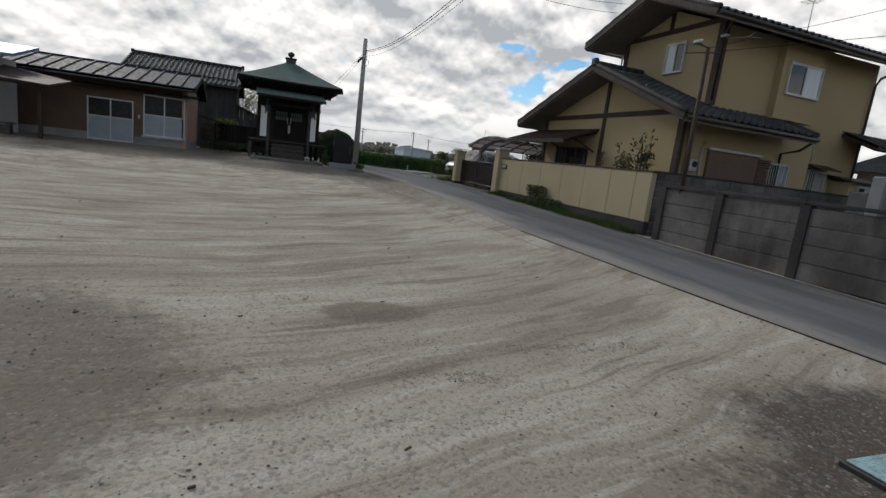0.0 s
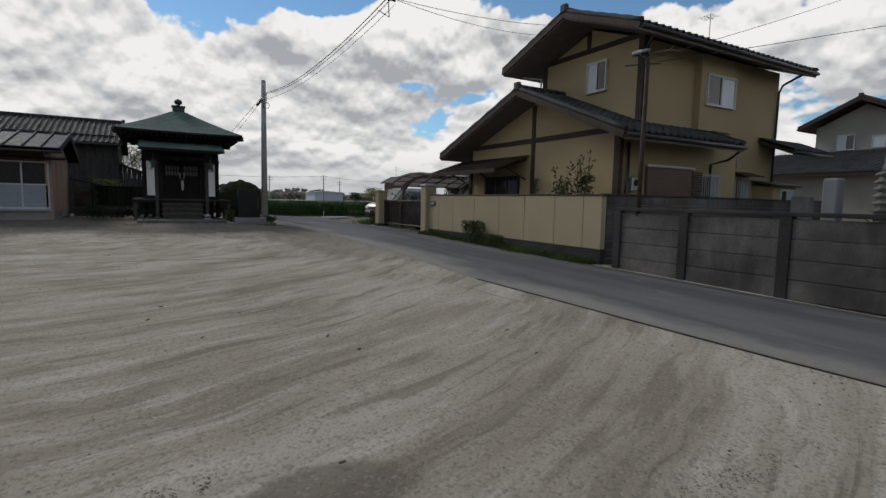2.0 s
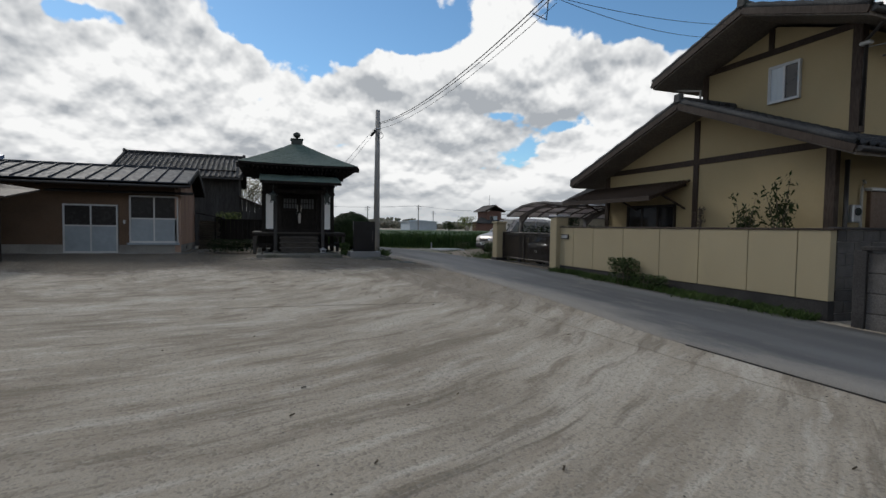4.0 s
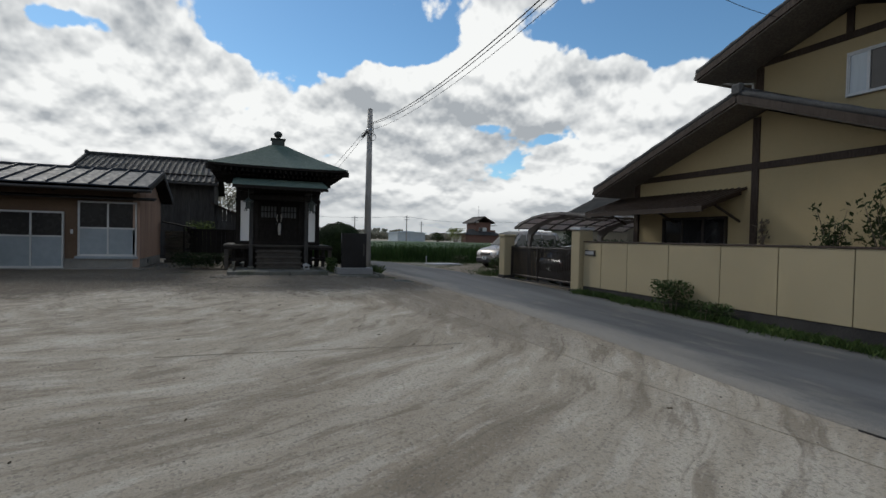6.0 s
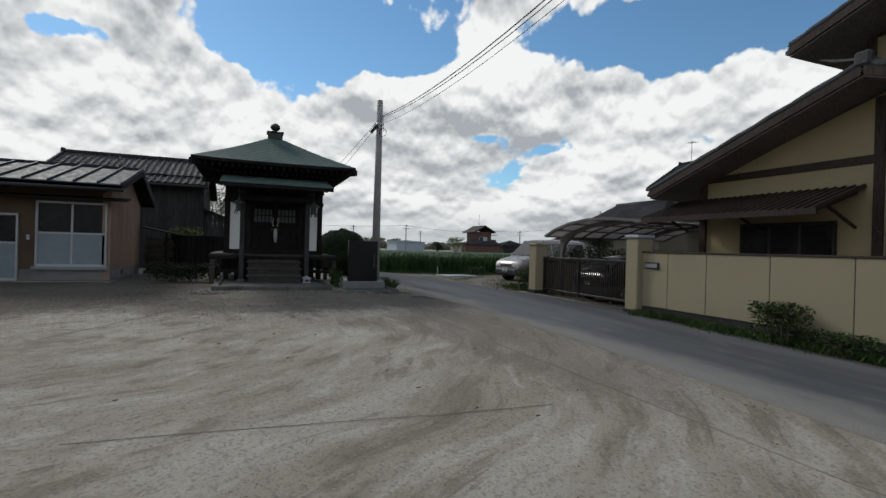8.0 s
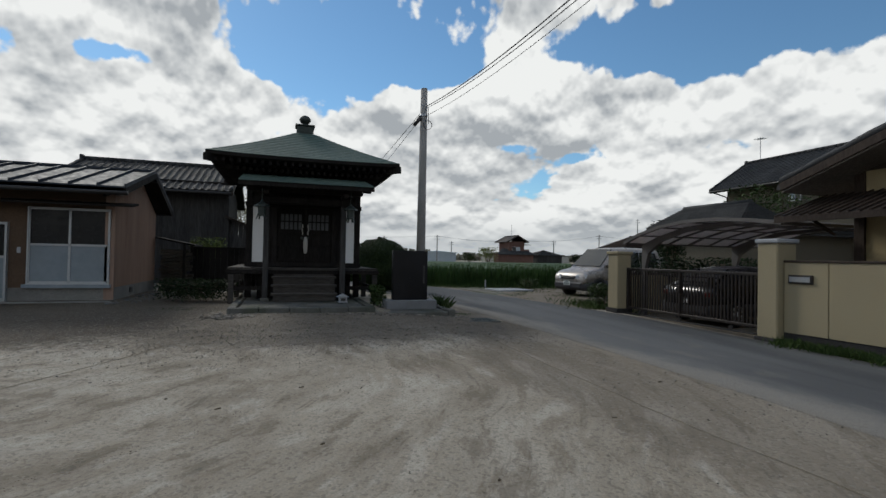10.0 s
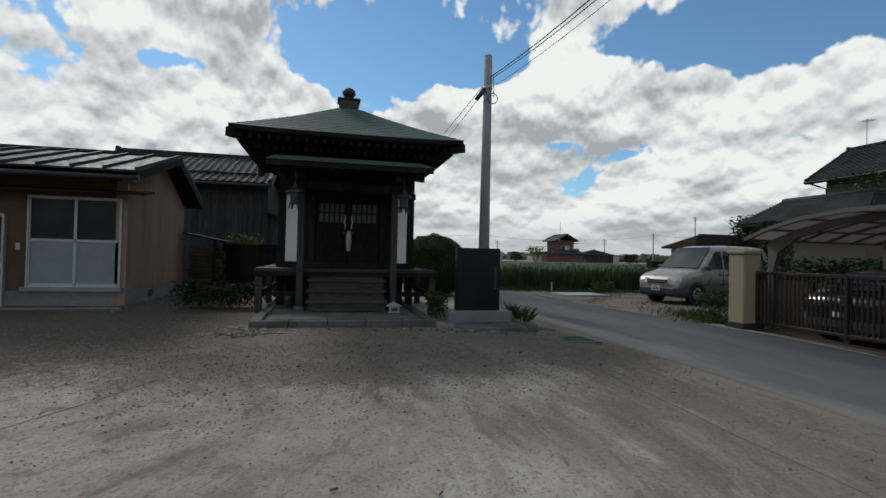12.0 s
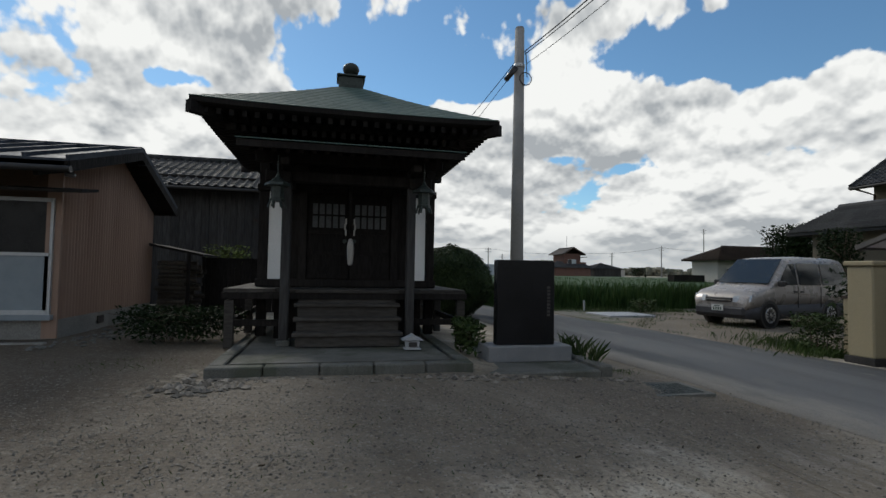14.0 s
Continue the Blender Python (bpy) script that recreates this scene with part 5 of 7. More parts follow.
def barn():
    b = thing("barn", (-3.5, 33, 0.5), "old weathered board barn with grey tiled roof", "barn")
    part("wall_core", B(-6.2, -1.0, 30.9, 36.0, 0.4, 4.2), OLD_WOOD, b)
    rnd = random.Random(8)
    x = -6.25
    while x < -0.98:
        w = rnd.uniform(0.16, 0.24)
        part("board", B(x, x + w - 0.008, 30.86 - rnd.uniform(0, 0.02), 30.9, 0.45, 3.85), BOARD, b)
        x += w
    gable_roof(b, "x", -6.4, -0.75, 30.15, 33.4, 36.65, 3.78, 5.08, 0.12, soffit=OLD_WOOD)
    lt = thing("lean_to", (0, 31.2, 0.5), "dark board lean-to against the barn", "lean-to")
    x = -0.95
    while x < 0.7:
        w = rnd.uniform(0.16, 0.24)
        part("board", B(x, x + w - 0.008, 31.0, 31.04, 0.45, lerp(2.9, 2.2, (x + 0.95) / 1.6)), BOARD, lt)
        x += w
    part("lean_roof", slab(bmesh.new(), [(-1.0, 30.7, 2.98), (0.85, 30.7, 2.25), (0.85, 33, 2.25), (-1.0, 33, 2.98)], (0, 0, -0.06)), TIMBER, lt)
    part("back", B(-0.95, 0.7, 31.05, 33, 0.4, 2.2), OLD_WOOD, lt)
    f = thing("low_fence", (-0.6, 27.6, 0.5), "low blackened board fence behind the chapel", "fence")
    x = -1.6
    while x < 0.6:
        w = rnd.uniform(0.14, 0.2)
        part("board", B(x, x + w - 0.006, 27.6, 27.63, 0.4, 1.72 + rnd.uniform(-0.02, 0.02)), OLD_WOOD, f)
        x += w
    part("rail", B(-1.65, 0.65, 27.57, 27.6, 1.70, 1.76), OLD_WOOD, f)
    wp = thing("firewood_stack", (-1.8, 26.9, 0.5), "dark split firewood stacked beside the shed", "firewood")
    for r in range(13):
        for k in range(3):
            y = 26.35 + k * 0.34 + rnd.uniform(-0.02, 0.02)
            z = 0.56 + r * 0.088
            part("log", tube(bmesh.new(), [(-2.2 + rnd.uniform(-0.05, 0.05), y, z + rnd.uniform(0, 0.01)), (-1.55 + rnd.uniform(-0.2, 0.16), y + rnd.uniform(-0.03, 0.03), z)], 0.045 + rnd.uniform(-0.008, 0.006), 6), LOG, wp)
    part("cover", slab(bmesh.new(), [(-2.3, 26.15, 2.0), (-1.3, 26.15, 1.80), (-1.3, 27.5, 1.80), (-2.3, 27.5, 2.0)], (0, 0, -0.05)), OLD_WOOD, wp)
    for y in (26.15, 27.4):
        part("prop", B(-1.6, -1.54, y, y + 0.06, 0.5, 1.81), OLD_WOOD, wp)
    part("skid", B(-2.2, -1.5, 26.3, 27.3, 0.45, 0.53), OLD_WOOD, wp)


def village_porch():
    p = thing("porch_house", (-8.5, 21.5, 0.45), "pale house with a timber lean-to porch and blue roof", "house")
    part("wall", B(-12.5, -7.6, 20.9, 22.2, 0.3, 2.9), PALE_WALL, p)
    part("blue_roof", slab(bmesh.new(), [(-12.8, 20.3, 3.0), (-7.0, 20.3, 3.0), (-7.0, 22.4, 3.5), (-12.8, 22.4, 3.5)], (0, 0, -0.1)), BLUE_ROOF, p)
    part("porch_roof", slab(bmesh.new(), [(-9.0, 19.2, 2.3), (-5.75, 19.2, 2.15), (-5.75, 21.3, 2.45), (-9.0, 21.3, 2.9)], (0, 0, -0.05)), TIMBER, p)
    part("porch_beam", beam(bmesh.new(), (-9.0, 19.4, 2.22), (-5.9, 19.4, 2.09), 0.08, 0.1), TIMBER, p)
    for x in (-6.15, -8.2):
        part("porch_post", B(x - 0.05, x + 0.05, 19.75, 19.85, 0.3, 2.14 + (0.1 if x < -7 else 0)), TIMBER, p)
    sash(p, "y", 20.9, -8.6, -7.8, 0.6, 2.1, -1, 2, (FROSTED, DARK_GLASS))
    bn = thing("work_bench", (-7.6, 20.2, 0.42), "old dark wooden bench under the porch", "bench")
    part("top", B(-8.1, -7.0, 20.0, 20.45, 0.82, 0.87), STEP_WOOD, bn)
    for x in (-8.0, -7.15):
        for y in (20.05, 20.36):
            part("leg", B(x, x + 0.06, y, y + 0.06, 0.38, 0.82), STEP_WOOD, bn)
    part("shelf", B(-7.98, -7.1, 20.06, 20.4, 0.52, 0.55), STEP_WOOD, bn)
    part("box", B(-7.3, -7.02, 19.98, 20.02, 0.45, 0.8), STEP_WOOD, bn)


BLUE_ROOF = surface("blue_roof_sheet", (0.05, 0.10, 0.2), (0.07, 0.13, 0.24), 0.5, 0.1, grain=10, bump=0.02)
chapel()
monument()
shed()
barn()
village_porch()

# ---- vehicles ----


def car_body(parent, x0, y0, z0, stations, half, paint, lower):
    """A lofted car body along x; half is the lean of the side windows. stations: (x, sill, waist, top, waist half width, top half width)."""
    bm, low = bmesh.new(), bmesh.new()
    rings, lows = [], []
    for x, zs, zw, zt, wb, wt in stations:
        zm = lerp(zs, zw, 0.45)
        pts = [(-wb * 0.97, zm), (-wb, lerp(zm, zw, 0.5)), (-wb * 0.985, zw)]
        if zt > zw + 0.01:
            zh = max(zw + 0.006, zt - 0.10)
            ys = wb * 0.985 - half * (zh - zw)
            pts += [(-ys, zh), (-ys + 0.075, zt - 0.012), (-ys * 0.5, zt + 0.012)]
        else:
            pts += [(-wb * 0.96, zw + 0.012), (-wb * 0.85, zw + 0.04), (-wb * 0.4, zw + 0.055)]
        pts += [(-a, b) for a, b in pts[::-1]]
        rings.append([bm.verts.new((x0 + x, y0 + a, z0 + b)) for a, b in pts])
        lp = [(-wb * 0.9, zs), (-wb * 0.99, zs + 0.03), (-wb * 0.985, zm), (wb * 0.985, zm), (wb * 0.99, zs + 0.03), (wb * 0.9, zs)]
        lows.append([low.verts.new((x0 + x, y0 + a, z0 + b)) for a, b in lp])
    for b, rr in ((bm, rings), (low, lows)):
        for p, q in zip(rr, rr[1:]):
            for i in range(len(p)):
                j = (i + 1) % len(p)
                b.faces.new((p[i], p[j], q[j], q[i])).smooth = True
        b.faces.new(rr[0]), b.faces.new(rr[-1][::-1])
    body = part("body", bm, paint, parent)
    part("lower_body", low, lower, parent, "dark lower body cladding")
    return body


def wheel(parent, x, y, z, r, out, spokes=10):
    w = part("wheel", tube(bmesh.new(), [(x, y, z), (x, y + out * 0.02, z), (x, y + out * 0.15, z), (x, y + out * 0.17, z)], [r * 0.9, r, r, r * 0.93], 24), TYRE, parent)
    rim = tube(bmesh.new(), [(x, y + out * 0.165, z), (x, y + out * 0.176, z)], [r * 0.66, r * 0.62], 20)
    part("rim", rim, RIM, w)
    sp = bmesh.new()
    for k in range(spokes):
        t = 2 * math.pi * k / spokes
        c, s = math.cos(t), math.sin(t)
        beam(sp, (x + c * r * 0.2, y + out * 0.18, z + s * r * 0.2), (x + c * r * 0.5, y + out * 0.178, z + s * r * 0.5), r * 0.1, 0.012, (0, 1, 0))
    part("spoke_gaps", sp, BLACK_PAINT, w)
    part("hub", tube(bmesh.new(), [(x, y + out * 0.176, z), (x, y + out * 0.192, z)], [r * 0.18, r * 0.14], 10), RIM, w)


def side_glass(parent, poly, y, out):
    part("side_window", slab(bmesh.new(), [(px, y + dy, pz) for px, dy, pz in poly], (0, out * 0.008, 0)), CAR_GLASS, parent)


def van():
    X, Y, Z = 9.685, 25.27, ground_z(11, 25.0) + 0.012
    v = thing("minivan", (X + 1.9, Y, Z), "beige-silver minivan parked on the gravel lot", "minivan")
    S = [(0.0, 0.26, 0.52, 0.52, 0.60, 0.5), (0.05, 0.20, 0.66, 0.66, 0.69, 0.5), (0.25, 0.18, 0.80, 0.80, 0.735, 0.5), (0.80, 0.18, 0.92, 0.955, 0.75, 0.60), (1.12, 0.18, 0.94, 1.25, 0.755, 0.60),
         (1.48, 0.18, 0.95, 1.58, 0.755, 0.585), (1.7, 0.18, 0.95, 1.64, 0.755, 0.6), (2.3, 0.18, 0.95, 1.67, 0.755, 0.60), (3.4, 0.18, 0.95, 1.66, 0.75, 0.60), (3.75, 0.2, 0.95, 1.62, 0.74, 0.58), (3.92, 0.26, 0.94, 1.30, 0.72, 0.56), (3.98, 0.3, 0.85, 0.9, 0.68, 0.5)]
    body = car_body(v, X, Y, Z, S, 0.17, SILVER_CAR, CLADDING)
    part("windscreen", slab(bmesh.new(), [(X + 0.83, Y - 0.645, Z + 1.01), (X + 0.83, Y + 0.645, Z + 1.01), (X + 1.46, Y + 0.56, Z + 1.595), (X + 1.46, Y - 0.56, Z + 1.595)], (-0.012, 0, 0.012)), CAR_GLASS, v)
    for s in (-1, 1):
        for poly in ([(1.02, 0.738, 0.985), (1.74, 0.738, 0.985), (1.74, 0.650, 1.50), (1.50, 0.650, 1.48)], [(1.82, 0.738, 0.985), (2.66, 0.738, 0.985), (2.66, 0.650, 1.51), (1.82, 0.650, 1.51)], [(2.74, 0.736, 0.985), (3.66, 0.728, 0.985), (3.56, 0.648, 1.50), (2.74, 0.648, 1.51)]):
            side_glass(v, [(X + a, s * (b + 0.012), Z + c) for a, b, c in poly], Y, s)
        for a in (1.76, 2.66):
            part("door_seam", B(X + a - 0.006, X + a + 0.006, Y + s * 0.75 - 0.008, Y + s * 0.75 + 0.008, Z + 0.45, Z + 0.95), BLACK_PAINT, v)
        for a in (1.58, 1.84):
            part("door_handle", B(X + a, X + a + 0.13, min(Y + s * 0.75, Y + s * 0.775), max(Y + s * 0.75, Y + s * 0.775), Z + 0.80, Z + 0.845), BLACK_PAINT, v, bevel=0.006)
        part("wing_mirror", B(X + 0.98, X + 1.1, min(Y + s * 0.74, Y + s * 0.9), max(Y + s * 0.74, Y + s * 0.9), Z + 0.95, Z + 1.08), BLACK_PAINT, v, bevel=0.025)
        part("headlamp", slab(bmesh.new(), [(X + 0.03, Y + s * 0.34, Z + 0.56), (X + 0.13, Y + s * 0.705, Z + 0.58), (X + 0.19, Y + s * 0.715, Z + 0.73), (X + 0.065, Y + s * 0.34, Z + 0.70)], (-0.05, s * 0.02, 0.012)), LAMP_GLASS, v)
        part("fog_lamp", tube(bmesh.new(), [(X + 0.02, Y + s * 0.5, Z + 0.34), (X - 0.012, Y + s * 0.5, Z + 0.34)], 0.05, 12), LAMP_GLASS, v)
        for a in (0.72, 3.05):
            part("wheel_arch", tube(bmesh.new(), [(X + a, Y + s * 0.60, Z + 0.29), (X + a, Y + s * 0.752, Z + 0.29)], 0.335, 20), BLACK_PAINT, v)
            wheel(v, X + a, Y + s * 0.59, Z + 0.285, 0.285, s)
    part("grille", B(X - 0.03, X + 0.06, Y - 0.33, Y + 0.33, Z + 0.565, Z + 0.67), BLACK_PAINT, v, bevel=0.015)
    part("grille_bar", B(X - 0.04, X + 0.03, Y - 0.32, Y + 0.32, Z + 0.605, Z + 0.625), SILVER_CAR, v)
    part("bumper", B(X - 0.05, X + 0.2, Y - 0.64, Y + 0.64, Z + 0.24, Z + 0.47), CLADDING, v, bevel=0.05)
    np_ = part("number_plate", B(X - 0.066, X - 0.052, Y - 0.147, Y + 0.147, Z + 0.36, Z + 0.5), PLATE, v, "white number plate with unreadable digits")
    ink = bmesh.new()
    for k in range(4):
        box(ink, X - 0.069, X - 0.0665, Y - 0.11 + k * 0.06, Y - 0.075 + k * 0.06, Z + 0.375, Z + 0.44)
    box(ink, X - 0.069, X - 0.0665, Y - 0.07, Y + 0.07, Z + 0.46, Z + 0.48)
    part("plate_marks", ink, PLATE_INK, np_)
    wp = bmesh.new()
    beam(wp, (X + 0.83, Y - 0.1, Z + 0.99), (X + 0.90, Y + 0.45, Z + 1.03), 0.015, 0.015)
    beam(wp, (X + 0.83, Y - 0.6, Z + 0.99), (X + 0.90, Y - 0.1, Z + 1.03), 0.015, 0.015)
    part("wiper", wp, BLACK_PAINT, v)
    v.rotation_euler.z, v.scale = 0.2, (0.95, 0.95, 0.95)


def dark_car():
    X, Y, Z = 9.55, 19.72, 0.2
    v = thing("black_car", (X + 1.9, Y, Z), "black car parked behind the slatted gate under the carport", "car")
    S = [(0.0, 0.30, 0.60, 0.60, 0.62, 0.5), (0.06, 0.22, 0.80, 0.80, 0.72, 0.5), (0.3, 0.2, 0.84, 0.90, 0.76, 0.58), (0.75, 0.2, 0.85, 1.20, 0.77, 0.57), (1.2, 0.2, 0.85, 1.29, 0.775, 0.56), (2.0, 0.2, 0.84, 1.29, 0.775, 0.57),
         (2.6, 0.2, 0.83, 1.02, 0.77, 0.60), (2.95, 0.2, 0.82, 0.84, 0.76, 0.6), (3.6, 0.22, 0.70, 0.70, 0.72, 0.5), (3.8, 0.3, 0.55, 0.55, 0.6, 0.5)]
    car_body(v, X, Y, Z, S, 0.45, DARK_CAR, CLADDING)
    part("rear_window", slab(bmesh.new(), [(X + 0.28, Y - 0.56, Z + 0.93), (X + 0.28, Y + 0.56, Z + 0.93), (X + 0.74, Y + 0.5, Z + 1.215), (X + 0.74, Y - 0.5, Z + 1.215)], (-0.01, 0, 0.012)), CAR_GLASS, v)
    for s in (-1, 1):
        for poly in ([(0.75, 0.745, 0.88), (1.45, 0.750, 0.88), (1.45, 0.62, 1.17), (0.95, 0.62, 1.16)], [(1.52, 0.75, 0.88), (2.4, 0.75, 0.88), (2.05, 0.62, 1.16), (1.52, 0.62, 1.17)]):
            side_glass(v, [(X + a, s * (b + 0.012), Z + c) for a, b, c in poly], Y, s)
        part("tail_lamp", B(X + 0.0, X + 0.14, min(Y + s * 0.5, Y + s * 0.71), max(Y + s * 0.5, Y + s * 0.71), Z + 0.62, Z + 0.74), TAIL, v, "dark red tail lamp", bevel=0.012)
        for a in (0.66, 2.95):
            wheel(v, X + a, Y + s * 0.615, Z + 0.28, 0.28, s, 7)
    part("spoiler", B(X + 0.02, X + 0.22, Y - 0.7, Y + 0.7, Z + 1.03, Z + 1.065), DARK_CAR, v, "black rear spoiler", bevel=0.012)
    for s in (-1, 1):
        part("spoiler_post", B(X + 0.08, X + 0.2, Y + s * 0.6 - 0.02, Y + s * 0.6 + 0.02, Z + 0.83, Z + 1.03), DARK_CAR, v)
    p = part("number_plate", B(X - 0.02, X - 0.005, Y - 0.147, Y + 0.147, Z + 0.46, Z + 0.6), BLACK_PAINT, v)
    ink = bmesh.new()
    for k in range(4):
        box(ink, X - 0.024, X - 0.0205, Y - 0.12 + k * 0.065, Y - 0.08 + k * 0.065, Z + 0.48, Z + 0.56)
    part("plate_marks", ink, PLATE, p, "pale unreadable digits")


TAIL = surface("red_lamp_lens", (0.05, 0.006, 0.006), (0.07, 0.008, 0.008), 0.25, bump=0.0)


def carport():
    c = thing("carport", (11.5, 19.5, 0.2), "arched carport with smoky translucent roof panels", "carport")
    X0, X1 = 9.25, 13.9
    prof = [(21.4, 2.02), (20.9, 2.20), (20.2, 2.36), (19.4, 2.44), (18.6, 2.44), (17.8, 2.37), (17.2, 2.28)]
    nx = 7
    for (ya, za), (yb, zb) in zip(prof, prof[1:]):
        for k in range(nx):
            a, b = lerp(X0, X1, k / nx) + 0.02, lerp(X0, X1, (k + 1) / nx) - 0.02
            part("roof_panel", slab(bmesh.new(), [(a, ya, za), (b, ya, za), (b, yb, zb), (a, yb, zb)], (0, 0, 0.012)), POLYCARB, c)
    for k in range(nx + 1):
        x = lerp(X0, X1, k / nx)
        bm = bmesh.new()
        for p, q in zip(prof, prof[1:]):
            beam(bm, (x, p[0], p[1]), (x, q[0], q[1]), 0.05 if k % 3 else 0.08, 0.07)
        part("rib", bm, CARPORT_FRAME, c)
    for y, z in prof:
        part("purlin", beam(bmesh.new(), (X0, y, z), (X1, y, z), 0.05, 0.05), CARPORT_FRAME, c)
    side = [(21.31, 0.2), (21.19, 0.2), (21.19, 1.45), (21.08, 1.78), (20.65, 2.06), (19.9, 2.26), (18.8, 2.34), (17.3, 2.19), (17.3, 2.23), (18.8, 2.40), (19.9, 2.36), (20.7, 2.19), (21.2, 2.03), (21.31, 1.95)]
    for x in (9.75, 12.7):
        part("post_arm", slab(bmesh.new(), [(x - 0.045, y, z) for y, z in side], (0.09, 0, 0)), CARPORT_FRAME, c, "dull grey-brown bracket post")
    w = thing("drive_wall", (13, 21.7, 0.3), "low cream rendered wall along the driveway", "wall", kind="structure")
    part("wall", B(9.4, 17.3, 21.62, 21.75, 0.1, 1.22), WALL_PAINT, w)
    part("coping", B(9.38, 17.32, 21.6, 21.77, 1.22, 1.26), TIMBER, w)


# ---- pole, wires, ropes, lids ----


def sagging(a, b, sag, n=14):
    a, b = Vector(a), Vector(b)
    return [a.lerp(b, k / n) - Vector((0, 0, sag * 4 * (k / n) * (1 - k / n))) for k in range(n + 1)]


def pole_and_wires():
    x, y = 4.65, 24.1
    p = thing("utility_pole", (x, y, 0.4), "tapered grey concrete utility pole", "utility pole")
    part("shaft", tube(bmesh.new(), [(x, y, 0.3), (x, y, 3), (x + 0.01, y, 6.22)], [0.135, 0.115, 0.09], 14), POLE_MAT, p)
    part("cap", lathe(bmesh.new(), (x + 0.01, y, 6.22), [(0.092, 0), (0.08, 0.03), (0.03, 0.05)], 12), POLE_MAT, p)
    part("clamp", lathe(bmesh.new(), (x + 0.01, y, 5.45), [(0.105, 0), (0.11, 0.02), (0.11, 0.06), (0.105, 0.08)], 12), STEEL, p)
    part("splice_box", tube(bmesh.new(), [(x - 0.28, y - 0.05, 5.18), (x - 0.1, y - 0.1, 5.42)], [0.05, 0.06], 8), BLACK_PAINT, p)
    part("lead", tube(bmesh.new(), sagging((x + 0.1, y - 0.1, 5.75), (x + 0.12, y - 0.12, 5.25), 0.0, 4), 0.01, 5), CABLE, p)
    loop = [(x + 0.1 + 0.12 * math.sin(t), y - 0.1, 5.35 - 0.25 * (1 - math.cos(t)) / 2) for t in [k * math.pi / 5 for k in range(11)]]
    part("drip_loop", tube(bmesh.new(), loop, 0.01, 5), CABLE, p)
    NODE = (4.6, 10.9, 5.25)
    spans = [((x + 0.06, y - 0.1, 5.74), NODE, 0.35, 0.016), ((x + 0.08, y - 0.1, 5.70), (4.64, 10.9, 5.2), 0.36, 0.012), ((x + 0.1, y - 0.1, 5.5), (4.75, 10.9, 5.15), 0.33, 0.008),
             (NODE, (4.4, -30, 6.5), 0.5, 0.014), ((4.64, 10.9, 5.2), (4.5, -30, 6.4), 0.5, 0.012), (NODE, (10.2, 12.5, 6.2), 0.1, 0.008), (NODE, (10.2, 12.9, 6.05), 0.15, 0.008),
             ((x - 0.05, y + 0.05, 5.6), (2.0, 33.0, 2.3), 0.15, 0.012), ((x - 0.05, y + 0.05, 5.45), (2.15, 33.0, 2.2), 0.25, 0.010), ((-2.1, 24.8, 3.3), (0.4, 29.0, 4.3), 0.1, 0.008),
             ((8.32, 7.93, 4.0), (27, 9.9, 10.95), 0.15, 0.009), ((8.45, 7.85, 3.95), (27, 1.7, 8.55), 0.15, 0.009)]
    for a, b, s, r in spans:
        solo("overhead_cable", tube(bmesh.new(), sagging(a, b, s), r * 0.65, 6), CABLE, "thin black overhead cable strung across the sky", "cable", group="overhead cables")
    j = bmesh.new()
    tube(j, [(4.5, 11.0, 5.28), (4.7, 10.8, 5.18)], 0.035, 8)
    tube(j, [(4.6, 10.9, 5.22), (4.75, 11.2, 5.0), (4.6, 11.4, 5.16)], 0.01, 5)
    solo("cable_joint", j, BLACK_PAINT, "black cable splice hanging on the overhead wire", "cable joint")


def rope(pts, label):
    bm = bmesh.new()
    line = []
    for a, b in zip(pts, pts[1:]):
        n = max(2, int(math.dist(a, b) / 0.3))
        line += [(lerp(a[0], b[0], k / n), lerp(a[1], b[1], k / n)) for k in range(n)]
    line.append(pts[-1])
    tube(bm, [(x + 0.012 * noise.noise((y * 1.5, x, 4)), y, ground_z(x, y) + 0.006 + 0.018 * noise.noise((x * 0.7, y * 0.9, 2.0)) + 0.010 * noise.noise((x * 1.3, y * 3.4, 7.0))) for x, y in line], 0.0028, 6)
    solo("marking_rope", bm, ROPE, label, "rope", group="marking ropes")


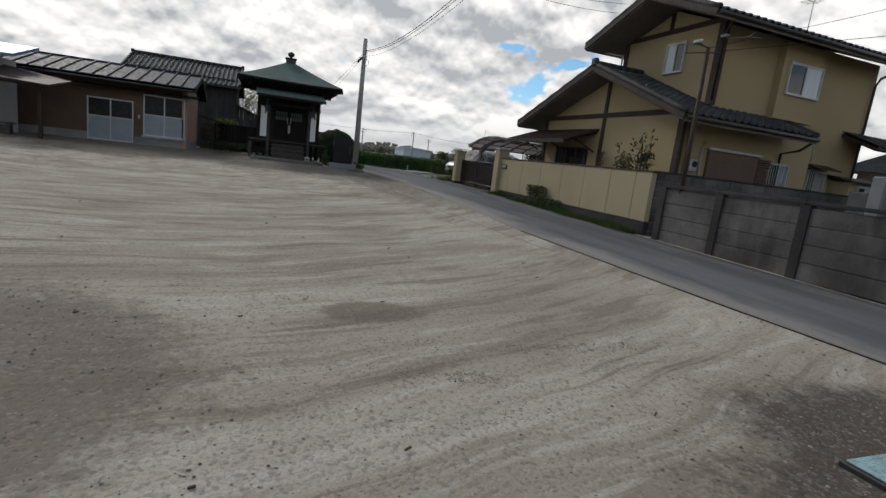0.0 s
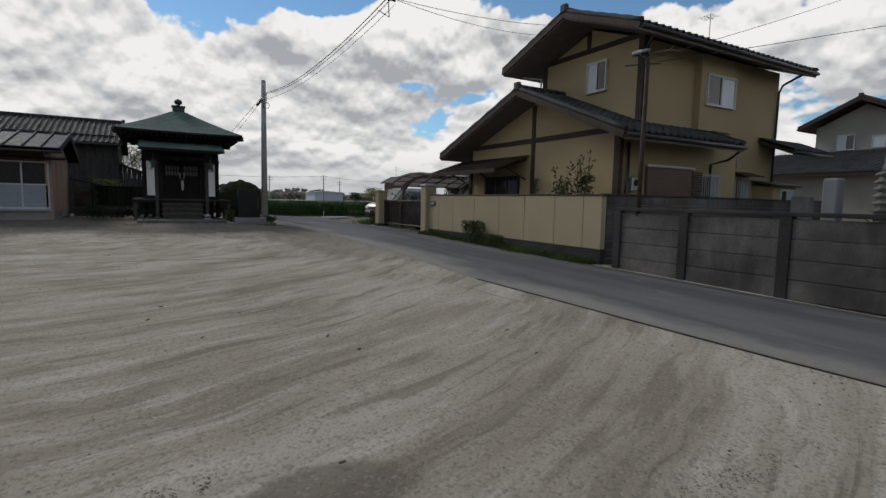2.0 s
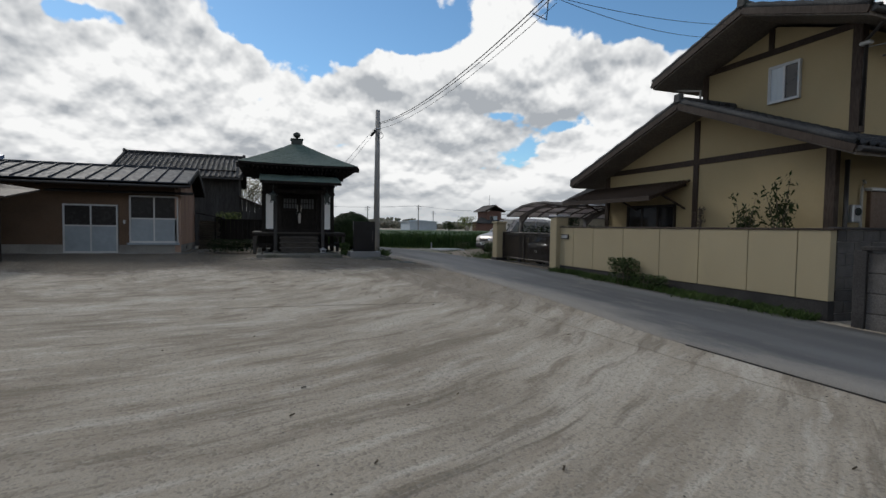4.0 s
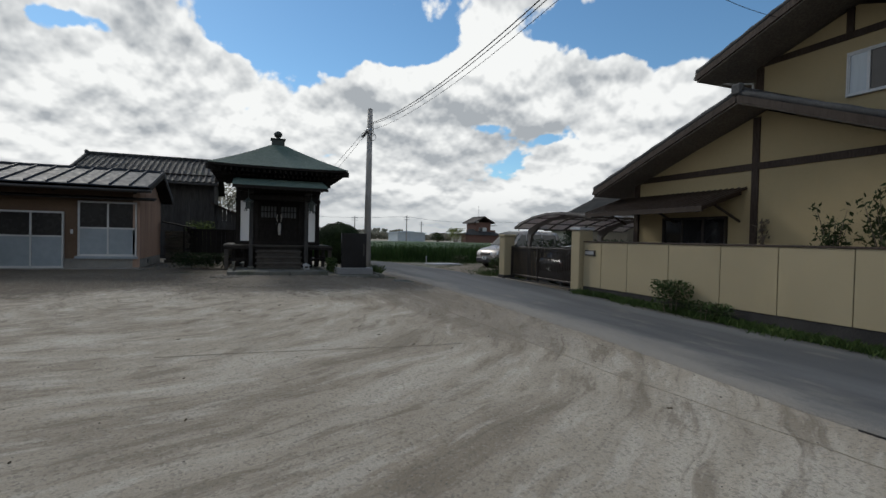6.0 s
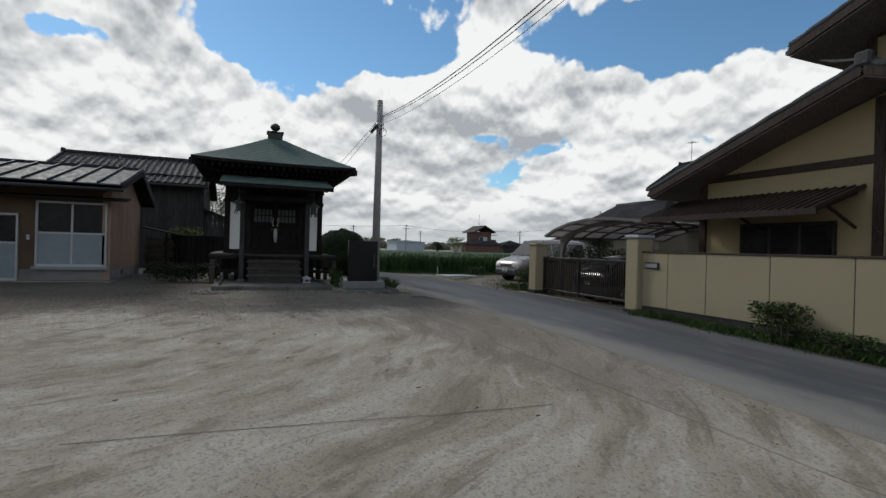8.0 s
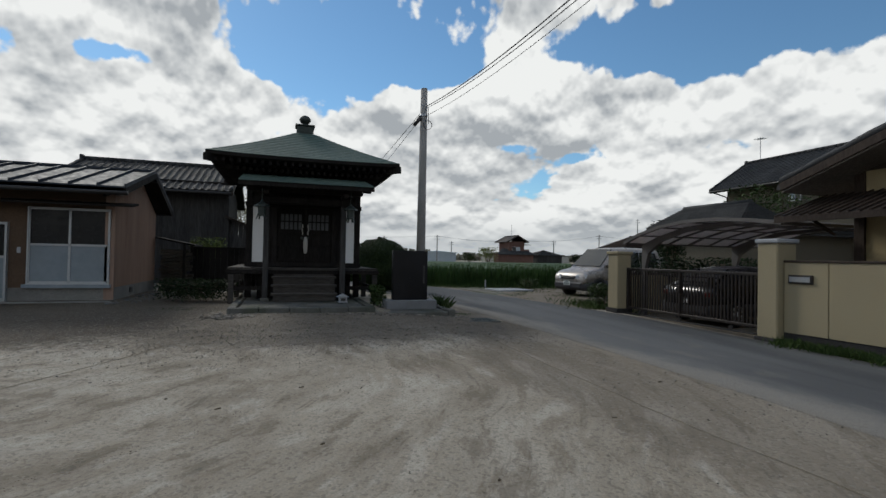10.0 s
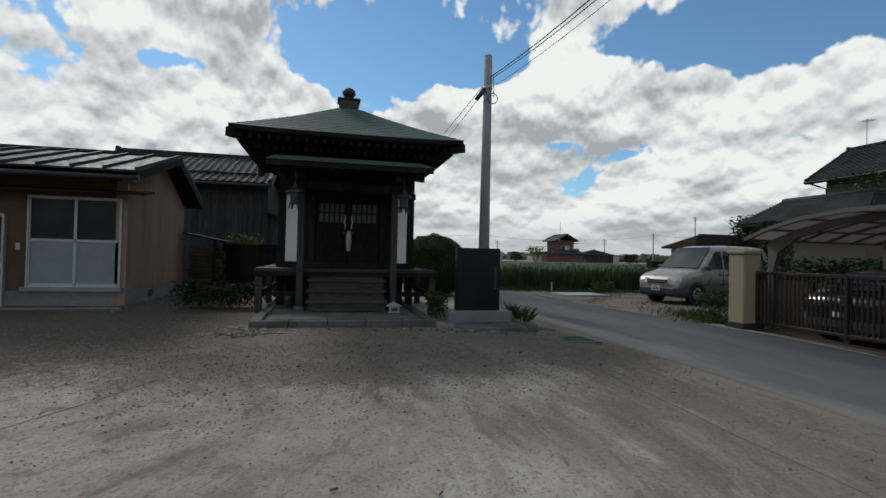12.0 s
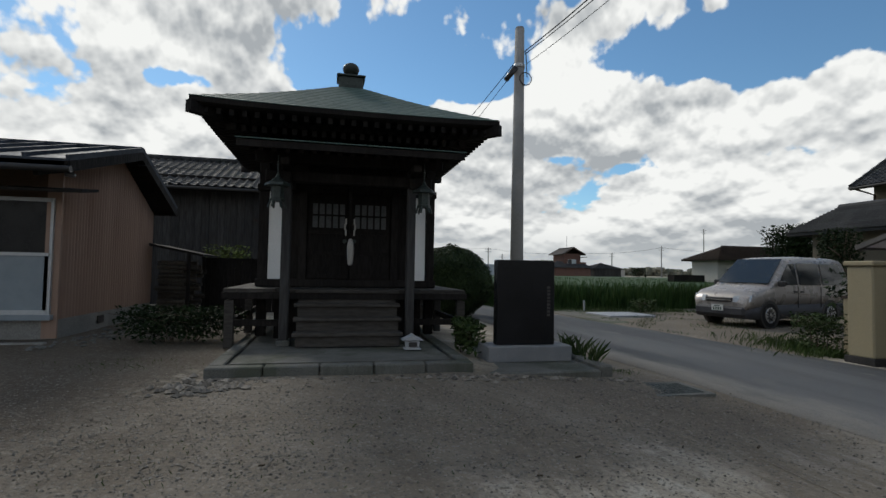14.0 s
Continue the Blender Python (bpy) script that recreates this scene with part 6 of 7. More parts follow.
def lids():
    for cx, cy, w, h in ((3.54, 1.405, 0.42, 0.20), (3.52, 0.77, 0.40, 0.20)):
        z = ground_z(cx, cy)
        l = thing("meter_lid", (cx, cy, z), "pale teal plastic water meter lid set in gravel", "meter lid", "meter lids")
        part("rim", B(cx - w / 2 - 0.02, cx + w / 2 + 0.02, cy - h / 2 - 0.02, cy + h / 2 + 0.02, z - 0.05, z + 0.03), BLACK_PAINT, l, bevel=0.006)
        part("lid", B(cx - w / 2, cx + w / 2, cy - h / 2, cy + h / 2, z + 0.028, z + 0.045), TEAL_LID, l, bevel=0.006)
        ribs = bmesh.new()
        for k in range(8):
            for m in range(4):
                x, y = lerp(cx - w / 2 + 0.03, cx + w / 2 - 0.05, k / 7), lerp(cy - h / 2 + 0.02, cy + h / 2 - 0.035, m / 3)
                box(ribs, x, x + 0.022, y, y + 0.016, z + 0.044, z + 0.048)
        tagged(part("raised_ribs", ribs, TEAL_LID, l), kind="stuff")
    z = ground_z(4.08, 1.33)
    s = thing("valve_cap", (4.08, 1.33, z), "small round teal valve cap in the gravel", "valve cap")
    part("rim", lathe(bmesh.new(), (4.08, 1.33, z - 0.02), [(0.085, 0), (0.085, 0.045), (0.075, 0.05)], 16), BLACK_PAINT, s)
    part("cap", lathe(bmesh.new(), (4.08, 1.33, z + 0.02), [(0.072, 0), (0.072, 0.02), (0.05, 0.026)], 16), TEAL_LID, s)


# ---- stones and litter on the yard ----


def pebbles():
    rnd = random.Random(11)
    v, f = [], []

    def stone(x, y, r, flat):
        z = ground_z(x, y) + 0.018 * noise.noise((x * 0.7, y * 0.9, 2.0)) + 0.010 * noise.noise((x * 1.3, y * 3.4, 7.0))
        a = rnd.uniform(0, 6.28)
        k = len(v)
        ring = [(x + r * rnd.uniform(0.7, 1.3) * math.cos(a + i * 1.2566), y + r * rnd.uniform(0.7, 1.2) * math.sin(a + i * 1.2566), z + r * 0.15) for i in range(5)]
        v.extend(Vector(p) * PLAN for p in ring + [(x, y, z + r * flat), (x, y, z - r * 0.4)])
        for i in range(5):
            f.append((k + i, k + (i + 1) % 5, k + 5)), f.append((k + (i + 1) % 5, k + i, k + 6))

    for n, cx, cy, sx, sy, r0, r1 in ((3400, 3.9, 0.9, 0.9, 0.9, 0.004, 0.014), (3000, -1.8, 2.7, 1.4, 0.9, 0.004, 0.012), (1400, 1.2, 1.6, 1.6, 1.0, 0.003, 0.008), (6500, 1.4, 19.2, 2.6, 0.8, 0.003, 0.010), (2500, 3.5, 17.5, 2.0, 2.0, 0.003, 0.009),
                                      (3500, 1.5, 9.0, 3.5, 5.0, 0.003, 0.010), (1200, -3.5, 20.2, 2.2, 0.9, 0.003, 0.009), (240, 0.15, 20.02, 0.22, 0.16, 0.012, 0.05), (260, 2.9, 20.08, 0.8, 0.07, 0.01, 0.045), (15000, 1.7, 18.6, 2.2, 0.9, 0.004, 0.014), (1200, 5.3, 8, 0.35, 6, 0.005, 0.016), (900, 5.2, 17, 0.6, 2.0, 0.005, 0.016)):
        for _ in range(n):
            x, y = rnd.gauss(cx, sx), rnd.gauss(cy, sy)
            if 0.0 < x < 4.4 and y > 20.21:
                continue
            if abs(x - 3.54) < 0.25 and (abs(y - 1.405) < 0.14 or abs(y - 0.77) < 0.14):
                continue
            stone(x, y, r0 + (r1 - r0) * rnd.random() ** 2.2, rnd.uniform(0.5, 0.9))
    me = bpy.data.meshes.new("pebbles")
    me.from_pydata([tuple(p) for p in v], [], f)
    me.materials.append(PEBBLE)
    tagged(new("pebbles", me), "loose grey pebbles and grit strewn on the yard", "gravel", kind="stuff")
    # crumbs of dark soil thrown up along the tyre tracks
    v, f = [], []
    for (xa, ya), (xb, yb), wide, n in TYRE_TRACKS:
        for off in (-wide, 0.0, wide):
            for _ in range(n):
                k = rnd.random()
                if noise.noise((k * 7, off * 9, xa)) < -0.12:
                    continue
                bow = 0.12 * math.sin(math.pi * k)
                stone(lerp(xa, xb, k), lerp(ya, yb, k) - bow + off + rnd.gauss(0, 0.02), rnd.uniform(0.0022, 0.006), 0.4)
    me = bpy.data.meshes.new("soil_crumbs")
    me.from_pydata([tuple(p) for p in v], [], f)
    me.materials.append(CRUMB)
    tagged(new("soil_crumbs", me), "dark soil crumbs along tyre tracks in the grit", "soil", kind="stuff")
    bits = bmesh.new()
    for _ in range(60):
        x, y = rnd.gauss(1.6, 2.4), rnd.uniform(0.8, 20)
        z = ground_z(x, y) + 0.012
        a, l = rnd.gauss(0.1, 0.5), rnd.uniform(0.015, 0.05)
        beam(bits, (x, y, z), (x + l * math.cos(a), y + l * math.sin(a), z + 0.006), rnd.uniform(0.006, 0.014), 0.008)
    solo("litter", bits, LITTER, "dark twigs and clods of dry straw on the yard", "litter", "stuff")
    tufts = bmesh.new()

    def spot():
        cx, cy, sd = rnd.choice(((0.6, 18.6, 0.8), (2.5, 18.9, 1.0), (3.6, 1.0, 0.6), (-0.9, 21.0, 0.4), (4.6, 20.6, 0.15)))
        x, y = rnd.gauss(cx, sd), rnd.gauss(cy, sd * 0.6)
        if 0.0 < x < 4.4 and y > 20.2:
            y = 20.15
        return x, y, ground_z(x, y), rnd.uniform(0.3, 1)

    blades(tufts, 900, spot, 0.035, 0.003, 0.6, rnd)
    solo("weeds", tufts, GRASS, "sparse small weeds in the grit", "weeds", "stuff")


def pebble_material():
    m, nt, b = plain("mixed_pebbles", 0.9)
    isl = nt.nodes.new("ShaderNodeNewGeometry").outputs["Random Per Island"]
    col = mixed(nt, isl, (0.07, 0.061, 0.05), (0.25, 0.225, 0.19))
    nt.links.new(col, b.inputs["Base Color"])
    return m


PEBBLE = pebble_material()
CRUMB = surface("damp_dark_soil", (0.055, 0.042, 0.03), (0.085, 0.066, 0.048), 0.95, bump=0.0, vary=0.3)
TYRE_TRACKS = [((1.2, 3.28), (3.6, 3.1), 0.05, 260), ((0.45, 4.35), (0.95, 4.25), 0.04, 90), ((1.0, 2.95), (1.9, 2.66), 0.05, 150), ((0.9, 5.5), (1.7, 5.45), 0.05, 80), ((1.0, 2.2), (2.0, 2.3), 0.06, 60),
               ((-0.6, 16.4), (0.7, 17.1), 0.07, 110), ((1.2, 16.9), (2.7, 17.6), 0.08, 120), ((-1.1, 13.8), (0.7, 15.1), 0.08, 110), ((0.1, 10.3), (2.1, 13.3), 0.09, 130), ((2.0, 15.4), (3.2, 17.2), 0.1, 100)]
LITTER = surface("dry_straw_and_mud", (0.06, 0.045, 0.03), (0.10, 0.08, 0.055), 0.95, bump=0.2, vary=0.4)

# ---- plants ----


def leafy(name, at, height, radii, leaves, size, material, label, category, trunks=3, seed=1, lift=0.5, trunk_r=0.03, clump=0.0):
    """A shrub or tree: tapered stems with limbs, and a crown of many small leaves gathered in uneven clumps."""
    rnd = random.Random(seed)
    x, y, z = at
    t = thing(name, at, label, category)
    wood, tips = bmesh.new(), []
    for k in range(trunks):
        a = 2 * math.pi * k / trunks + rnd.uniform(-0.4, 0.4)
        d = rnd.uniform(0.25, 0.6)
        base = Vector((x + 0.04 * math.cos(a) * trunks / 2, y + 0.04 * math.sin(a) * trunks / 2, z - 0.03))
        top = Vector((x + radii[0] * d * math.cos(a), y + radii[1] * d * math.sin(a), z + height * rnd.uniform(0.75, 0.95)))
        mid = base.lerp(top, 0.5) + Vector((rnd.uniform(-0.1, 0.1) * radii[0], rnd.uniform(-0.1, 0.1) * radii[1], 0))
        tube(wood, [base, mid, top], [trunk_r, trunk_r * 0.7, trunk_r * 0.25], 6)
        tips.append(top)
        for _ in range(5):
            p = mid.lerp(top, rnd.random())
            q = p + Vector((rnd.gauss(0, 0.5) * radii[0], rnd.gauss(0, 0.5) * radii[1], rnd.uniform(0.1, 0.35) * height))
            q.z = min(q.z, z + height)
            tube(wood, [p, q], [trunk_r * 0.4, trunk_r * 0.12], 5)
            tips.append(q)
    part("trunk", wood, BARK, t)
    centres = tips + [Vector((x + rnd.uniform(-1, 1) * radii[0] * 0.8, y + rnd.uniform(-1, 1) * radii[1] * 0.8, z + height * rnd.uniform(lift, 1.0))) for _ in range(int(len(tips) * clump))]
    crown = bmesh.new()
    for _ in range(leaves):
        c = rnd.choice(centres)
        s = 0.32 + 0.1 * clump
        p = c + Vector((rnd.gauss(0, s) * radii[0], rnd.gauss(0, s) * radii[1], rnd.gauss(-0.02, 0.12) * height))
        e = ((p.x - x) / radii[0]) ** 2 + ((p.y - y) / radii[1]) ** 2
        if p.z < z + height * 0.08 or p.z > z + height * 1.05 or e > 1.3:
            continue
        u = Vector((rnd.gauss(0, 1), rnd.gauss(0, 1), rnd.gauss(0, 0.6))).normalized()
        w = u.cross(Vector((rnd.gauss(0, 1), rnd.gauss(0, 1), 1))).normalized()
        l = size * rnd.uniform(0.6, 1.3)
        vs = [crown.verts.new(q) for q in (p - u * l, p + w * l * 0.42, p + u * l, p - w * l * 0.42)]
        crown.faces.new(vs)
    part("crown", crown, material, t)
    return t


def twiggy(name, at, height, spread, stems, leaves, size, label, seed):
    """An open shrub: stems rising from one foot, each leafy along its upper part."""
    rnd = random.Random(seed)
    t = thing(name, at, label, "shrub")
    wood, crown = bmesh.new(), bmesh.new()
    foot = Vector(at)
    for k in range(stems):
        a, reach = 2 * math.pi * k / stems + rnd.uniform(-0.3, 0.3), spread * rnd.uniform(0.35, 1.0)
        top = foot + Vector((reach * 0.8 * math.cos(a), reach * math.sin(a), height * rnd.uniform(0.62, 1.0)))
        bend = foot.lerp(top, 0.55) + Vector((-0.12 * reach * math.cos(a), -0.22 * reach * math.sin(a), 0.0))
        tube(wood, [foot, bend, top], [0.016, 0.011, 0.004], 5)
        for _ in range(leaves):
            f = rnd.uniform(0.45, 1.03)
            p = bend.lerp(top, (f - 0.55) / 0.45) if f > 0.55 else foot.lerp(bend, f / 0.55)
            r = 0.13 * (1.15 - f) + 0.035
            p = p + Vector((rnd.gauss(0, r), rnd.gauss(0, r), rnd.gauss(0, 0.04)))
            u = Vector((rnd.gauss(0, 0.7), rnd.gauss(0, 0.7), rnd.uniform(0.2, 1.2))).normalized()
            w = u.cross(Vector((rnd.gauss(0, 1), rnd.gauss(0, 1), 0.3))).normalized()
            l = size * rnd.uniform(0.6, 1.2)
            crown.faces.new([crown.verts.new(q) for q in (p - u * l, p + w * l * 0.36, p + u * l, p - w * l * 0.36)])
    part("stems", wood, BARK, t)
    part("leaves", crown, LEAF_DEEP, t)


def domed(name, at, height, radii, leaves, size, label, seed):
    """A clipped bush: a dense uneven dome of small leaves on a darker core that paints in the shaded inside."""
    rnd = random.Random(seed)
    t = thing(name, at, label, "bush")
    c = Vector(at) + Vector((0, 0, height * 0.42))

    def skin(d):
        k = 1 + 0.10 * noise.noise(d * 2.1 + Vector((seed, 0, 0))) + 0.05 * noise.noise(d * 6.0)
        return c + Vector((d.x * radii[0], d.y * radii[1], d.z * height * (0.58 if d.z > 0 else 0.42))) * k

    # solid ball, darker than the leaves, stands for shade between them
    core = bmesh.new()
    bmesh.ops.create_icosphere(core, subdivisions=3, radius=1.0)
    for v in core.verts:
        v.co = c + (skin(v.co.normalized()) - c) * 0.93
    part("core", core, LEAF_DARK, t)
    crown = bmesh.new()
    for _ in range(leaves):
        d = Vector((rnd.gauss(0, 1), rnd.gauss(0, 1), rnd.gauss(0, 1))).normalized()
        p = c + (skin(d) - c) * rnd.uniform(0.92, 1.03)
        u = (d.cross(Vector((rnd.gauss(0, 1), rnd.gauss(0, 1), rnd.gauss(0, 1)))).normalized() + d * rnd.uniform(-0.2, 0.9)).normalized()
        w = u.cross(d + Vector((rnd.gauss(0, 0.4), rnd.gauss(0, 0.4), 0))).normalized()
        l = size * rnd.uniform(0.6, 1.3)
        crown.faces.new([crown.verts.new(q) for q in (p - u * l, p + w * l * 0.45, p + u * l, p - w * l * 0.45)])
    part("crown", crown, HEDGE_LEAF, t)


def plants():
    g = ground_z
    twiggy("garden_shrub", (9.75, 11.5, 0.9), 1.5, 0.27, 7, 42, 0.06, "upright open shrub with dark green leaves behind the cream wall", 2)
    twiggy("garden_shrub", (9.75, 10.78, 0.9), 1.72, 0.30, 8, 46, 0.06, "upright open shrub with dark green leaves behind the cream wall", 3)
    leafy("wall_foot_bush", (8.38, 13.55, g(8.3, 13.5)), 0.62, (0.22, 0.42), 1900, 0.035, LEAF, "bushy green weed growing at the wall foot", "bush", 5, 4, 0.2, 0.012, 2)
    leafy("wall_foot_bush", (8.42, 12.75, g(8.3, 12.7)), 0.32, (0.2, 0.5), 1100, 0.03, LEAF, "bushy green weed growing at the wall foot", "bush", 5, 5, 0.2, 0.01, 2)
    leafy("pillar_bush", (8.72, 21.6, g(8.5, 21.6)), 0.58, (0.28, 0.36), 2400, 0.03, LEAF, "leafy green bush beside the gate pillar", "bush", 5, 6, 0.2, 0.012, 2)
    domed("clipped_evergreen", (4.12, 27.3, g(4, 27)), 1.72, (1.0, 0.95), 30000, 0.036, "clipped domed evergreen bush behind the chapel", 7)
    leafy("low_dark_bush", (-0.72, 22.6, g(-0.7, 22.6)), 0.46, (0.72, 0.4), 5200, 0.035, LEAF_DARK, "low dark green bush between shed and chapel", "bush", 9, 8, 0.15, 0.01, 2)
    leafy("pale_shrub", (-1.2, 28.0, 0.5), 1.5, (0.5, 0.25), 1500, 0.05, LEAF_YELLOW, "fresh yellow-green shrub by the board fence", "shrub", 4, 9, 0.6, 0.015, 1)
    leafy("monument_shrub", (2.98, 21.5, 0.5), 0.42, (0.14, 0.5), 1300, 0.045, LEAF, "leafy plant between platform and memorial stone", "plant", 4, 10, 0.2, 0.01, 2)
    leafy("lot_weed", (10.0, 28.0, g(10, 28)), 0.4, (0.4, 0.3), 900, 0.04, LEAF, "green weed clump on the gravel lot", "weed", 4, 12, 0.2, 0.01, 2)
    leafy("carport_hedge", (13.2, 22.2, 0.3), 1.35, (3.2, 0.4), 7000, 0.06, LEAF_DARK, "dark hedge behind the carport", "hedge", 12, 13, 0.3, 0.02, 2)
    leafy("slender_tree", (22.6, 28.2, 0.3), 4.7, (1.7, 1.7), 3000, 0.09, LEAF, "thin-leaved garden tree before the olive house", "tree", 4, 14, 0.4, 0.06, 1)
    leafy("garden_tree", (26.2, 38.0, 0.3), 3.9, (1.35, 1.35), 6500, 0.11, LEAF_DARK, "small dark tree beside the low house", "tree", 3, 15, 0.55, 0.08, 2)
    leafy("garden_tree", (15.6, 26.8, 0.4), 2.45, (0.5, 0.5), 5000, 0.05, LEAF_DARK, "small dark tree beside the low house", "tree", 3, 18, 0.45, 0.08, 2)
    leafy("blossom_tree", (-0.5, 40, 0.4), 4.2, (1.8, 1.8), 2500, 0.1, BLOSSOM, "pale blossoming tree far behind the chapel", "tree", 4, 16, 0.4, 0.08, 1)
    sp = thing("spiky_plant", (4.3, 20.75, 0.5), "clump of narrow green iris leaves by the kerb", "plant")
    rnd = random.Random(4)
    for cx, cy in ((4.28, 20.6), (4.3, 21.0), (4.27, 21.4)):
        bm = bmesh.new()
        blades(bm, 26, lambda: (rnd.gauss(cx, 0.03), rnd.gauss(cy, 0.05), 0.5, 1.0), 0.27, 0.013, 0.5, rnd)
        part("leaf_tuft", bm, LEAF, sp)
    bm = bmesh.new()
    tube(bm, [(10.12, 13.02, 1.5), (10.1, 12.98, 1.75), (10.12, 13.05, 1.95), (10.08, 13.0, 2.1)], [0.02, 0.018, 0.015, 0.01], 6)
    c = thing("wall_creeper", (10.12, 13.0, 1.2), "dry brown creeper stem against the house wall", "creeper")
    part("stem", bm, BARK, c)
    bl = bmesh.new()
    blades(bl, 60, lambda: (rnd.gauss(10.1, 0.02), rnd.gauss(13.0, 0.06), rnd.uniform(1.6, 2.1), 1.0), 0.07, 0.02, 0.8, rnd)
    part("leaf_tuft", bl, BARK, c)


LEAF_DEEP = leaf_material("deep_olive_leaf", (0.022, 0.036, 0.012), (0.05, 0.06, 0.022))
HEDGE_LEAF = leaf_material("deep_green_hedge_leaf", (0.018, 0.034, 0.012), (0.042, 0.065, 0.022))
BLOSSOM = leaf_material("pale_blossom", (0.35, 0.33, 0.24), (0.5, 0.47, 0.38))

# ---- cemetery ----


def cemetery():
    def stele(at, w, d, h, label, mat=GRAVE_STONE):
        s = thing("gravestone", at, label, "gravestone", "gravestones")
        x, y, z = at
        part("plinth", B(x - w * 0.8, x + w * 0.8, y - d * 0.8, y + d * 0.8, z - 0.1, z + 0.45), mat, s, bevel=0.015)
        part("shaft", B(x - w / 2, x + w / 2, y - d / 2, y + d / 2, z + 0.45, z + h), mat, s, bevel=0.03)
    stele((11.5, 6.25, 0.3), 0.26, 0.26, 1.68, "square grey granite grave pillar with pointed top", GRAVE_GRANITE)
    stele((11.5, 5.05, 0.3), 0.34, 0.4, 1.32, "low rounded dark gravestone")
    stele((11.6, 3.08, 0.3), 0.2, 0.42, 1.8, "broad pale polished gravestone", GRAVE_GRANITE)
    stele((13.2, 3.9, 0.3), 0.3, 0.3, 1.35, "small mossy gravestone among the graves")
    stele((13.0, 4.6, 0.3), 0.3, 0.3, 1.5, "dark mossy gravestone behind the wall")
    stele((12.6, 1.9, 0.3), 0.3, 0.36, 1.6, "grey mossy gravestone behind the wall")
    stele((12.4, 0.4, 0.3), 0.3, 0.4, 1.5, "grey mossy gravestone behind the wall")
    stele((12.9, 7.4, 0.3), 0.3, 0.34, 1.4, "dark mossy gravestone behind the wall")
    p = thing("stone_pagoda", (11.5, 5.5, 0.3), "tall many-roofed stone pagoda among the graves", "stone pagoda")
    part("base", B(11.3, 11.7, 5.3, 5.7, 0.2, 0.95), GRAVE_STONE, p, bevel=0.02)
    for k in range(9):
        z = 0.95 + k * 0.125
        r = 0.22 - k * 0.009
        part("roof_tier", lathe(bmesh.new(), (11.5, 5.5, z), [(r * 0.62, 0), (r * 0.62, 0.055), (r, 0.065), (r * 1.02, 0.09), (r * 0.6, 0.125)], 4), GRAVE_STONE, p)
    part("spire", lathe(bmesh.new(), (11.5, 5.5, 2.07), [(0.07, 0), (0.05, 0.06), (0.06, 0.1), (0.03, 0.16), (0.045, 0.22), (0.01, 0.36)], 10), GRAVE_STONE, p)
    s = thing("memorial_tablets", (11.6, 4.72, 0.3), "bundle of weathered wooden grave tablets", "grave tablets")
    rnd = random.Random(2)
    for k in range(7):
        y = 4.5 + k * 0.07
        part("tablet", beam(bmesh.new(), (11.6 + rnd.uniform(-0.1, 0.1), y, 0.3), (11.6 + rnd.uniform(-0.1, 0.1), y + rnd.uniform(-0.05, 0.12), 1.7 + rnd.uniform(0, 0.4)), 0.05, 0.015, (1, 0, 0)), GRAVE_STONE if k % 2 else STEP_WOOD, s)
    l = thing("stone_lantern", (11.5, 4.07, 0.3), "small pale stone lantern in the graveyard", "stone lantern")
    part("post", lathe(bmesh.new(), (11.5, 4.07, 0.2), [(0.14, 0), (0.08, 0.15), (0.07, 0.85), (0.13, 0.95)], 10), GRAVE_GRANITE, l)
    part("fire_box", B(11.41, 11.59, 3.98, 4.16, 1.15, 1.35), GRAVE_GRANITE, l, bevel=0.01)
    part("roof", lathe(bmesh.new(), (11.5, 4.07, 1.35), [(0.24, 0), (0.2, 0.05), (0.07, 0.12), (0.03, 0.2)], 8), GRAVE_GRANITE, l)
    m = bmesh.new()
    n = 40

    def bank_z(x, y):
        rise = math.sin(math.pi / 2 * min(max((x - 14.0) / 5.5, 0), 1)) * math.sin(math.pi / 2 * min(max((8.8 - y) / 4.2, 0), 1))
        return 0.1 + 2.65 * rise + 0.25 * rise * noise.noise((x * 0.6, y * 0.6, 1))

    grid = [[m.verts.new((lerp(14.0, 28, i / n), lerp(-12, 8.8, j / n), bank_z(lerp(14.0, 28, i / n), lerp(-12, 8.8, j / n)))) for i in range(n + 1)] for j in range(n + 1)]
    for a, b in zip(grid, grid[1:]):
        for i in range(n):
            m.faces.new((a[i], a[i + 1], b[i + 1], b[i])).smooth = True
    solo("grassy_bank", m, BANK, "grassy earth bank behind the graves", "bank", "structure")
    bl = bmesh.new()
    rnd2 = random.Random(6)

    def on_bank():
        x, y = lerp(14.0, 27, rnd2.random() ** 1.3), lerp(-6, 8.8, rnd2.random() ** 0.6)
        return x, y, bank_z(x, y) - 0.02, rnd2.uniform(0.4, 1.0)

    blades(bl, 9000, on_bank, 0.3, 0.02, 0.5, rnd2)
    solo("bank_grass", bl, GRASS, "long grass on the earth bank", "grass", "stuff")
    tm = thing("bell_hall", (17.5, 2.2, 0.5), "temple hall with red-brown timber walls and copper roof", "temple hall")
    part("wall", B(16.6, 20, 0.0, 3.4, 0.4, 4.0), RED_WALL, tm)
    for y in (0.0, 1.7, 3.3):
        part("pillar", B(16.5, 16.62, y, y + 0.14, 0.4, 4.2), TIMBER, tm)
    part("eave", slab(bmesh.new(), [(15.7, -1.0, 4.15), (15.7, 4.3, 4.15), (18.2, 3.0, 5.4), (18.2, 0.2, 5.4)], (0, 0, -0.1)), COPPER, tm)
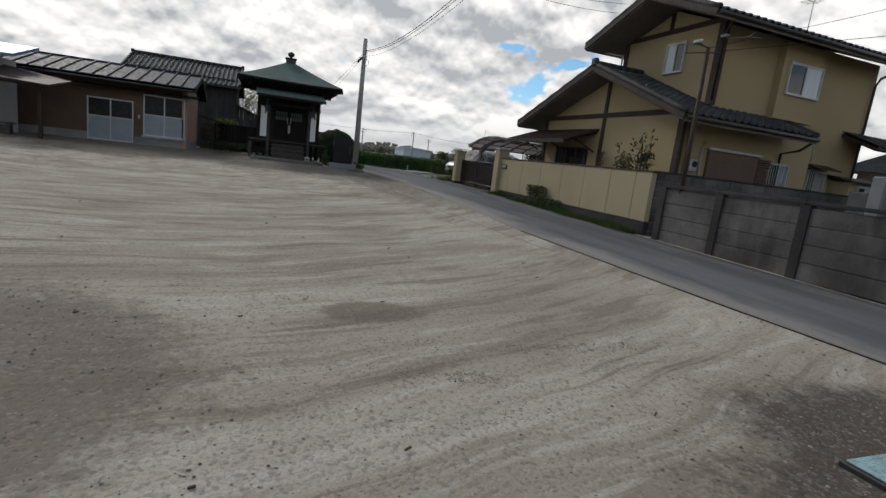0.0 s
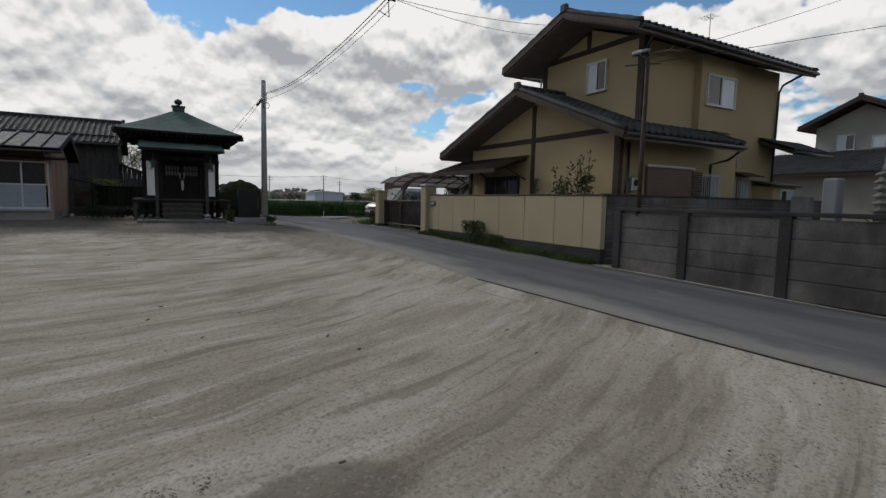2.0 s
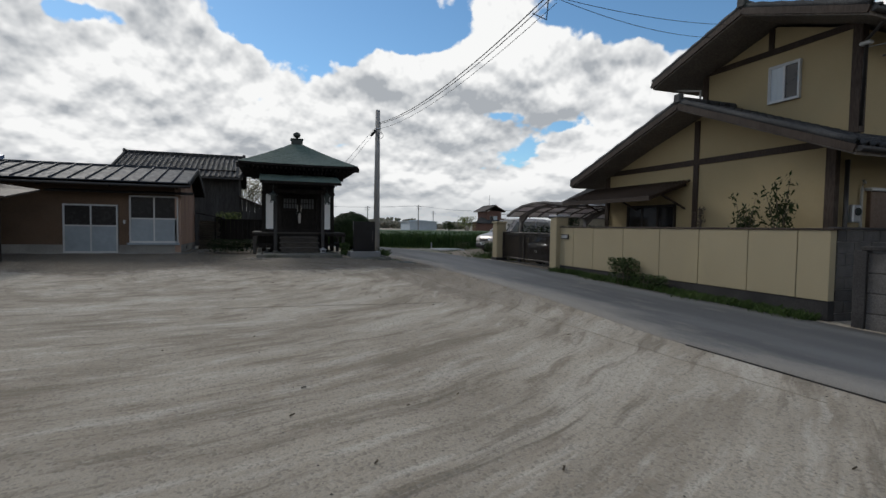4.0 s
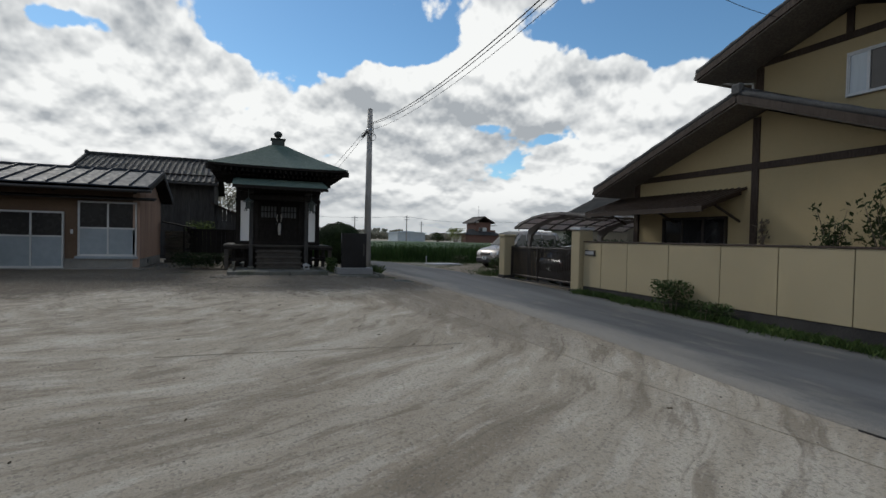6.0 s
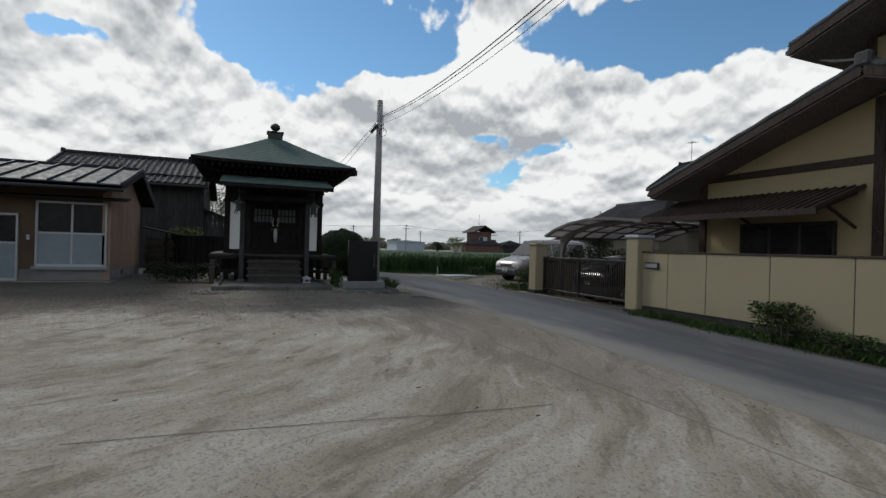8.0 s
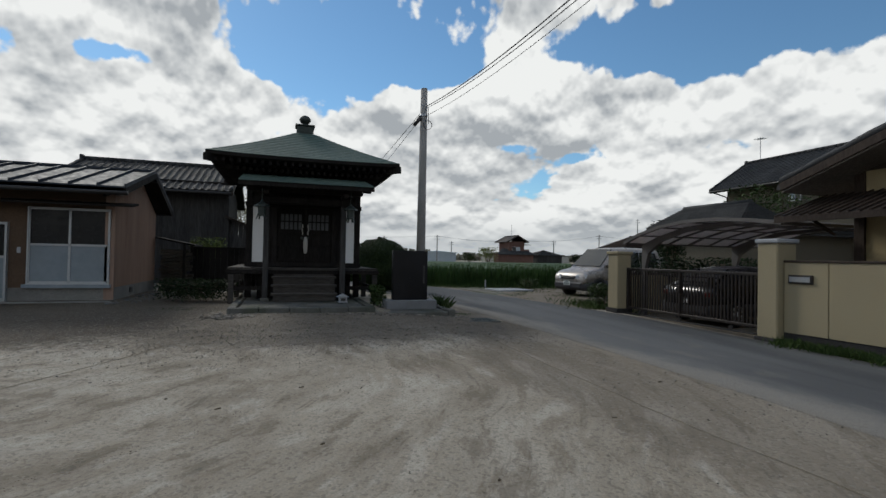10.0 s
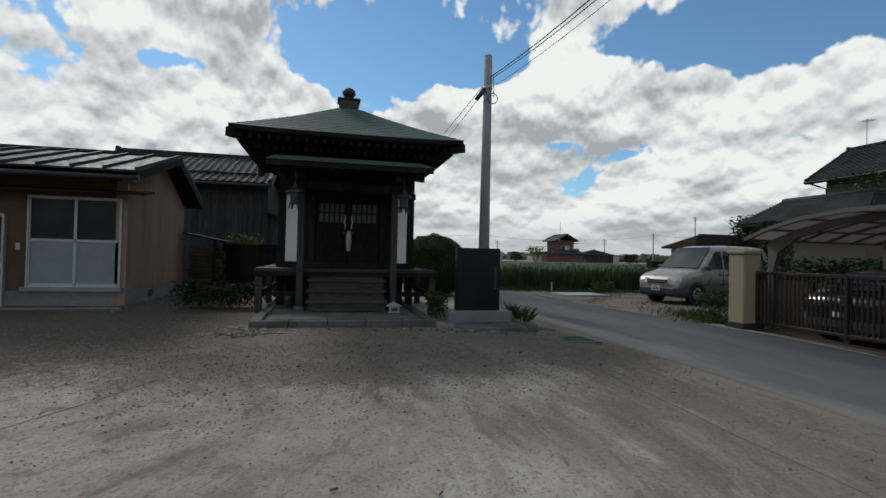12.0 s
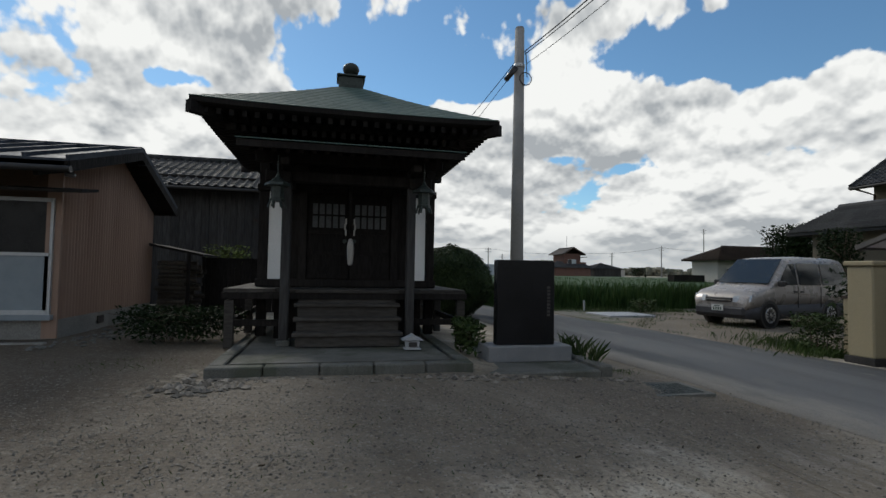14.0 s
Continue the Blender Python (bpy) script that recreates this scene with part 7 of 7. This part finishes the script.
    part("eave", slab(bmesh.new(), [(15.7, 4.3, 4.15), (20.7, 4.3, 4.15), (18.2, 3.0, 5.4)], (0, 0, -0.1)), COPPER, tm)
    part("soffit", slab(bmesh.new(), [(15.75, -0.95, 4.05), (20.6, -0.95, 4.05), (20.6, 4.25, 4.05), (15.75, 4.25, 4.05)], (0, 0, -0.06)), TIMBER, tm)
    for k in range(18):
        part("rafter_end", B(15.72, 16.5, -0.9 + k * 0.29, -0.82 + k * 0.29, 3.92, 3.99), TIMBER, tm)


# ---- neighbouring and distant houses ----


def hip(parent, x0, x1, y0, y1, ze, zr, ridge_axis, mat=TILE, inset=None):
    """A plain hipped roof with courses."""
    ins = min(x1 - x0, y1 - y0) / 2 if inset is None else inset
    mx, my = (x0 + x1) / 2, (y0 + y1) / 2
    r0, r1 = ((mx, y0 + ins), (mx, y1 - ins)) if ridge_axis == "y" else ((x0 + ins, my), (x1 - ins, my))
    c = [(x0, y0, ze), (x1, y0, ze), (x1, y1, ze), (x0, y1, ze)]
    a, b = (*r0, zr), (*r1, zr)
    faces = ((c[3], c[0], a, b), (c[0], c[1], a), (c[1], c[2], b, a), (c[2], c[3], b)) if ridge_axis == "y" else ((c[0], c[1], b, a), (c[1], c[2], b), (c[2], c[3], a, b), (c[3], c[0], a))
    for f in faces:
        part("roof_slope", slab(bmesh.new(), f, (0, 0, -0.12)), mat, parent)
        e0, e1 = Vector(f[0]), Vector(f[1])
        tops = [Vector(p) for p in f[2:]]
        n = 14
        bm = bmesh.new()
        for k in range(n):
            t = k / n
            p, q = e0.lerp(tops[-1], t), e1.lerp(tops[0], t)
            beam(bm, p + Vector((0, 0, 0.02)), q + Vector((0, 0, 0.02)), 0.12, 0.05)
        tagged(part("roof_tiles", bm, mat, parent), kind="stuff")
    part("ridge_cap", tube(bmesh.new(), [a, b], 0.12, 8), mat, parent)


def neighbours():
    h = thing("olive_house", (27, 26, 0.3), "two-storey olive-brown house with grey tiled roof", "house")
    part("wall", B(25.2, 31, 23.5, 33.0, 0.1, 5.75), OLIVE_WALL, h)
    gable_roof(h, "y", 22.9, 33.5, 24.45, 27.2, 30.5, 5.7, 7.45, 0.15, soffit=TIMBER)
    sash(h, "x", 25.2, 28.7, 29.3, 4.75, 5.15, -1)
    sash(h, "x", 25.2, 26.9, 27.6, 4.75, 5.3, -1)
    part("wing_wall", B(17.6, 19.3, 25.4, 29.4, 0.1, 3.1), OLIVE_WALL, h)
    hip(h, 17.05, 19.85, 24.9, 29.9, 3.1, 3.98, "y", inset=0.8)
    part("wing_wall", B(19.31, 25.2, 26.4, 28.8, 0.1, 2.9), OLIVE_WALL, h)
    hip(h, 19.0, 25.2, 25.8, 29.3, 2.9, 3.6, "x")
    part("downpipe", tube(bmesh.new(), [(24.5, 33.3, 5.6), (25.1, 32.9, 5.3), (25.12, 32.9, 0.5)], 0.05, 8), TIMBER, h)
    aer = bmesh.new()
    tube(aer, [(27.2, 32.6, 7.4), (27.2, 32.6, 8.9)], 0.02, 6)
    for k in range(5):
        beam(aer, (27.0 + 0.1 * k, 32.3, 8.8), (27.0 + 0.1 * k, 32.9, 8.8), 0.015, 0.015)
    beam(aer, (26.95, 32.6, 8.8), (27.5, 32.6, 8.8), 0.015, 0.015)
    solo("roof_aerial", aer, STEEL, "thin television aerial on the olive house", "aerial")
    w = thing("garden_block_wall", (14.5, 22.9, 0.3), "pale rendered garden wall behind the carport", "wall", kind="structure")
    part("wall", B(14.0, 17.5, 17.4, 17.55, 0.1, 1.9), STUCCO, w)
    n = thing("pale_house", (37, 14.5, 0.3), "two-storey pale grey house with hipped lower roof", "house")
    part("wall", gable_wall(34, 42, 12.4, 16.8, 0.1, 6.0, 14.5, 7.1), HOUSE_WALL, n)
    gable_roof(n, "x", 33.2, 42.6, 11.6, 14.5, 17.4, 6.0, 7.35, 0.15)
    sash(n, "x", 34, 14.9, 15.7, 4.7, 5.5, -1)
    sash(n, "x", 34, 13.0, 14.1, 4.75, 5.35, -1)
    sash(n, "y", 12.4, 35.0, 35.7, 4.6, 5.4, -1)
    sash(n, "y", 12.4, 37.0, 38.2, 4.2, 5.5, -1)
    part("lower_wall", B(30.5, 34, 10.8, 18.2, 0.1, 3.3), HOUSE_WALL, n)
    part("lower_roof", slab(bmesh.new(), [(29.6, 10.4, 3.2), (29.6, 18.8, 3.2), (34, 18.8, 4.6), (34, 10.4, 4.6)], (0, 0, -0.12)), TIMBER, n)
    tiled_slope(n, (29.6, 10.4, 3.2), (29.6, 18.8, 3.2), (34, 10.4, 4.6))
    mast = bmesh.new()
    tube(mast, [(38, 14.5, 7.3), (38, 14.5, 10.6)], 0.03, 6)
    beam(mast, (38, 13.6, 10.2), (38, 15.4, 10.2), 0.03, 0.03)
    beam(mast, (38, 13.9, 9.4), (38, 15.1, 9.4), 0.03, 0.03)
    solo("roof_mast", mast, STEEL, "tall aerial mast on the pale house", "aerial")
    c = thing("white_bungalow", (34, 48, 0.3), "low white bungalow with brown roof beyond the lot", "house")
    part("wall", B(29.1, 39.6, 46.9, 49.6, 0.0, 2.8), PALE_WALL, c)
    hip(c, 28.6, 40.2, 46.2, 50.2, 2.75, 3.75, "x", TIMBER)
    sash(c, "y", 46.9, 29.8, 31.4, 0.6, 2.1, -1)
    part("garage", B(24.9, 27.4, 46.2, 46.9, 0.0, 1.55), OLD_WOOD, c)
    r = thing("red_brown_house", (58, 130, 0.3), "narrow red-brown house standing in the fields", "house")
    part("wall", B(56.6, 61.0, 128, 134, 0.0, 6.2), RED_WALL, r)
    part("wing_wall", B(53.4, 63.2, 127, 130, 0.0, 3.0), RED_WALL, r)
    gable_roof(r, "y", 127, 135, 55.8, 58.8, 61.8, 6.1, 7.7, 0.2, tiles=(False, False))
    part("wing_roof", slab(bmesh.new(), [(52.8, 126.4, 2.9), (63.8, 126.4, 2.9), (61, 129, 4.4), (55, 129, 4.4)], (0, 0, -0.15)), TILE, r)
    sash(r, "y", 128, 57.6, 59.8, 3.7, 4.8, -1)
    part("balcony", B(61.0, 62.5, 128, 131, 3.2, 4.2), RED_WALL, r)
    part("balcony_roof", B(60.9, 62.8, 127.8, 131.2, 5.4, 5.5), TILE, r)
    part("aerial", tube(bmesh.new(), [(58.8, 131, 7.6), (58.8, 131, 10.8)], 0.05, 5), STEEL, r)
    far = [("pale_blue_shed", 38.5, 46.5, 140, 150, 3.1, BLUE_WALL, "long pale blue metal shed across the field"), ("grey_shed", 66.5, 74.0, 131, 138, 2.8, BOARD, "grey board shed across the field"),
           ("far_house", 18, 24, 190, 198, 4.5, PALE_WALL, "pale far house beyond the barley"), ("far_house", 26, 33, 215, 222, 4.0, PALE_WALL, "pale far house beyond the barley"), ("far_house", 95, 108, 230, 240, 3.5, PALE_WALL, "pale far house beyond the barley"),
           ("far_house", 120, 135, 225, 240, 3.5, PALE_WALL, "pale far house beyond the barley"), ("far_house", 0, 9, 230, 240, 4.5, PALE_WALL, "pale far house beyond the barley")]
    for nm, x0, x1, y0, y1, z, mat, lab in far:
        t = thing(nm, ((x0 + x1) / 2, (y0 + y1) / 2, 0), lab, "shed" if "shed" in nm else "house")
        part("wall", B(x0, x1, y0, y1, -0.2, z), mat, t)
        hip(t, x0 - 0.4, x1 + 0.4, y0 - 0.4, y1 + 0.4, z, z + (0.5 if "blue" in nm else 1.4), "x", TILE if "blue" not in nm else BLUE_WALL)
    rnd = random.Random(21)
    for x, y, top in ((38.6, 132, 7.4), (25, 132, 6.8), (99.5, 132, 14.0), (86.5, 132, 9.0), (72, 132, 7.0), (66, 140, 7.2), (120, 150, 10), (15, 150, 7.5), (52, 160, 7.0), (4, 140, 7.5), (150, 160, 10)):
        p = thing("far_pole", (x, y, 0.1), "thin grey power pole far across the fields", "utility pole", "far power poles")
        part("shaft", tube(bmesh.new(), [(x, y, 0), (x, y, top)], [0.17, 0.11], 6), POLE_MAT, p)
        for dz in (0.5, 1.1):
            part("crossarm", B(x - 0.8, x + 0.8, y - 0.05, y + 0.05, top - dz, top - dz + 0.12), STEEL, p)
    for a, b in (((4, 140, 7.2), (38.6, 132, 7.2)), ((38.6, 132, 7.2), (66, 140, 7.0)), ((66, 140, 7.0), (86.5, 132, 8.6)), ((86.5, 132, 8.6), (150, 160, 9.6))):
        solo("far_cable", tube(bmesh.new(), sagging(a, b, 0.7), 0.03, 4), CABLE, "thin power line far across the fields", "cable", group="far cables")
    # wooded skyline
    v, f = [], []
    for layer, (dist, h0, n) in enumerate(((420, 6.5, 4200), (560, 10, 4200))):
        for _ in range(n):
            a = rnd.uniform(-0.9, 1.25)
            cx, cy = dist * math.sin(a), dist * math.cos(a)
            top = h0 * (0.45 + 0.55 * abs(noise.noise((a * 9, layer * 3.0, 0.5))) * 2)
            z, s = rnd.uniform(0, 1) * top, rnd.uniform(1.2, 2.6)
            k = len(v)
            u = Vector((rnd.gauss(0, 1), rnd.gauss(0, 1), rnd.gauss(0, 1))).normalized()
            w = u.orthogonal().normalized()
            q = u.cross(w)
            c = Vector((cx + rnd.uniform(-6, 6), cy + rnd.uniform(-6, 6), z))
            v += [tuple((c + d * s) * PLAN) for d in (u, w, q, -u, -w, -q)]
            f += [(k, k + 1, k + 2), (k, k + 2, k + 4), (k, k + 4, k + 5), (k, k + 5, k + 1), (k + 3, k + 2, k + 1), (k + 3, k + 4, k + 2), (k + 3, k + 5, k + 4), (k + 3, k + 1, k + 5)]
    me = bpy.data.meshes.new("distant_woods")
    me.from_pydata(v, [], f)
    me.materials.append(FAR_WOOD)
    tagged(new("distant_woods", me), "low wooded skyline beyond the fields, haze in its colour", "woods", kind="stuff")
    tr = [(51, 128, 4.2, LEAF_YELLOW), (48.5, 135, 3.0, LEAF), (77, 128, 3.0, LEAF_DARK)]
    for k, (x, y, hh, mt) in enumerate(tr):
        leafy("field_tree", (x, y, 0.1), hh, (hh * 0.55, hh * 0.5), 900, 0.25, mt, "low spreading tree by the far houses", "tree", 4, 30 + k, 0.4, 0.12, 1)


def street_lamp():
    s = thing("lamp_post", (8.8, 8.35, 0.1), "thin dark steel post with a small lamp head beside the wall", "lamp post")
    part("post", tube(bmesh.new(), [(8.8, 8.35, 0.0), (8.32, 7.93, 4.02)], [0.045, 0.038], 10), TIMBER, s)
    part("lamp_arm", tube(bmesh.new(), [(8.32, 7.93, 4.0), (8.2, 8.02, 4.06), (8.08, 8.1, 4.07)], 0.015, 6), BLACK_PAINT, s)
    part("lamp_head", slab(bmesh.new(), [(8.02, 8.02, 4.05), (8.16, 8.16, 4.05), (8.28, 8.06, 4.09), (8.14, 7.92, 4.09)], (0, 0, 0.05)), ALU, s, "white lamp head", bevel=0.01)
    part("bracket", tube(bmesh.new(), [(8.05, 8.2, 3.9), (8.32, 7.95, 3.92), (8.5, 7.8, 3.92)], 0.012, 6), BLACK_PAINT, s)
    lot = thing("concrete_cover", (8.9, 27.4, 0.4), "pale flat concrete cover at the field edge", "concrete cover")
    part("slab", slab(bmesh.new(), [(8.3, 26.9, 0.40), (9.7, 27.0, 0.40), (9.6, 28.1, 0.40), (8.2, 28.0, 0.40)], (0, 0, 0.07)), GRANITE, lot, bevel=0.01)
    st = thing("marker_stake", (8.55, 28.75, 0.4), "short white marker stake at the field edge", "stake")
    part("shaft", B(8.53, 8.57, 28.73, 28.77, 0.35, 0.75), GRANITE, st)


street_lamp()
van()
dark_car()
carport()
pole_and_wires()
rope([(4.05, 18.0), (4.1, 14.5), (4.35, 10.2), (4.8, 6.6)], "thin parking rope pinned along the ground")
rope([(-0.3, 12.25), (3.35, 12.05)], "thin parking rope pinned across the ground")
rope([(-1.6, 16.0), (-0.35, 18.0)], "pale frayed rope end lying on the ground")
lids()
plants()
cemetery()
neighbours()
pebbles()
